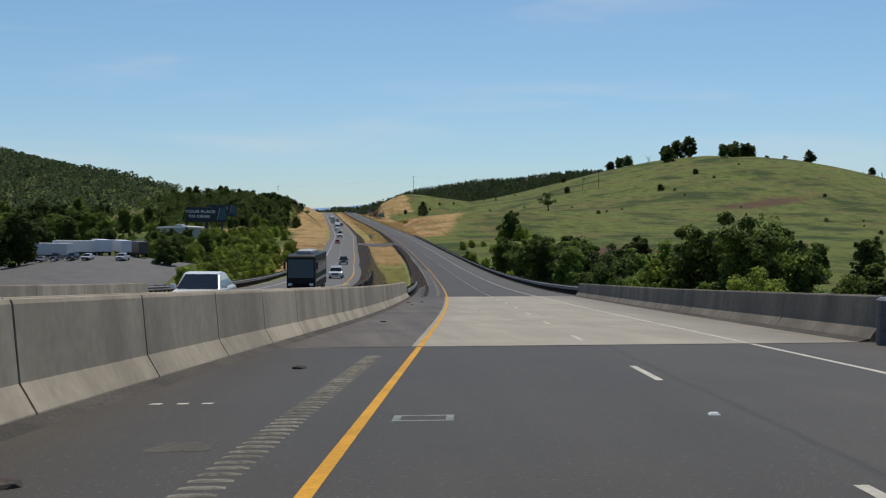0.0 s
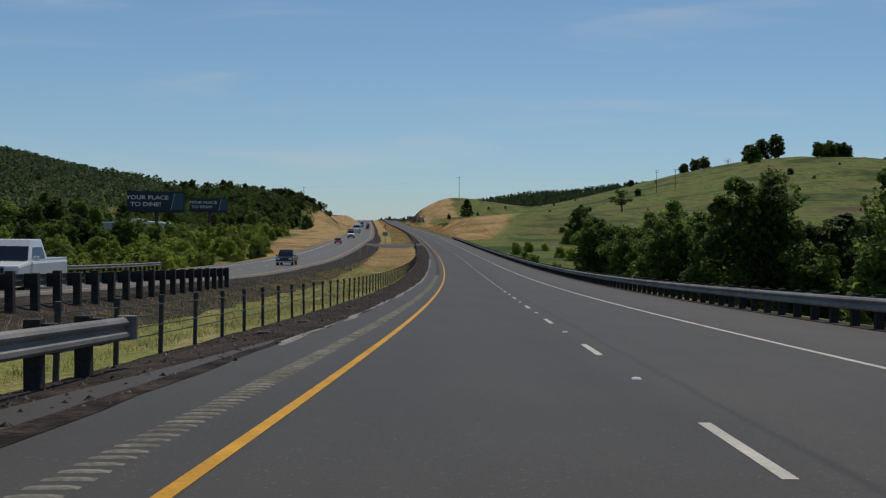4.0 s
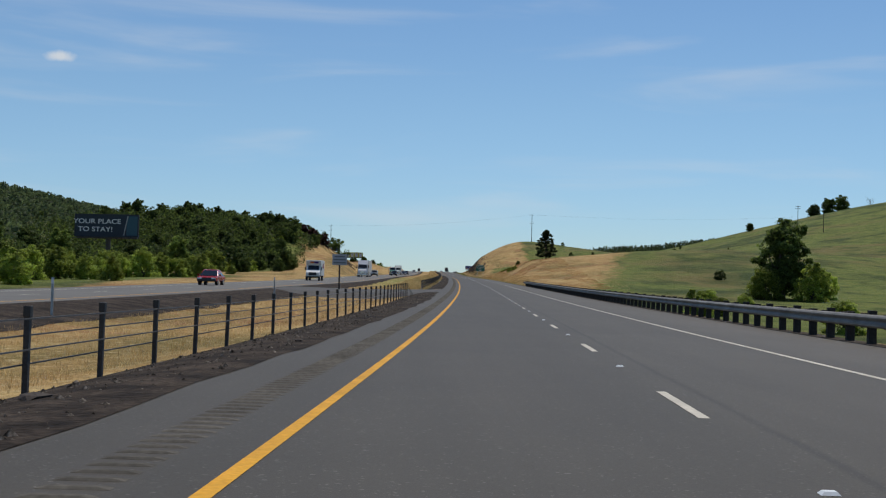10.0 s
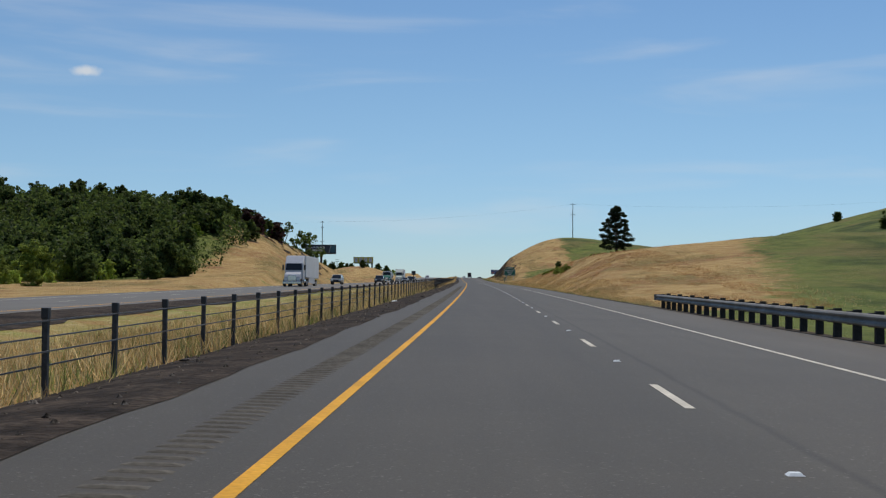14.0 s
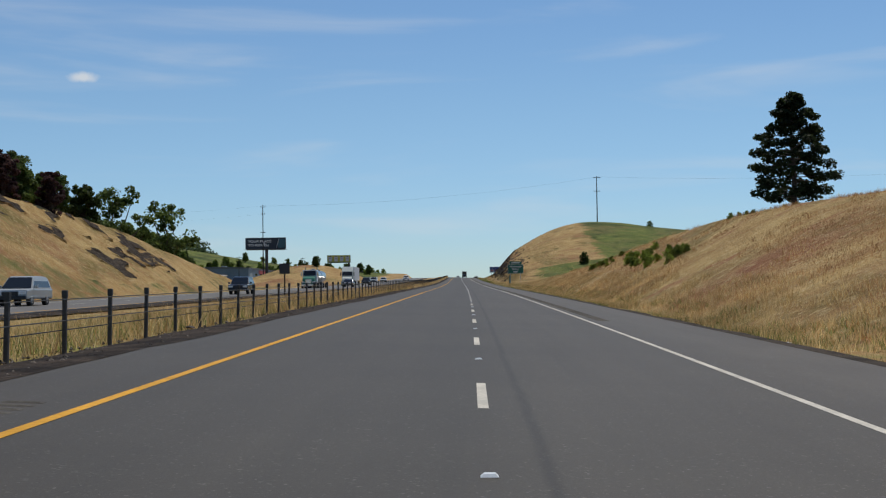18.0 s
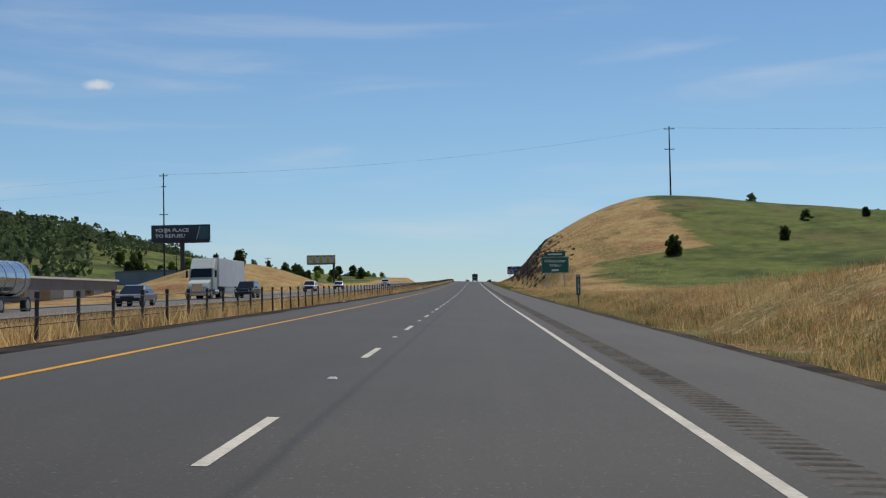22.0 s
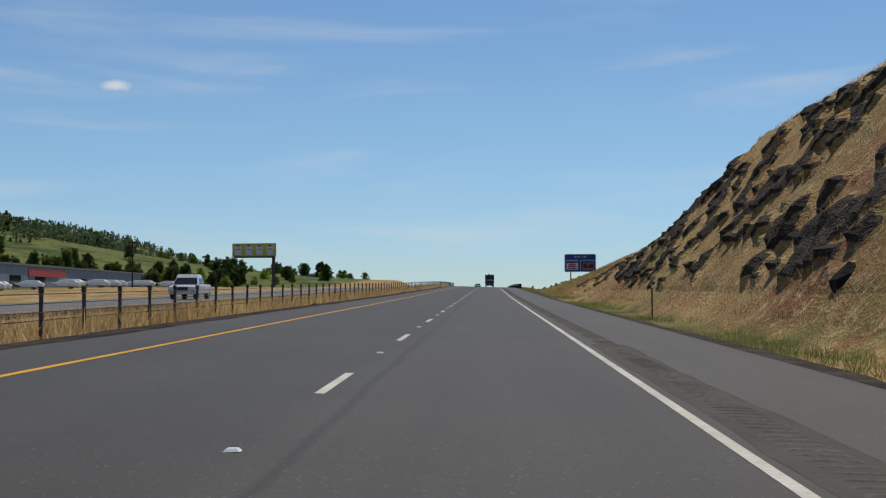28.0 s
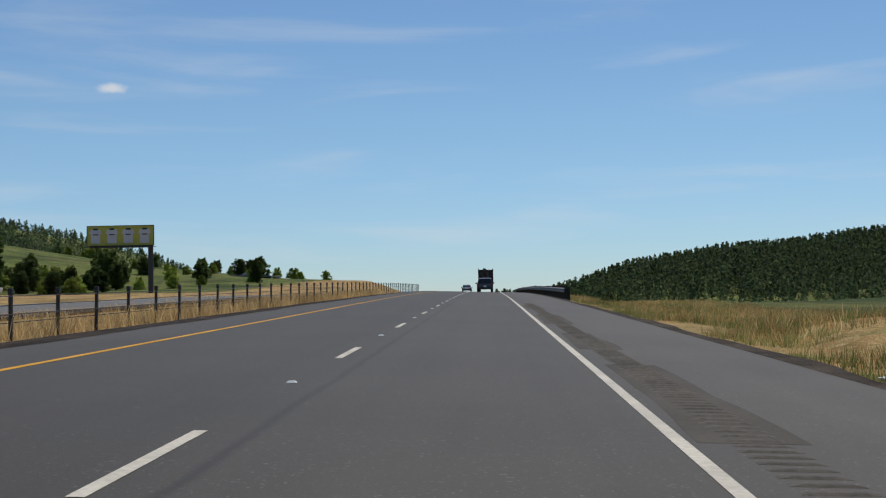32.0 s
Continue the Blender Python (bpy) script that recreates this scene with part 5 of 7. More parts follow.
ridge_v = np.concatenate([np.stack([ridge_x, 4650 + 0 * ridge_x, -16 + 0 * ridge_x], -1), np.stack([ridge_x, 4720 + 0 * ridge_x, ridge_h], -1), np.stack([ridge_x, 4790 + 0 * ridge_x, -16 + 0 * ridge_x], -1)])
# the blue haze of distance is put into this ridge's base colour
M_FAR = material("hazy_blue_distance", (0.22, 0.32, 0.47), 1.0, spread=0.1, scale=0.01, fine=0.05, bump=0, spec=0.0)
tagged(mesh_ob("backdrop_mountains", ridge_v, grid_faces(121, 3).tolist(), M_FAR, True), "backdrop mountains on the horizon, distance haze painted into the colour", "mountains", kind="structure")


# ---- grass, as blades ----
def blades(name, n, u0, u1, y0, y1, h0, h1, mat, label, zfun, per=5, lean=0.35, patch=0.0, dense=None):
    u, y = u0 + (u1 - u0) * rng.random(n), y0 + (y1 - y0) * rng.random(n)
    if patch:
        ok = lumps(u * 3, y, 5.0) + 0.6 * lumps(u * 2, y, 17.0) > patch - 0.6
        u, y = u[ok], y[ok]
    x = xc(y) + u
    z = zfun(u, y)
    m = len(u)
    root = np.repeat(np.stack([x, y, z - 0.03], -1), per, 0) + np.concatenate([0.09 * rng.normal(size=(m * per, 2)), np.zeros((m * per, 1))], 1)
    h = (h0 + (h1 - h0) * rng.random((m * per, 1)))
    tip = root + np.concatenate([lean * h * rng.normal(size=(m * per, 2)), h], 1)
    a = rng.random((m * per, 1)) * math.pi
    wv = np.concatenate([np.cos(a), np.sin(a), 0 * a], 1) * (0.006 + 0.013 * h)
    tagged(new(name, cards_mesh(name, np.stack([root - wv, root + wv, tip], 1), mat)), label, "grass", kind="stuff")


def land_z(u, y):
    return land(xc(y) + u, y)


blades("dry_grass", 26000, 7.5, 12.5, 572, 1005, 0.12, 0.42, M_STRAW, "dry straw grass on the outer verge", land_z, patch=0.1)
blades("green_grass", 19000, 7.15, 10.0, 572, 1250, 0.1, 0.32, M_BLADE, "green grass at the foot of the outer verge", land_z, patch=0.3)
blades("dry_grass", 26000, 9.0, 26, 600, 880, 0.1, 0.3, M_RUST, "reddish dry grass on the outer bank", land_z, patch=0.4)
blades("dry_grass", 12000, 10, 30, 600, 1000, 0.1, 0.38, M_STRAW, "dry straw grass on the outer bank", land_z, patch=0.55)
blades("dry_grass", 9000, 7.9, 18, 1150, 1300, 0.12, 0.42, M_STRAW, "dry straw grass on the outer verge", land_z, patch=0.1)
blades("dry_grass", 6000, 8.4, 19, 1150, 1300, 0.12, 0.4, M_RUST, "reddish dry grass on the outer verge", land_z, patch=0.3)
blades("green_grass", 12000, 7.8, 18, 1165, 1300, 0.12, 0.4, M_BLADE, "green grass on the outer verge", land_z, patch=-0.1)
blades("dry_grass", 7000, 10, 28, 1000, 1170, 0.12, 0.4, M_STRAW, "dry straw grass between rocks", land_z, patch=0.2)
blades("median_grass", 11000, -13, -7.0, 486, 800, 0.2, 0.65, M_STRAW, "tall dry straw grass in the median", land_z, patch=-0.1)
blades("median_grass", 20000, -11, -6.6, 800, 1290, 0.25, 0.75, M_STRAW, "dry straw grass in the median", land_z, patch=-0.1)
blades("median_grass", 11000, -13, -7.0, 486, 900, 0.15, 0.5, M_BLADE, "green grass in the median", land_z, patch=0.4)
blades("median_grass", 16000, -16, -8.3, 160, 456, 0.06, 0.2, M_STRAW, "short straw grass in the median", land_z, patch=0.0)
blades("median_grass", 14000, -17, -8.2, 110, 330, 0.06, 0.22, M_BLADE, "short green grass in the median", land_z, patch=0.1)

# ---- rocks of the cut banks ----
M_ROCK = material("basalt", (0.022, 0.017, 0.012), 0.95, spec=0.1, spread=0.4, scale=0.7, fine=5, tint=(0.06, 0.044, 0.03), bump=0.9, bump_d=0.08)


def rocks(n, u0, u1, y0, y1, s0, s1, label, keep, single=None):
    vs, fs = [], []
    bmr = bmesh.new()
    bmesh.ops.create_icosphere(bmr, subdivisions=1, radius=1.0)
    base = np.array([v.co for v in bmr.verts])
    tri = np.array([[v.index for v in f.verts] for f in bmr.faces])
    bmr.free()
    k = 0
    while k < n:
        y, u = y0 + (y1 - y0) * rng.random(), u0 + (u1 - u0) * rng.random()
        if not keep(u, y):
            continue
        k += 1
        s = s0 + (s1 - s0) * rng.random() ** 2
        p = base * (1 + 0.2 * rng.normal(size=(len(base), 1)).clip(-1.4, 1.4)) * s * (0.8, 0.95, 0.75)
        x = float(xc(y)) + u
        g = lambda du, dy: float(land(np.array(x + du), np.array(y + dy)))
        slope_u, slope_y = g(0.5, 0) - g(-0.5, 0), g(0, 0.5) - g(0, -0.5)
        a = rng.normal() * 0.5
        c, q = math.cos(a), math.sin(a)
        p = np.stack([p[:, 0] * c - p[:, 1] * q, p[:, 0] * q + p[:, 1] * c, p[:, 2]], 1)
        p[:, 2] += 0.45 * (p[:, 0] * slope_u + p[:, 1] * slope_y) - 0.25 * s
        fs.append(tri + len(vs) * len(base))
        vs.append(p + (x, y, g(0, 0)))
    own = [k for k, v in enumerate(vs) if single and single(v.mean(0))][:290]
    if own:
        c = vs[own[0]].mean(0)
        bed = thing("rock_outcrop", label, "rocks", m=pose(*c))
        for k in own:
            o = mesh_ob("rock", vs[k] - c, tri.tolist(), M_ROCK)
            o.parent = bed
    rest = [k for k in range(len(vs)) if k not in set(own)]
    joined = np.concatenate([tri + i * len(base) for i in range(len(rest))])
    tagged(mesh_ob("rock_rubble", np.concatenate([vs[k] for k in rest]), joined.tolist(), M_ROCK), label, "rocks", kind="stuff")


rocks(800, 10.4, 25, 1006, 1158, 0.12, 0.62, "dark broken basalt in the cut bank", lambda u, y: float(stony(np.array(u), np.array(y), opp(y))) > 0.3 and float(ledges(np.array(u), np.array(y))) > 0.5,
      lambda c: 1040 < c[1] < 1100 and c[0] - 42.8 < 19)
rocks(26, -54, -40, 770, 815, 0.15, 0.5, "dark broken basalt in the far cut bank", lambda u, y: float(stony(np.array(u), np.array(y), opp(y))) > 0.5 and float(ledges(np.array(u), np.array(y), 2.4)) > 0.6)


# ---- signs ----
M_GREEN_SIGN = paint("green_sign", (0.008, 0.11, 0.075), 0.4)
M_BLUE_SIGN = paint("blue_sign", (0.008, 0.035, 0.22), 0.4)
M_SIGN_WHITE = paint("sign_white", (0.72, 0.73, 0.72), 0.4)
M_SIGN_BACK = paint("sign_aluminium", (0.4, 0.41, 0.42), 0.45, 0.6)
M_BLACK = paint("black_paint", (0.02, 0.02, 0.022), 0.5)
M_BOARD = paint("billboard_navy", (0.018, 0.026, 0.04), 0.6)
M_BOARD_FRAME = paint("billboard_steel", (0.035, 0.037, 0.04), 0.6)


def words(text, x, z, size, mat, parent, y=-0.03, spread=1.0):
    """Lettering that faces -y, centred on x, as a thin mesh."""
    cu = bpy.data.curves.new("lettering", "FONT")
    cu.body, cu.size, cu.align_x, cu.align_y, cu.extrude, cu.offset = text, size, "CENTER", "CENTER", 0.004, size * 0.012
    tmp = bpy.data.objects.new("lettering", cu)
    me = bpy.data.meshes.new_from_object(tmp)
    bpy.data.objects.remove(tmp)
    me.materials.clear()
    me.materials.append(mat)
    o = new("lettering", me)
    o.parent = parent
    o.matrix_basis = Matrix.Translation((x, y, z)) @ Matrix.Rotation(math.pi / 2, 4, "X") @ Matrix.Diagonal((spread, 1, 1, 1))
    return o


def plate(w, h, z, r=0.12, t=0.03):
    """A sign plate with rounded corners, facing -y."""
    bm = bmesh.new()
    pts = []
    for cx, cz, a0 in ((w / 2 - r, z + h - r, 0), (-w / 2 + r, z + h - r, 90), (-w / 2 + r, z + r, 180), (w / 2 - r, z + r, 270)):
        for k in range(5):
            a = radians(a0 + 22.5 * k)
            pts.append((cx + r * math.cos(a), cz + r * math.sin(a)))
    front = [bm.verts.new((x, 0, q)) for x, q in pts]
    back = [bm.verts.new((x, t, q)) for x, q in pts]
    bm.faces.new(front[::1])
    bm.faces.new(back[::-1])
    for k in range(len(pts)):
        bm.faces.new((front[k], back[k], back[(k + 1) % len(pts)], front[(k + 1) % len(pts)]))
    bmesh.ops.recalc_face_normals(bm, faces=bm.faces)
    return bm


def rim(w, h, z, parent, mat, r=0.1, inset=0.05, width=0.03):
    bm = bmesh.new()
    ri = []
    for d in (inset, inset + width):
        rr = max(0.02, r - d + inset)
        ring = []
        for cx, cz, a0 in ((w / 2 - d - rr, z + h - d - rr, 0), (-w / 2 + d + rr, z + h - d - rr, 90), (-w / 2 + d + rr, z + d + rr, 180), (w / 2 - d - rr, z + d + rr, 270)):
            for k in range(5):
                a = radians(a0 + 22.5 * k)
                ring.append(bm.verts.new((cx + rr * math.cos(a), -0.006, cz + rr * math.sin(a))))
        ri.append(ring)
    n = len(ri[0])
    for k in range(n):
        bm.faces.new((ri[0][k], ri[0][(k + 1) % n], ri[1][(k + 1) % n], ri[1][k]))
    return part("border", bm, mat, parent, "thin white border")


def bar(w, h, x, z, mat, parent, name="text_bar", y=-0.012):
    return part(name, bx(x - w / 2, x + w / 2, y, y + 0.008, z - h / 2, z + h / 2), mat, parent)


# green guide sign with its exit tab
u0, y0 = 14.2, 996.0
gz_ = level(u0, y0)
gs = thing("guide_sign", "large green guide sign with a tab on two steel posts", "road sign", m=pose(float(xc(y0)) + u0, y0, gz_))
zb = -3.8 - gz_
part("panel", plate(4.2, 2.5, zb), M_GREEN_SIGN, gs)
rim(4.2, 2.5, zb, gs, M_SIGN_WHITE)
tab = part("tab", plate(3.2, 0.72, zb + 2.53), M_GREEN_SIGN, gs, "green exit tab")
bar(2.2, 0.22, 0, zb + 2.9, M_SIGN_WHITE, gs)
words("Winchester", 0, zb + 1.85, 0.66, M_SIGN_WHITE, gs, -0.02, 1.05)
words("Wilbur", 0, zb + 1.18, 0.62, M_SIGN_WHITE, gs, -0.02, 1.05)
bar(1.1, 0.28, 0, zb + 0.45, M_SIGN_WHITE, gs)
for x in (-1.35, 1.35):
    part("post", bx(x - 0.07, x + 0.07, 0.04, 0.22, level(u0 + x, y0) - gz_ - 0.4, zb + 2.4, 0.01), M_STEEL, gs)

# blue services sign
u0, y0 = 14.25, 1199.5
gz_ = level(u0, y0)
bs = thing("services_sign", "blue motorist services sign with two logo panels on posts", "road sign", m=pose(float(xc(y0)) + u0, y0, gz_))
zb = -0.55 - gz_
part("panel", plate(4.25, 2.42, zb, 0.2), M_BLUE_SIGN, bs)
rim(4.25, 2.42, zb, bs, M_SIGN_WHITE, 0.2)
words("EXIT 129", 0, zb + 2.02, 0.34, M_SIGN_WHITE, bs, -0.02, 1.25)
words("CAMPING", -1.07, zb + 1.53, 0.33, M_SIGN_WHITE, bs, -0.02, 1.1)
words("ATTRACTION", 1.09, zb + 1.53, 0.33, M_SIGN_WHITE, bs, -0.02, 0.95)
bar(0.05, 1.6, 0.02, zb + 0.85, M_SIGN_WHITE, bs, "divider")
part("logo_panel", plate(1.55, 0.9, zb + 0.3, 0.05, 0.015), M_SIGN_WHITE, bs, "white logo panel").location = (-1.07, -0.02, 0)
M_LOGO_RED = paint("logo_red", (0.42, 0.03, 0.05), 0.5)
bar(0.95, 0.2, -1.07, zb + 1.02, M_LOGO_RED, bs, "logo_bar", -0.03)
bar(1.25, 0.22, -1.07, zb + 0.75, M_LOGO_RED, bs, "logo_bar", -0.03)
bar(1.1, 0.15, -1.07, zb + 0.46, M_BLACK, bs, "logo_bar", -0.03)
part("logo_panel", plate(1.55, 0.9, zb + 0.3, 0.03, 0.015), paint("logo_orange", (0.55, 0.16, 0.01), 0.5), bs, "orange-framed dark logo panel").location = (1.1, -0.02, 0)
bar(1.4, 0.6, 1.1, zb + 0.8, paint("logo_brown", (0.03, 0.016, 0.012), 0.5), bs, "logo_field", -0.03)
part("logo_spot", rod(bmesh.new(), (1.08, -0.035, zb + 0.95), (1.08, -0.041, zb + 0.95), 0.17, 0.17, 16), paint("logo_glow", (0.6, 0.1, 0.02), 0.5), bs)
for x in (-1.3, 1.3):
    part("post", bx(x - 0.08, x + 0.08, 0.04, 0.24, level(u0 + x, y0) - gz_ - 0.4, zb + 2.2, 0.01), M_STEEL, bs)

# mile marker
mm = thing("mile_marker", "narrow green mile marker on a dark steel post", "road sign", m=spot(7.75, 872.5))
part("panel", plate(0.25, 1.2, 0.75, 0.02), M_GREEN_SIGN, mm)
for tx, z in (("MILE", 1.86), ("1", 1.6), ("3", 1.28), ("1", 0.97)):
    words(tx, 0, z, 0.11 if tx == "MILE" else 0.34, M_SIGN_WHITE, mm, -0.012, 0.8 if tx == "MILE" else 1.0)
part("post", bx(-0.03, 0.03, 0.035, 0.07, -0.3, 1.9), M_POST, mm)
# small dark markers on the verge
for u, y, h in ((8.8, 985, 1.1), (8.7, 1078, 1.5)):
    dl = thing("delineator", "thin dark steel delineator post with a reflector", "marker post", "verge delineators", spot(u, y))
    part("post", bx(-0.03, 0.03, -0.02, 0.02, -0.2, h, 0.006), M_POST, dl)
    part("reflector", bx(-0.045, 0.045, -0.03, -0.02, h - 0.22, h - 0.06, 0.003), M_SIGN_WHITE, dl, "white reflector")
for y in (300, 352, 402, 452):
    dl = thing("delineator", "slim grey delineator post beside the far carriageway", "marker post", "median delineators", spot(float(opp(y)) + 8.0, y))
    part("post", bx(-0.045, 0.045, -0.02, 0.02, -0.2, 1.35, 0.006), M_STEEL, dl)
    part("reflector", bx(-0.05, 0.05, -0.03, -0.02, 1.12, 1.3, 0.003), M_SIGN_WHITE, dl, "white reflector")

M_NOTICE = paint("faded_lettering", (0.17, 0.17, 0.17), 0.6)
# white sign in the median
ms = thing("median_sign", "white rectangular notice on a dark timber post", "road sign", m=spot(-14.7, 476))
zb = -9.45 - level(-14.7, 476)
part("panel", plate(1.35, 1.0, zb, 0.03), paint("notice_grey", (0.42, 0.43, 0.43), 0.5), ms)
for k, w in enumerate((0.95, 1.15, 1.15)):
    bar(w, 0.11, 0, zb + 0.78 - 0.28 * k, M_NOTICE, ms)
part("post", bx(-0.07, 0.07, 0.035, 0.17, -0.4, zb + 0.9, 0.01), M_TIMBER, ms)
ms2 = thing("median_sign", "dark square notice seen from behind on a post", "road sign", m=spot(-13.5, 742))
part("panel", plate(0.75, 0.75, 1.9, 0.03), M_BOARD_FRAME, ms2)
part("post", bx(-0.05, 0.05, 0.035, 0.13, -0.3, 2.5, 0.01), M_TIMBER, ms2)


# ---- billboards ----
def billboard(label, x, y, w, h, zb, post_x, turn, face, lines=(), post_r=0.5):
    g = float(land(np.array(x), np.array(y)))
    t = thing("billboard", label, "billboard", m=pose(x, y, g, 0, 0, turn))
    z = zb - g
    part("face", bx(-w / 2, w / 2, -0.12, 0.12, z, z + h, 0.02), face, t)
    for a, b2, c, d in ((-w / 2 - 0.1, w / 2 + 0.1, z + h, z + h + 0.12), (-w / 2 - 0.1, w / 2 + 0.1, z - 0.14, z), (-w / 2 - 0.12, -w / 2, z, z + h), (w / 2, w / 2 + 0.12, z, z + h)):
        part("frame", bx(a, b2, -0.2, 0.2, c, d, 0.01), M_BOARD_FRAME, t)
    part("catwalk", bx(-w / 2 - 0.7, w / 2 + 0.7, -1.3, -0.35, z - 0.42, z - 0.34, 0.01), M_BOARD_FRAME, t, "narrow steel catwalk")
    for k in range(5):
        xx = -w / 2 + w * (k + 0.5) / 5
        b = bmesh.new()
        rod(b, (xx, -1.25, z - 0.36), (xx, 0.3, z - 0.2), 0.05, 0.05, 6)
        rod(b, (xx, 0.3, z - 0.2), (xx, 0.3, z + h), 0.07, 0.07, 6)
        part("bracket", b, M_BOARD_FRAME, t)
    part("torsion_beam", bx(-w / 2 + 0.3, w / 2 - 0.3, 0.4, 1.0, z - 0.5, z + 0.1, 0.03), M_BOARD_FRAME, t)
    b = bmesh.new()
    rod(b, (post_x, 0.7, -0.5), (post_x, 0.7, z + 0.05), post_r, post_r, 18)
    part("post", b, M_BOARD_FRAME, t, "thick dark steel post")
    for tx, lx, lz, sz, sp in lines:
        words(tx, lx, z + lz, sz, M_SIGN_WHITE, t, -0.14, sp)
    return t, z


M_TEAL = paint("billboard_teal", (0.03, 0.09, 0.12), 0.6)
for label, x, y, zb, h, w2, tn, last in (("dark billboard with white lettering among the bushes", -37.5, 490, -3.4, 5.0, 14.8, 6, "TO DINE!"), ("dark billboard with white lettering before the wooded hill", -42.4, 653, -1.7, 5.0, 14.6, -3, "TO STAY!"), ("dark billboard with white lettering behind the mound", -28.3, 1118, 8.0, 3.9, 14.6, -2, "TO REFUEL!")):
    t, z = billboard(label, x, y, w2, h, zb, 0.2, tn, M_BOARD, (("YOUR PLACE", -2.2, h * 0.68, h * 0.3, 1.25), (last, -2.6, h * 0.32, h * 0.3, 1.25)), 0.55)
    part("logo_field", bx(4.6, w2 / 2 - 0.2, -0.15, -0.13, z + 0.3, z + h - 0.3), M_TEAL, t, "dark teal field")
    b = bmesh.new()
    rod(b, (4.0, -0.15, z + 0.3), (4.9, -0.15, z + h - 0.3), 0.12, 0.12, 6)
    part("swoosh", b, M_SIGN_BACK, t)
t, z = billboard("yellow billboard with four white shirt shapes on a side post", -31.4, 1445, 14.2, 4.1, 10.6, 6.3, -2, paint("billboard_yellow", (0.42, 0.4, 0.06), 0.6), (), 0.55)
for k in range(4):
    cx = -5.3 + 3.52 * k
    b = bmesh.new()
    box(b, cx - 1.0, cx + 1.0, -0.16, -0.135, z + 0.45, z + 2.5)
    box(b, cx - 1.4, cx + 1.4, -0.16, -0.135, z + 2.5, z + 3.4, taper=(0.72, 1))
    part("shirt", b, paint("shirt_grey", (0.5, 0.52, 0.55), 0.7), t, "pale shirt shape")
    bar(1.2, 0.22, cx, z + 2.3, M_BOARD, t, "text_bar", -0.18)
    part("collar", bx(cx - 0.5, cx + 0.5, -0.175, -0.165, z + 3.25, z + 3.65), M_BOARD, t, "dark collar")


# ---- power masts and lines ----
def mast(x, y, top, label, arms):
    g = float(land(np.array(x), np.array(y)))
    t = thing("power_pole", label, "power pole", "power poles", pose(x, y, g))
    h = top - g
    b = bmesh.new()
    rod(b, (0, 0, -0.5), (0, 0, h), 0.2, 0.12, 10)
    part("pole", b, M_TIMBER, t)
    for dz, w in arms:
        part("crossarm", bx(-w / 2, w / 2, -0.07, 0.07, h - dz - 0.08, h - dz + 0.08, 0.01), M_TIMBER, t)
        for s in (-0.46, 0, 0.46):
            b = bmesh.new()
            rod(b, (s * w, 0, h - dz + 0.08), (s * w, 0, h - dz + 0.32), 0.06, 0.04, 8)
            part("insulator", b, M_SIGN_BACK, t, "grey insulator")
    return Vector((x, y, top))


m1 = mast(89.3, 1089, 30.4, "tall timber power pole on the hilltop", ((0.6, 2.4), (5.2, 2.2)))
m2 = mast(-23.8, 1081.5, 21.4, "tall timber power pole beside the billboard", ((0.6, 1.8), (3.0, 1.2), (9.2, 1.8)))
b = bmesh.new()
part("transformer", rod(b, (0.35, 0, 10.6), (0.35, 0, 11.7), 0.28, 0.28, 12), M_STEEL, [o for o in bpy.data.objects if o.name.startswith("power_pole")][-1], "grey transformer can")
M_WIRE = paint("dark_wire", (0.03, 0.03, 0.03), 0.6)
far1 = Vector((m1.x + 150, m1.y - 5, m1.z + 2))
far2 = Vector((m2.x - 150, m2.y - 30, m2.z - 6))
for a, c, offs in ((m2, m1, ((-0.3, -0.3), (0.3, -0.3))), (m1, far1, ((-0.3, -0.3), (0.3, -0.3))), (far2, m2, ((-0.3, -0.3), (0.3, -3.0)))):
    for dy, dz in offs:
        b = bmesh.new()
        pts = []
        for k in range(25):
            f = k / 24
            p = a.lerp(c, f)
            pts.append(p + Vector((0, dy, dz - 4 * 2.2 * f * (1 - f))))
        s = 0.006
        sweep(b, [(-s, -s), (s, -s), (s, s), (-s, s)], pts)
        tagged(part("power_line", b, M_WIRE), "thin dark overhead wire sagging between poles", "power line", "power lines")
for x, y, tp in ((-62, 1260, 9.5), (-40, 1330, 10.5), (228, 1000, 34.0), (216, 1003, 33.0)):
    mast(x, y, tp, "dark timber utility pole with crossarms", ((0.5, 2.6), (1.6, 2.6)))

# ---- buildings ----
M_ROOF_W = paint("white_roof", (0.74, 0.73, 0.68), 0.6)
M_SHEET = material("grey_cladding", (0.16, 0.155, 0.16), 0.7, spread=0.08, scale=0.4, fine=5, bump=0.05)
M_SHEET_B = material("blue_grey_cladding", (0.2, 0.23, 0.27), 0.7, spread=0.08, scale=0.4, fine=5, bump=0.05)
M_GLASS_DK = paint("dark_glass", (0.015, 0.018, 0.022), 0.08)


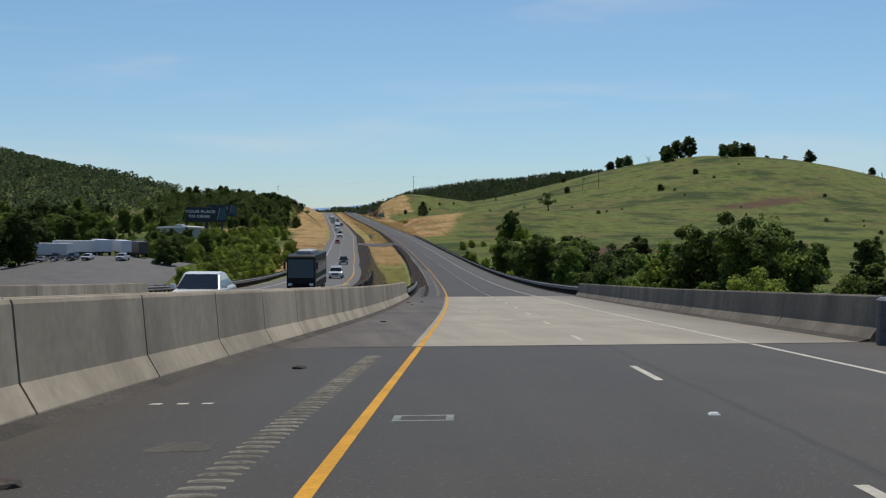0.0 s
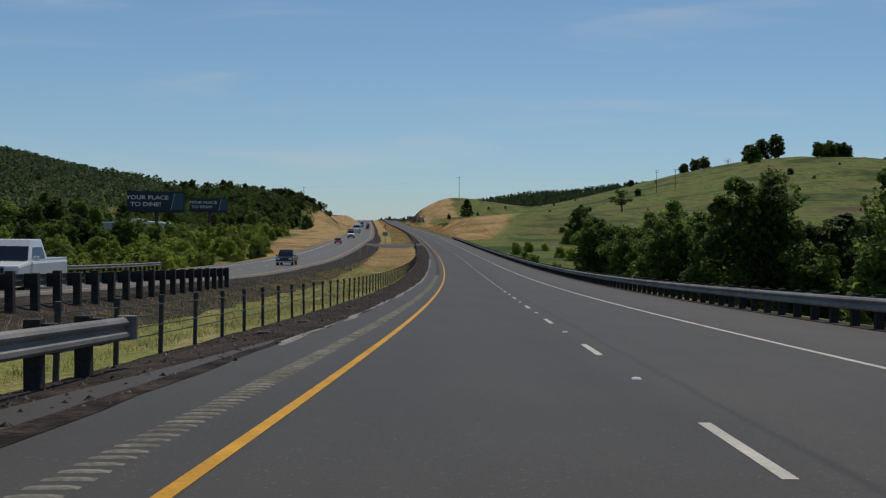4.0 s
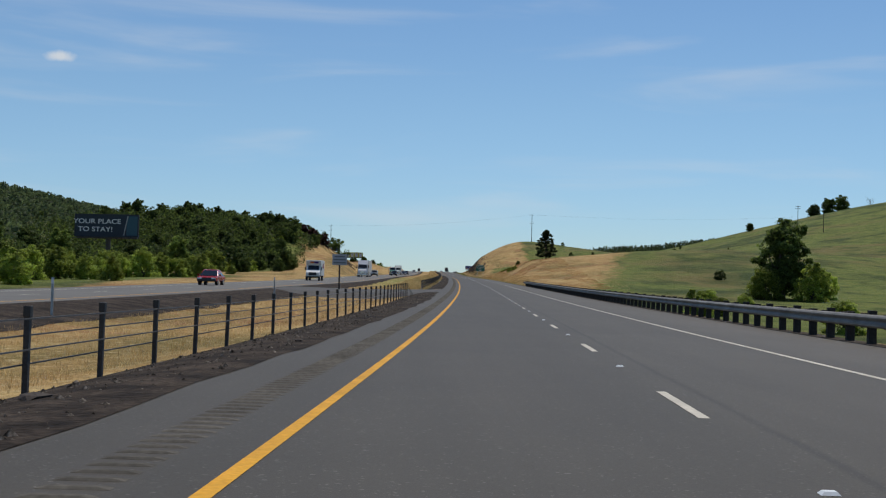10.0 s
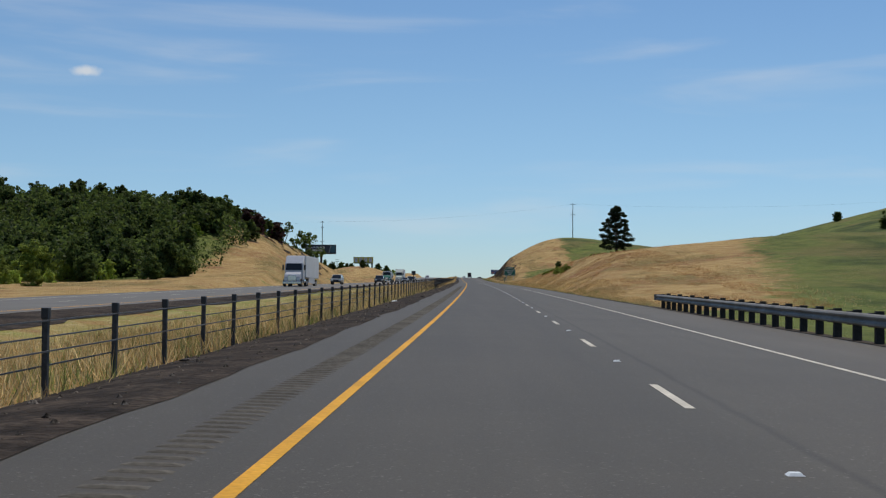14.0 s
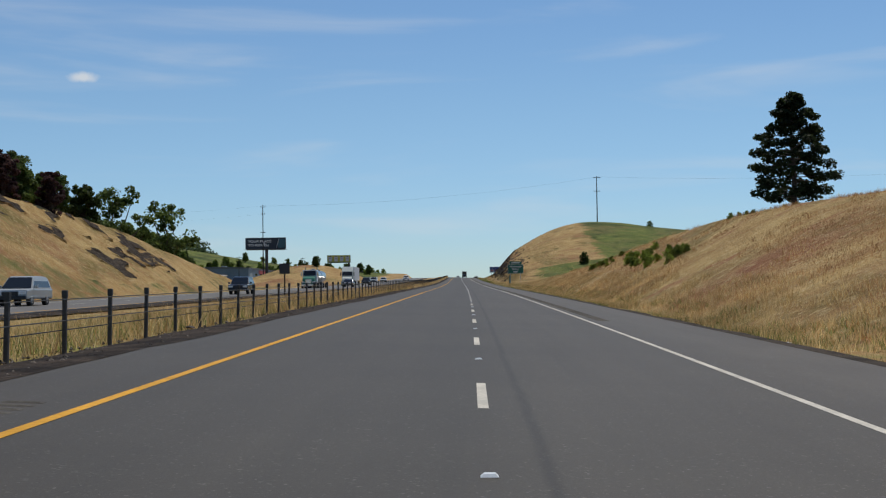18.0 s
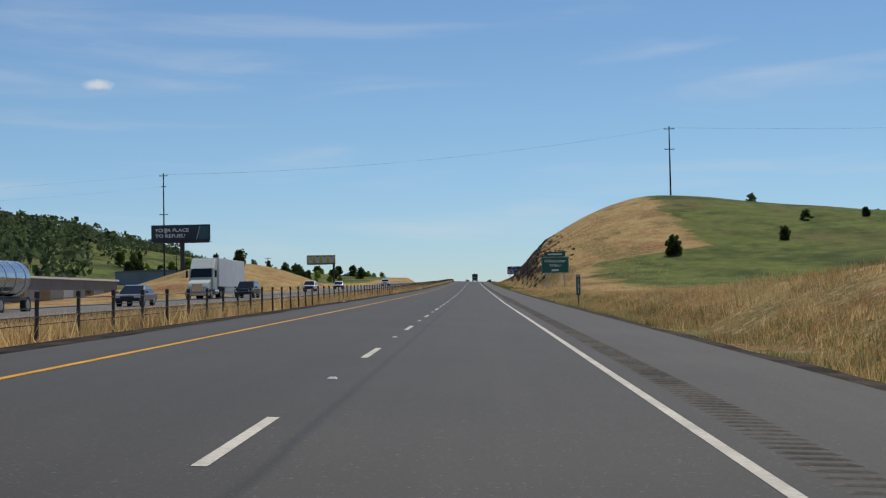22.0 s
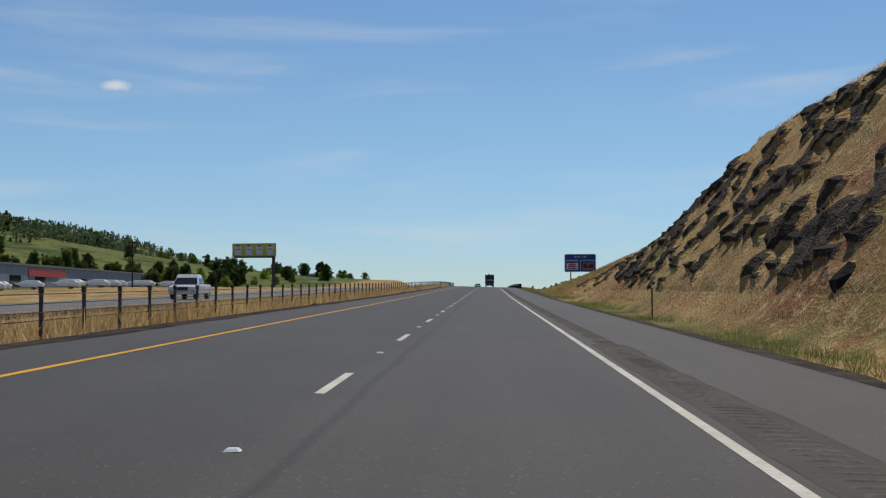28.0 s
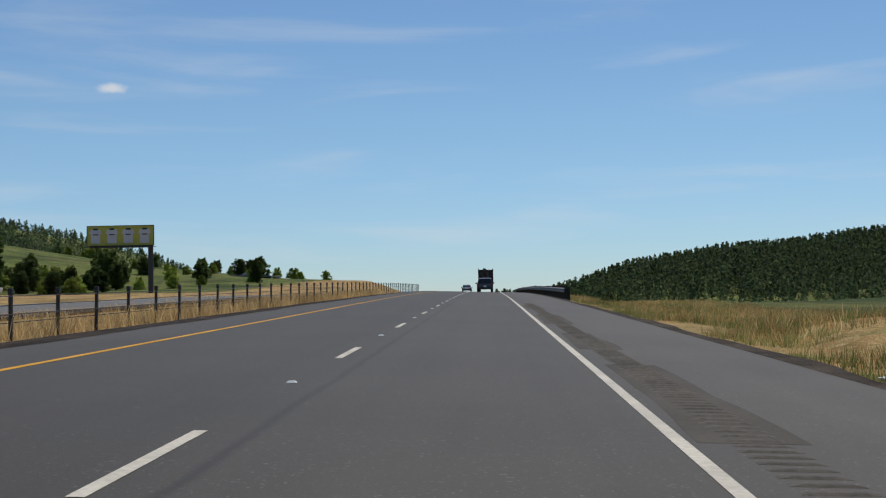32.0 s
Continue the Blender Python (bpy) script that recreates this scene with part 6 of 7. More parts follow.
def shed(label, x0, x1, y0, y1, zt, wall, roof, bays=8, face="x", cat="building", sign=None):
    g = min(float(land(np.array(a), np.array(b))) for a in (x0, x1) for b in (y0, y1))
    t = thing("warehouse", label, cat, m=pose((x0 + x1) / 2, (y0 + y1) / 2, g))
    w, d, h = x1 - x0, y1 - y0, zt - g
    part("wall", bx(-w / 2, w / 2, -d / 2, d / 2, -0.6, h - 0.5), wall, t)
    b = bmesh.new()
    vs = [b.verts.new(p) for p in ((-w / 2 - 0.4, -d / 2 - 0.4, h - 0.5), (w / 2 + 0.4, -d / 2 - 0.4, h - 0.5), (w / 2 + 0.4, -d / 2 - 0.4, h - 0.08), (0, -d / 2 - 0.4, h + 0.5), (-w / 2 - 0.4, -d / 2 - 0.4, h - 0.08))]
    f = b.faces.new(vs)
    r = bmesh.ops.extrude_face_region(b, geom=[f])
    bmesh.ops.translate(b, vec=(0, d + 0.8, 0), verts=[v for v in r["geom"] if isinstance(v, bmesh.types.BMVert)])
    bmesh.ops.recalc_face_normals(b, faces=b.faces)
    part("roof", b, roof, t)
    for k in range(bays):
        yy = -d / 2 + d * (k + 0.5) / bays
        part("door", bx(w / 2 - 0.02, w / 2 + 0.05, yy - d / bays * 0.22, yy + d / bays * 0.22, -0.2, min(3.6, h * 0.6), 0.01), M_GLASS_DK if k % 3 else M_SIGN_BACK, t)
    if sign:
        part("sign_band", bx(w / 2 + 0.02, w / 2 + 0.2, -d / 2 + 0.25 * d, -d / 2 + 0.45 * d, h * 0.55, h * 0.85, 0.02), sign, t, "red sign band")
    for k in range(4):
        yy = -d / 2 + d * (k + 0.5) / 4
        part("vent", bx(-1.2, 1.2, yy - 1.2, yy + 1.2, h, h + 1.1, 0.05), M_SIGN_BACK, t, "roof vent")
    return t


shed("long grey warehouse with a white roof edge", -78, -40, 968, 1102, -1.6, M_SHEET, M_ROOF_W, 9)
shed("long blue-grey dealer building with a red sign band", -92, -62, 1288, 1420, 4.8, M_SHEET_B, M_SHEET, 8, sign=paint("dealer_red", (0.45, 0.04, 0.03), 0.5))
shed("small dark timber shed behind the fence", -43, -27, 1610, 1630, 7.4, material("dark_boards", (0.045, 0.03, 0.025), 0.9), M_SHEET, 3)
shed("low grey building at the truck yard", -95, -76, 300, 330, -7.0, M_SHEET_B, M_ROOF_W, 4)
shed("white-roofed building below the billboard", -62, -44, 545, 560, -6.4, M_SIGN_BACK, M_ROOF_W, 3)


# ---- vehicles ----
M_TYRE = paint("tyre_rubber", (0.02, 0.02, 0.02), 0.85)
M_RIM = paint("wheel_alloy", (0.4, 0.4, 0.41), 0.35, 0.7)
M_LAMP = paint("lamp_lens", (0.75, 0.76, 0.74), 0.15)
M_TAIL = paint("tail_lens", (0.32, 0.012, 0.01), 0.2)
M_CHROME = paint("chrome", (0.55, 0.55, 0.56), 0.15, 0.9)


def wheel(t, x, y, r, w=0.24):
    b = bmesh.new()
    rod(b, (x - w / 2, y, r), (x + w / 2, y, r), r, r, 20)
    wh = part("wheel", b, M_TYRE, t, "black rubber tyre")
    b = bmesh.new()
    s = 1 if x > 0 else -1
    rod(b, (x + s * (w / 2 - 0.02), y, r), (x + s * (w / 2 + 0.015), y, r), r * 0.62, r * 0.55, 14)
    part("rim", b, M_RIM, wh)


def slab(outline, w, bevel=0.05, shrink=1.0):
    """A side outline (y, z) given the width w, edges rounded; the top may draw in."""
    b = bmesh.new()
    zs = [z for _, z in outline]
    lo, hi = min(zs), max(zs)
    rows = []
    for s in (-1, 1):
        rows.append([b.verts.new((s * w / 2 * (1 - (1 - shrink) * (z - lo) / (hi - lo)), y, z)) for y, z in outline])
    n = len(outline)
    b.faces.new(rows[0])
    b.faces.new(rows[1][::-1])
    for k in range(n):
        b.faces.new((rows[0][k], rows[1][k], rows[1][(k + 1) % n], rows[0][(k + 1) % n]))
    bmesh.ops.recalc_face_normals(b, faces=b.faces)
    if bevel:
        bmesh.ops.bevel(b, geom=list(b.edges), offset=bevel, segments=2, affect="EDGES", profile=0.6)
    return b


def car(label, colour, m, kind="suv", group="oncoming cars"):
    """A car with its nose to local +y."""
    dims = {"suv": (4.6, 1.88, 1.70), "sedan": (4.6, 1.82, 1.45), "pickup": (5.6, 1.95, 1.82)}
    L, W, H = dims[kind]
    t = thing("pickup_truck" if kind == "pickup" else "car", label, "pickup" if kind == "pickup" else "car", group, m)
    a, f = -L / 2, L / 2
    belt = H * 0.58
    hood = f - (1.15 if kind != "pickup" else 1.35)
    body = paint("car_" + "_".join(str(int(c * 255)) for c in colour), colour, 0.25)
    if kind == "pickup":
        low = [(a, 0.42), (f - 0.1, 0.36), (f, 0.62), (f - 0.06, belt - 0.12), (hood, belt), (a, belt - 0.02)]
        top = [(-0.55, belt - 0.02), (hood + 0.05, belt - 0.02), (hood - 0.65, H), (-0.35, H)]
    elif kind == "sedan":
        low = [(a, 0.4), (f - 0.1, 0.32), (f, 0.55), (f - 0.08, belt - 0.1), (hood, belt), (a + 0.5, belt + 0.03), (a, belt - 0.05)]
        top = [(a + 0.45, belt), (hood + 0.1, belt - 0.02), (hood - 0.75, H), (a + 1.3, H)]
    else:
        low = [(a, 0.42), (f - 0.1, 0.36), (f, 0.6), (f - 0.06, belt - 0.08), (hood, belt), (a, belt)]
        top = [(a + 0.05, belt - 0.02), (hood + 0.1, belt - 0.02), (hood - 0.65, H), (a + 0.35, H)]
    keys = top
    if kind != "pickup":
        (yt, _), (yr, _) = top[2:]
        top = top[:2] + [(yt + 0.06, H - 0.1), (yt - 0.32, H - 0.015), (yt - 0.8, H), (yr + 0.7, H - 0.01), (yr + 0.2, H - 0.06), (yr - 0.04, H - 0.16)]
    part("body", slab(low, W, 0.1), body, t)
    part("cabin", slab(top, W - 0.1, 0.04, 0.8), body, t)
    (yb, _), (yf, _), (yt, _), (yr, _) = keys
    wt = (W - 0.1) * 0.8
    for name, ya, za, y2, z2 in (("windshield", yf, belt + 0.03, yt, H - 0.07), ("rear_window", yb, belt + 0.08, yr, H - 0.12)):
        b = bmesh.new()
        s = 0.02 if name == "windshield" else -0.02
        vs = [b.verts.new(p) for p in ((-W / 2 + 0.1, ya - (0.02 if s > 0 else -0.02) + s * 2, za), (W / 2 - 0.1, ya + s, za), (wt / 2 - 0.05, y2 + s + 0.02 * (1 if s > 0 else -1), z2), (-wt / 2 + 0.05, y2 + s + 0.02 * (1 if s > 0 else -1), z2))]
        b.faces.new(vs)
        part(name, b, M_GLASS_DK, t, "dark tinted glass")
    for s in (-1, 1):
        b = bmesh.new()
        vs = [b.verts.new(p) for p in ((s * (W / 2 - 0.06), yb + 0.25, belt + 0.06), (s * (W / 2 - 0.06), yf - 0.3, belt + 0.06), (s * (wt / 2 + 0.03), yt - 0.1, H - 0.14), (s * (wt / 2 + 0.03), yr + 0.15, H - 0.14))]
        b.faces.new(vs)
        part("side_window", b, M_GLASS_DK, t, "dark tinted glass")
        part("headlight", bx(s * W * 0.36 - 0.2, s * W * 0.36 + 0.2, f - 0.12, f + 0.015, belt - 0.34, belt - 0.16, 0.02), M_LAMP, t, "clear headlight")
        part("tail_light", bx(s * W * 0.42 - 0.1, s * W * 0.42 + 0.1, a - 0.015, a + 0.1, belt - 0.3, belt - 0.02, 0.02), M_TAIL, t, "red tail light")
        part("mirror", bx(s * (W / 2 + 0.1) - 0.1, s * (W / 2 + 0.1) + 0.1, yf - 0.35, yf - 0.2, belt + 0.02, belt + 0.18, 0.03), body, t)
        for yy in (f - 0.95, a + 1.0):
            wheel(t, s * (W / 2 - 0.13), yy, 0.35 if kind != "pickup" else 0.39)
    part("grille", bx(-W * 0.24, W * 0.24, f - 0.05, f + 0.02, belt - 0.42, belt - 0.18, 0.02), M_BLACK, t)
    part("front_bumper", bx(-W / 2 + 0.05, W / 2 - 0.05, f - 0.1, f + 0.06, 0.34, 0.56, 0.04), M_BLACK if kind != "pickup" else M_CHROME, t)
    part("rear_bumper", bx(-W / 2 + 0.05, W / 2 - 0.05, a - 0.06, a + 0.1, 0.38, 0.6, 0.04), M_BLACK, t)
    part("plate", bx(-0.16, 0.16, a - 0.075, a - 0.055, 0.62, 0.76), M_SIGN_WHITE, t, "plain pale plate")
    if kind == "pickup":
        for s in (-1, 1):
            part("bed_rail", bx(s * (W / 2 - 0.1) - 0.06, s * (W / 2 - 0.1) + 0.06, a + 0.05, -0.6, belt - 0.05, belt + 0.06, 0.02), body, t)
        part("tailgate", bx(-W / 2 + 0.08, W / 2 - 0.08, a - 0.02, a + 0.06, 0.62, belt + 0.05, 0.02), body, t)
    return t


def semi(label, m, cab_col, box_col, group="oncoming trucks", length=15.5):
    t = thing("semi_truck", label, "truck", group, m)
    cm = paint("cab_paint", cab_col, 0.3)
    part("cab", slab([(-1.6, 0.9), (0.5, 0.9), (0.5, 2.1), (0.1, 3.0), (-0.9, 3.95), (-1.6, 3.95)], 2.35, 0.1), cm, t)
    part("hood", slab([(0.4, 0.55), (2.1, 0.55), (2.2, 1.2), (1.9, 1.6), (0.4, 1.95)], 2.0, 0.12), cm, t)
    part("grille", bx(-0.55, 0.55, 2.1, 2.26, 0.7, 1.45, 0.05), M_CHROME, t)
    part("bumper", bx(-1.2, 1.2, 2.0, 2.3, 0.32, 0.68, 0.06), M_CHROME, t)
    b = bmesh.new()
    b.faces.new([b.verts.new(p) for p in ((-1.05, 0.53, 2.12), (1.05, 0.53, 2.12), (0.98, 0.16, 2.98), (-0.98, 0.16, 2.98))])
    part("windshield", b, M_GLASS_DK, t, "dark glass")
    part("trailer", bx(-1.28, 1.28, -length - 0.5, -1.9, 1.2, 4.05, 0.05), paint("trailer_skin", box_col, 0.4), t, "white box trailer")
    part("chassis", bx(-0.5, 0.5, -length, 1.8, 0.7, 1.1, 0.03), M_BLACK, t)
    for s in (-1, 1):
        part("headlight", bx(s * 0.82 - 0.2, s * 0.82 + 0.2, 2.02, 2.18, 0.8, 1.08, 0.03), M_LAMP, t)
        part("mirror", bx(s * 1.4 - 0.1, s * 1.4 + 0.1, 0.3, 0.45, 2.1, 2.8, 0.03), M_BLACK, t)
        part("fuel_tank", rod(bmesh.new(), (s * 0.95, -1.9, 0.75), (s * 0.95, -0.1, 0.75), 0.32, 0.32, 14), M_CHROME, t)
        part("skirt", bx(s * 1.24 - 0.02, s * 1.24 + 0.02, -length + 4, -5, 0.45, 1.2), paint("skirt_grey", (0.5, 0.5, 0.5), 0.5), t)
        for yy in (1.35, -3.2, -4.4, -length + 1.5, -length + 2.7):
            wheel(t, s * 1.05, yy, 0.5, 0.3)
    return t


def tanker(label, m):
    """A cab with two polished tanks in line, nose to local +y."""
    t = thing("tank_truck", label, "truck", "oncoming trucks", m)
    white, green = paint("tanker_white", (0.7, 0.71, 0.69), 0.35), paint("tanker_green", (0.02, 0.16, 0.1), 0.35)
    part("cab", slab([(-1.5, 0.9), (0.6, 0.9), (0.6, 2.0), (0.2, 2.95), (-1.5, 2.95)], 2.3, 0.1), white, t)
    part("hood", slab([(0.5, 0.6), (2.2, 0.6), (2.3, 1.2), (2.0, 1.65), (0.5, 1.95)], 1.95, 0.12), green, t, "green hood")
    part("grille", bx(-0.5, 0.5, 2.2, 2.36, 0.75, 1.45, 0.05), M_CHROME, t)
    part("bumper", bx(-1.15, 1.15, 2.1, 2.4, 0.35, 0.7, 0.06), M_CHROME, t)
    b = bmesh.new()
    b.faces.new([b.verts.new(p) for p in ((-1.02, 0.63, 2.05), (1.02, 0.63, 2.05), (0.95, 0.27, 2.86), (-0.95, 0.27, 2.86))])
    part("windshield", b, M_GLASS_DK, t, "dark glass")
    part("chassis", bx(-0.45, 0.45, -15.2, 1.9, 0.7, 1.0, 0.03), M_BLACK, t)
    for y0, y1 in ((-8.0, -2.0), (-15.4, -9.2)):
        b = bmesh.new()
        for a0, a1, r0, r1 in ((y0 - 0.25, y0, 0.7, 1.02), (y0, y1, 1.02, 1.02), (y1, y1 + 0.25, 1.02, 0.7)):
            rod(b, (0, a0, 2.05), (0, a1, 2.05), r0, r1, 24)
        tank = part("tank", b, M_CHROME, t, "polished steel tank")
        for k in range(4):
            yy = y0 + (y1 - y0) * (k + 0.5) / 4
            part("band", rod(bmesh.new(), (0, yy - 0.05, 2.05), (0, yy + 0.05, 2.05), 1.04, 1.04, 24), M_STEEL, tank)
        part("hatch", rod(bmesh.new(), (0, (y0 + y1) / 2, 3.0), (0, (y0 + y1) / 2, 3.25), 0.3, 0.28, 14), M_STEEL, tank, "round hatch")
    for q in (-1, 1):
        part("headlight", bx(q * 0.8 - 0.18, q * 0.8 + 0.18, 2.1, 2.28, 0.85, 1.12, 0.03), M_LAMP, t)
        part("mirror", bx(q * 1.35 - 0.1, q * 1.35 + 0.1, 0.35, 0.5, 1.95, 2.6, 0.03), M_CHROME, t)
        part("exhaust_stack", rod(bmesh.new(), (q * 0.95, -1.75, 0.9), (q * 0.95, -1.75, 3.4), 0.09, 0.09, 10), M_CHROME, t)
        for yy in (1.4, -2.6, -3.8, -7.2, -10.2, -14.4):
            wheel(t, q * 1.05, yy, 0.5, 0.3)
    return t


def step_van(label, m):
    t = thing("delivery_van", label, "van", "oncoming trucks", m)
    w = paint("van_white", (0.72, 0.72, 0.7), 0.4)
    part("box", slab([(-3.4, 0.75), (1.3, 0.75), (1.3, 2.3), (1.75, 3.0), (1.7, 3.1), (-3.4, 3.1)], 2.3, 0.06), w, t)
    part("cab", slab([(1.2, 0.6), (2.9, 0.55), (3.0, 1.2), (2.6, 1.5), (1.9, 1.65), (1.35, 2.35), (1.2, 2.35)], 2.05, 0.08), w, t)
    b = bmesh.new()
    b.faces.new([b.verts.new(p) for p in ((-0.85, 1.98, 1.66), (0.85, 1.98, 1.66), (0.8, 1.46, 2.3), (-0.8, 1.46, 2.3))])
    part("windshield", b, M_GLASS_DK, t, "dark glass")
    part("grille", bx(-0.6, 0.6, 2.9, 3.04, 0.8, 1.25, 0.04), M_BLACK, t)
    part("bumper", bx(-1.0, 1.0, 2.85, 3.1, 0.42, 0.66, 0.05), M_BLACK, t)
    part("logo_bar", bx(-0.75, -0.1, 1.66, 1.78, 2.62, 2.9), paint("logo_violet", (0.07, 0.02, 0.13), 0.5), t)
    part("logo_bar", bx(-0.05, 0.5, 1.66, 1.78, 2.62, 2.9), paint("logo_orange_b", (0.6, 0.14, 0.02), 0.5), t)
    for s in (-1, 1):
        part("headlight", bx(s * 0.82 - 0.15, s * 0.82 + 0.15, 2.86, 3.02, 0.85, 1.15, 0.03), M_LAMP, t)
        part("mirror", bx(s * 1.25 - 0.08, s * 1.25 + 0.08, 1.6, 1.75, 1.6, 2.1, 0.03), M_BLACK, t)
        part("side_logo", bx(s * 1.155 - 0.01, s * 1.155 + 0.01, -2.4, -0.9, 1.9, 2.6), paint("logo_side", (0.25, 0.06, 0.12), 0.5), t)
        for yy in (2.1, -2.1):
            wheel(t, s * 0.95, yy, 0.42, 0.28)
    return t


def coach(label, m):
    t = thing("motor_coach", label, "coach", "oncoming trucks", m)
    part("body", slab([(-6.0, 0.45), (5.8, 0.4), (6.0, 0.9), (5.85, 3.3), (5.6, 3.5), (-6.0, 3.5)], 2.55, 0.1), material("coach_black", (0.012, 0.011, 0.011), 0.45, spread=0.05, bump=0, spec=0.15), t)
    part("roof_pod", bx(-0.7, 0.7, -3, 3.5, 3.5, 3.8, 0.08), paint("pod_grey", (0.35, 0.35, 0.35), 0.5), t)
    part("windshield", slab([(5.9, 1.45), (6.03, 1.45), (5.9, 3.1), (5.78, 3.1)], 2.3, 0.0), M_GLASS_DK, t, "large dark windscreen")
    part("stripe", bx(-1.29, 1.29, -5.8, 5.2, 1.05, 1.3, 0.02), paint("stripe_silver", (0.4, 0.39, 0.36), 0.3), t)
    for s in (-1, 1):
        part("headlight", bx(s * 0.95 - 0.18, s * 0.95 + 0.18, 5.9, 6.06, 0.75, 0.98, 0.03), M_LAMP, t)
        part("mirror", bx(s * 1.45 - 0.1, s * 1.45 + 0.1, 5.9, 6.1, 2.2, 2.9, 0.04), M_BLACK, t)
        part("side_window", bx(s * 1.28 - 0.01, s * 1.28 + 0.01, -5, 5, 1.8, 2.9, 0.0), M_GLASS_DK, t)
        for yy in (3.9, -3.4, -4.6):
            wheel(t, s * 1.08, yy, 0.5, 0.3)
    return t


def meet(y, lane):
    """A pose on the opposite carriageway, facing the camera."""
    return spot(float(opp(y)) + lane, y, 0.0, 180)


IN, OUT = 1.85, -1.85
car("white sedan coming along the opposite carriageway", (0.72, 0.72, 0.7), meet(52, IN), "sedan")
coach("black motor coach with a silver stripe", meet(122, IN))
car("white pickup truck with a chrome bumper", (0.7, 0.7, 0.68), meet(190, IN), "pickup")
car("dark pickup truck with a grey hood", (0.03, 0.034, 0.036), meet(294, IN), "pickup")
car("bright red sedan on the opposite carriageway", (0.4, 0.012, 0.015), meet(478, OUT), "sedan")
step_van("white delivery step van with a plain coloured logo", meet(556, OUT))
semi("white semi truck with a box trailer", meet(668, OUT), (0.5, 0.5, 0.52), (0.66, 0.66, 0.66))
car("silver sport utility car", (0.4, 0.41, 0.4), meet(722, OUT), "suv")
car("dark blue sport utility car", (0.03, 0.04, 0.06), meet(772, IN), "suv")
tanker("tank truck with a green hood and two polished tanks", meet(856, OUT))
car("dark grey sedan on the opposite carriageway", (0.2, 0.2, 0.21), meet(884, IN), "sedan")
semi("white semi truck with a long white trailer", meet(922, OUT), (0.55, 0.57, 0.5), (0.7, 0.71, 0.72))
car("black sport utility car beside the truck", (0.02, 0.022, 0.028), meet(926, IN), "suv")
car("white sport utility car on the opposite carriageway", (0.68, 0.68, 0.67), meet(1002, OUT), "suv")
car("white sedan on the opposite carriageway", (0.68, 0.68, 0.67), meet(1044, OUT), "sedan")
car("white service pickup with side boxes", (0.7, 0.7, 0.7), meet(1118, IN), "pickup")
car("grey sport utility car ahead in the outer lane", (0.07, 0.075, 0.085), spot(1.83, 1328), "suv", "cars ahead")
car("pale sedan ahead in the inner lane", (0.4, 0.42, 0.42), spot(-1.83, 1420), "sedan", "cars ahead")

# the log truck ahead
lt = thing("log_truck", "dark log truck loaded with empty bunks and logs", "truck", m=spot(1.83, 1396))
part("deck", bx(-1.2, 1.2, -6, 4, 1.0, 1.3, 0.03), M_BLACK, lt)
part("cab", slab([(4.2, 0.9), (7.0, 0.9), (7.0, 1.9), (6.0, 3.1), (4.2, 3.1)], 2.3, 0.08), paint("cab_red", (0.1, 0.015, 0.012), 0.4), lt)
part("trailer_back", bx(-1.22, 1.22, -6.2, -5.4, 1.2, 3.7, 0.05), material("rusty_steel", (0.06, 0.03, 0.025), 0.8), lt)
for k, (x, z) in enumerate(((-0.7, 1.7), (0.0, 1.75), (0.7, 1.7), (-0.35, 2.35), (0.4, 2.4), (-0.6, 3.0), (0.25, 3.05), (-0.2, 3.6))):
    b = bmesh.new()
    rod(b, (x, -6.9, z), (x, 3.4, z), 0.34, 0.28, 12)
    part("log", b, M_BARK, lt)
for s in (-1, 1):
    for yy in (-5.2, -4.0, 2.0, 3.2, 6.0):
        wheel(lt, s * 1.05, yy, 0.5, 0.3)
    part("stake", bx(s * 1.2 - 0.06, s * 1.2 + 0.06, -5.9, -5.7, 1.2, 3.9), M_BLACK, lt)
    part("tail_light", bx(s * 1.0 - 0.12, s * 1.0 + 0.12, -6.26, -6.2, 1.3, 1.5), M_TAIL, lt)


# ---- truck yard in the valley ----
ya, yb_ = np.meshgrid(np.linspace(-90, -30, 31), np.linspace(262, 352, 46))
tagged(mesh_ob("yard_pavement", np.stack([ya, yb_, land(ya, yb_) + 0.12], -1).reshape(-1, 3), grid_faces(31, 46).tolist(), M_ASPHALT_B, True), "grey paved truck yard in the valley", "pavement", kind="structure")
def trailer(label, x, y, col, turn):
    g = float(land(np.array(x), np.array(y))) + 0.12
    t = thing("box_trailer", label, "trailer", "yard trailers", pose(x, y, g, 0, 0, turn))
    part("box", bx(-1.3, 1.3, -6.5, 6.5, 1.1, 4.0, 0.05), paint("yard_box", col, 0.5), t)
    part("chassis", bx(-0.5, 0.5, -6.3, 6.3, 0.7, 1.08, 0.03), M_BLACK, t)
    for s in (-1, 1):
        for yy in (-5.2, -4.0):
            wheel(t, s * 1.05, yy, 0.5, 0.3)
        part("landing_leg", bx(s * 0.6 - 0.06, s * 0.6 + 0.06, 3.6, 3.75, -0.1, 1.1), M_BLACK, t)
    return t


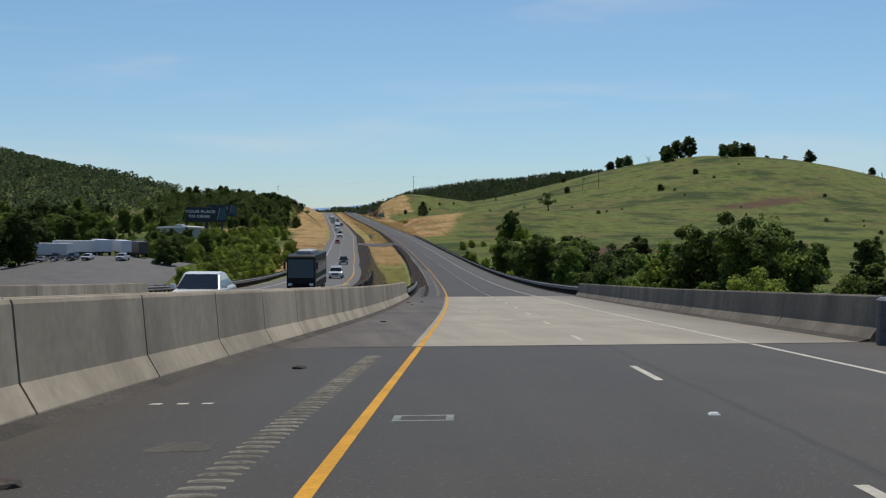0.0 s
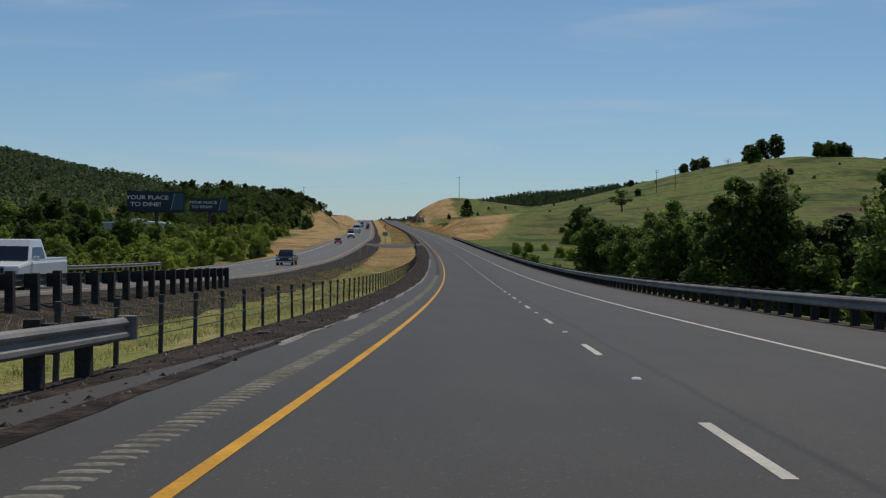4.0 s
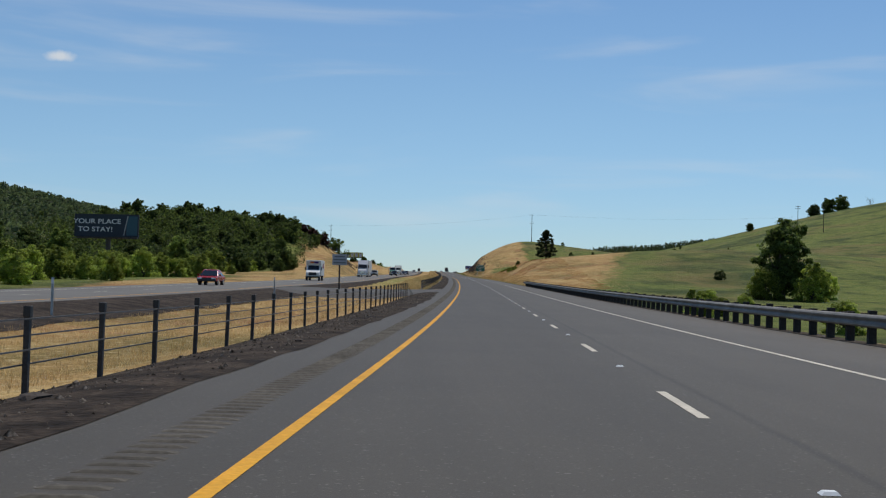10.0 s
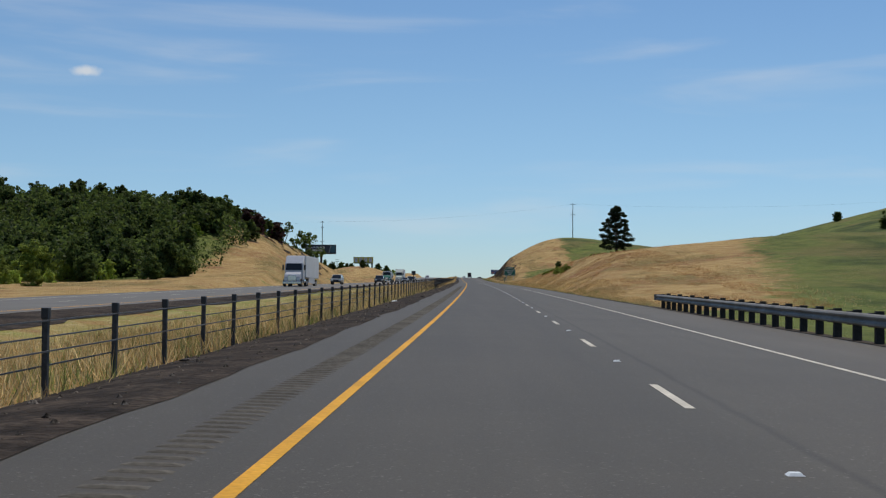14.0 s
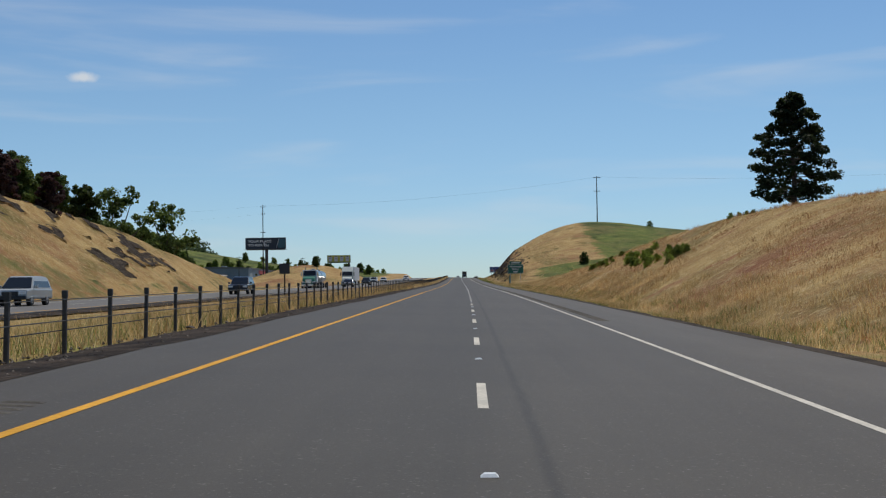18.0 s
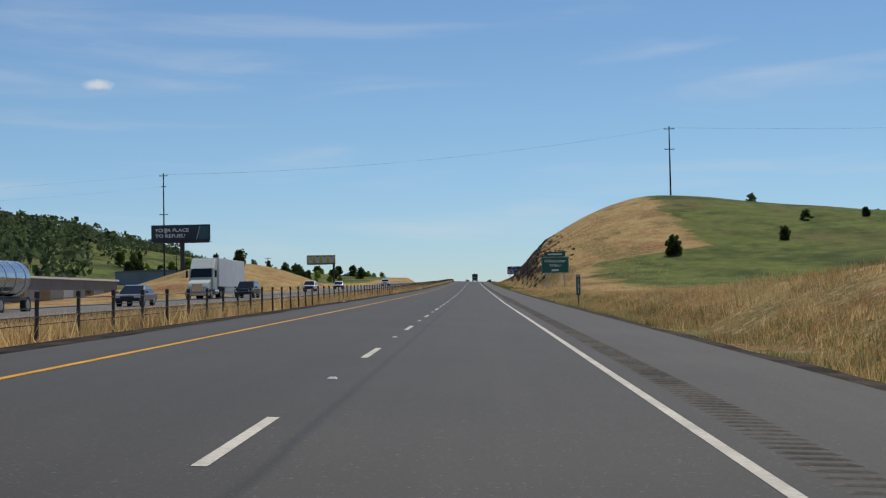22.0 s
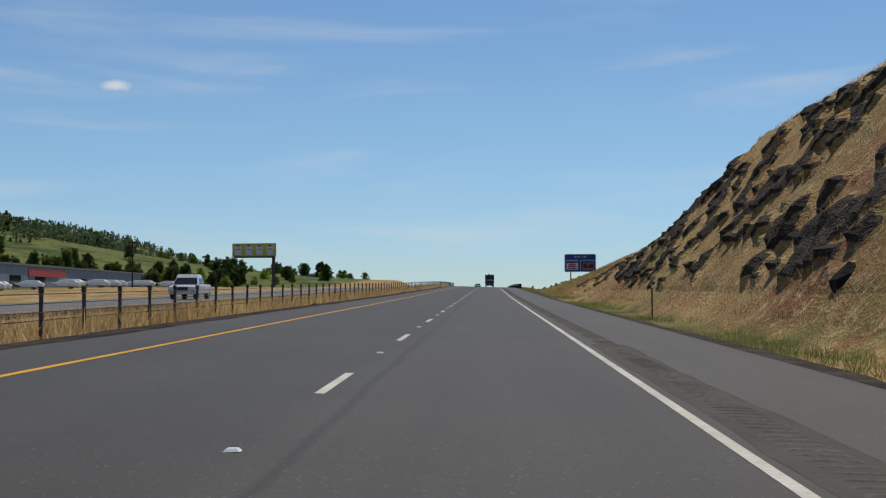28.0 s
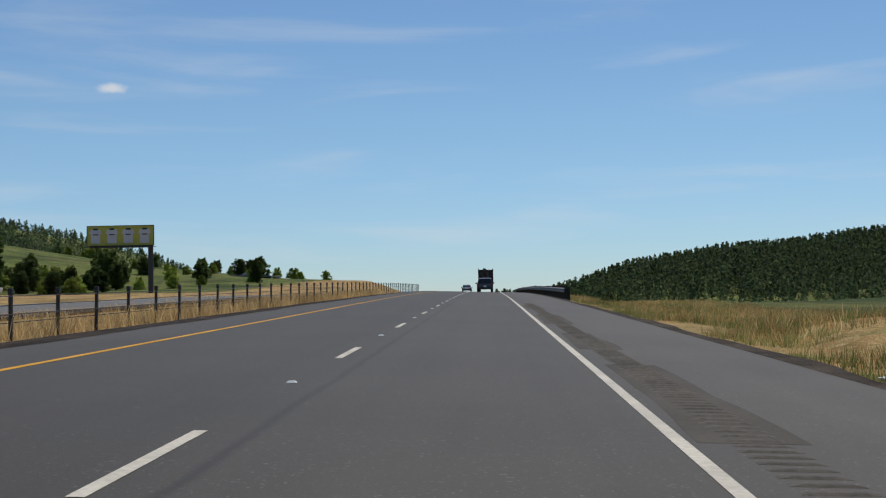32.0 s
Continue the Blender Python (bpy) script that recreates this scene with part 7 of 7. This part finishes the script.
for x, y, col, tn in ((-64, 330, (0.72, 0.72, 0.68), 62), (-58, 338, (0.7, 0.7, 0.68), 78), (-52, 336, (0.62, 0.64, 0.68), 20), (-47.5, 338, (0.66, 0.67, 0.68), 20), (-43.5, 340, (0.08, 0.07, 0.06), 20)):
    trailer("parked box trailer in the valley yard", x, y, col, tn)
for x, y, col, kd in ((-55, 312, (0.03, 0.03, 0.03), "suv"), (-51.5, 312, (0.6, 0.6, 0.6), "sedan"), (-59, 314, (0.05, 0.05, 0.06), "pickup"), (-44, 316, (0.6, 0.6, 0.6), "pickup"), (-63, 316, (0.3, 0.3, 0.3), "sedan")):
    g = float(land(np.array(x), np.array(y))) + 0.12
    car("parked car in the valley yard", col, pose(x, y, g, 0, 0, 170), kd, "yard cars")

# boats and campers outside the dealer building
rb = np.random.default_rng(3)
M_BOAT = paint("boat_white", (0.72, 0.72, 0.7), 0.35)
for k in range(16):
    x, y = -57 + 9 * rb.random(), 1252 + 11 * k + 3 * rb.random()
    g = float(land(np.array(x), np.array(y)))
    t = thing("trailer_boat", "white covered boat on a road trailer", "boat", "dealer boats", pose(x, y, g, 0, 0, 80 + 20 * rb.random()))
    part("hull", slab([(-2.8, 1.0), (-2.6, 0.6), (1.6, 0.6), (3.4, 1.5), (-2.8, 1.45)], 2.2, 0.12), M_BOAT, t)
    part("cover", slab([(-2.4, 1.45), (2.6, 1.45), (0.8, 2.1), (-1.6, 2.0)], 1.9, 0.1, 0.6), paint("boat_cover", (0.6, 0.62, 0.62), 0.7), t)
    part("trailer_frame", bx(-0.7, 0.7, -2.8, 3.6, 0.4, 0.55, 0.02), M_STEEL, t)
    for s in (-1, 1):
        wheel(t, s * 0.95, -0.6, 0.32, 0.2)

# litter and stones along the shoulders
rl = np.random.default_rng(11)
M_LITTER = paint("litter_white", (0.7, 0.7, 0.66), 0.7)
M_DEBRIS = material("dry_debris", (0.06, 0.045, 0.035), 0.95, spread=0.4, scale=3, fine=20)
for k in range(70):
    y = 8 + 470 * rl.random() if k % 3 else 500 + 700 * rl.random()
    u = (-6.1 + 0.9 * rl.random() if y < 104 else -7.2 + 1.6 * rl.random()) if k % 4 else 7.6 + 0.7 * rl.random()
    b = bmesh.new()
    bmesh.ops.create_icosphere(b, subdivisions=1, radius=0.06 + 0.07 * rl.random())
    for v in b.verts:
        v.co = Vector((v.co.x * (1 + 0.8 * rl.random()), v.co.y * (1 + 1.2 * rl.random()), max(-0.02, v.co.z * 0.5)))
    pale = k % 6 == 0
    z = near_z(u, y) if y < 104 else (barrier_z(u, y) + 0.02 if u < 0 else level(u, y))
    tagged(part("litter" if pale else "stone", b, M_LITTER if pale else M_DEBRIS), "scrap of white litter on the shoulder" if pale else "dark stone lying on the shoulder", "litter" if pale else "stone", "shoulder debris").matrix_basis = pose(float(xc(y)) + u, y, z + 0.015, 0, 0, 360 * rl.random())
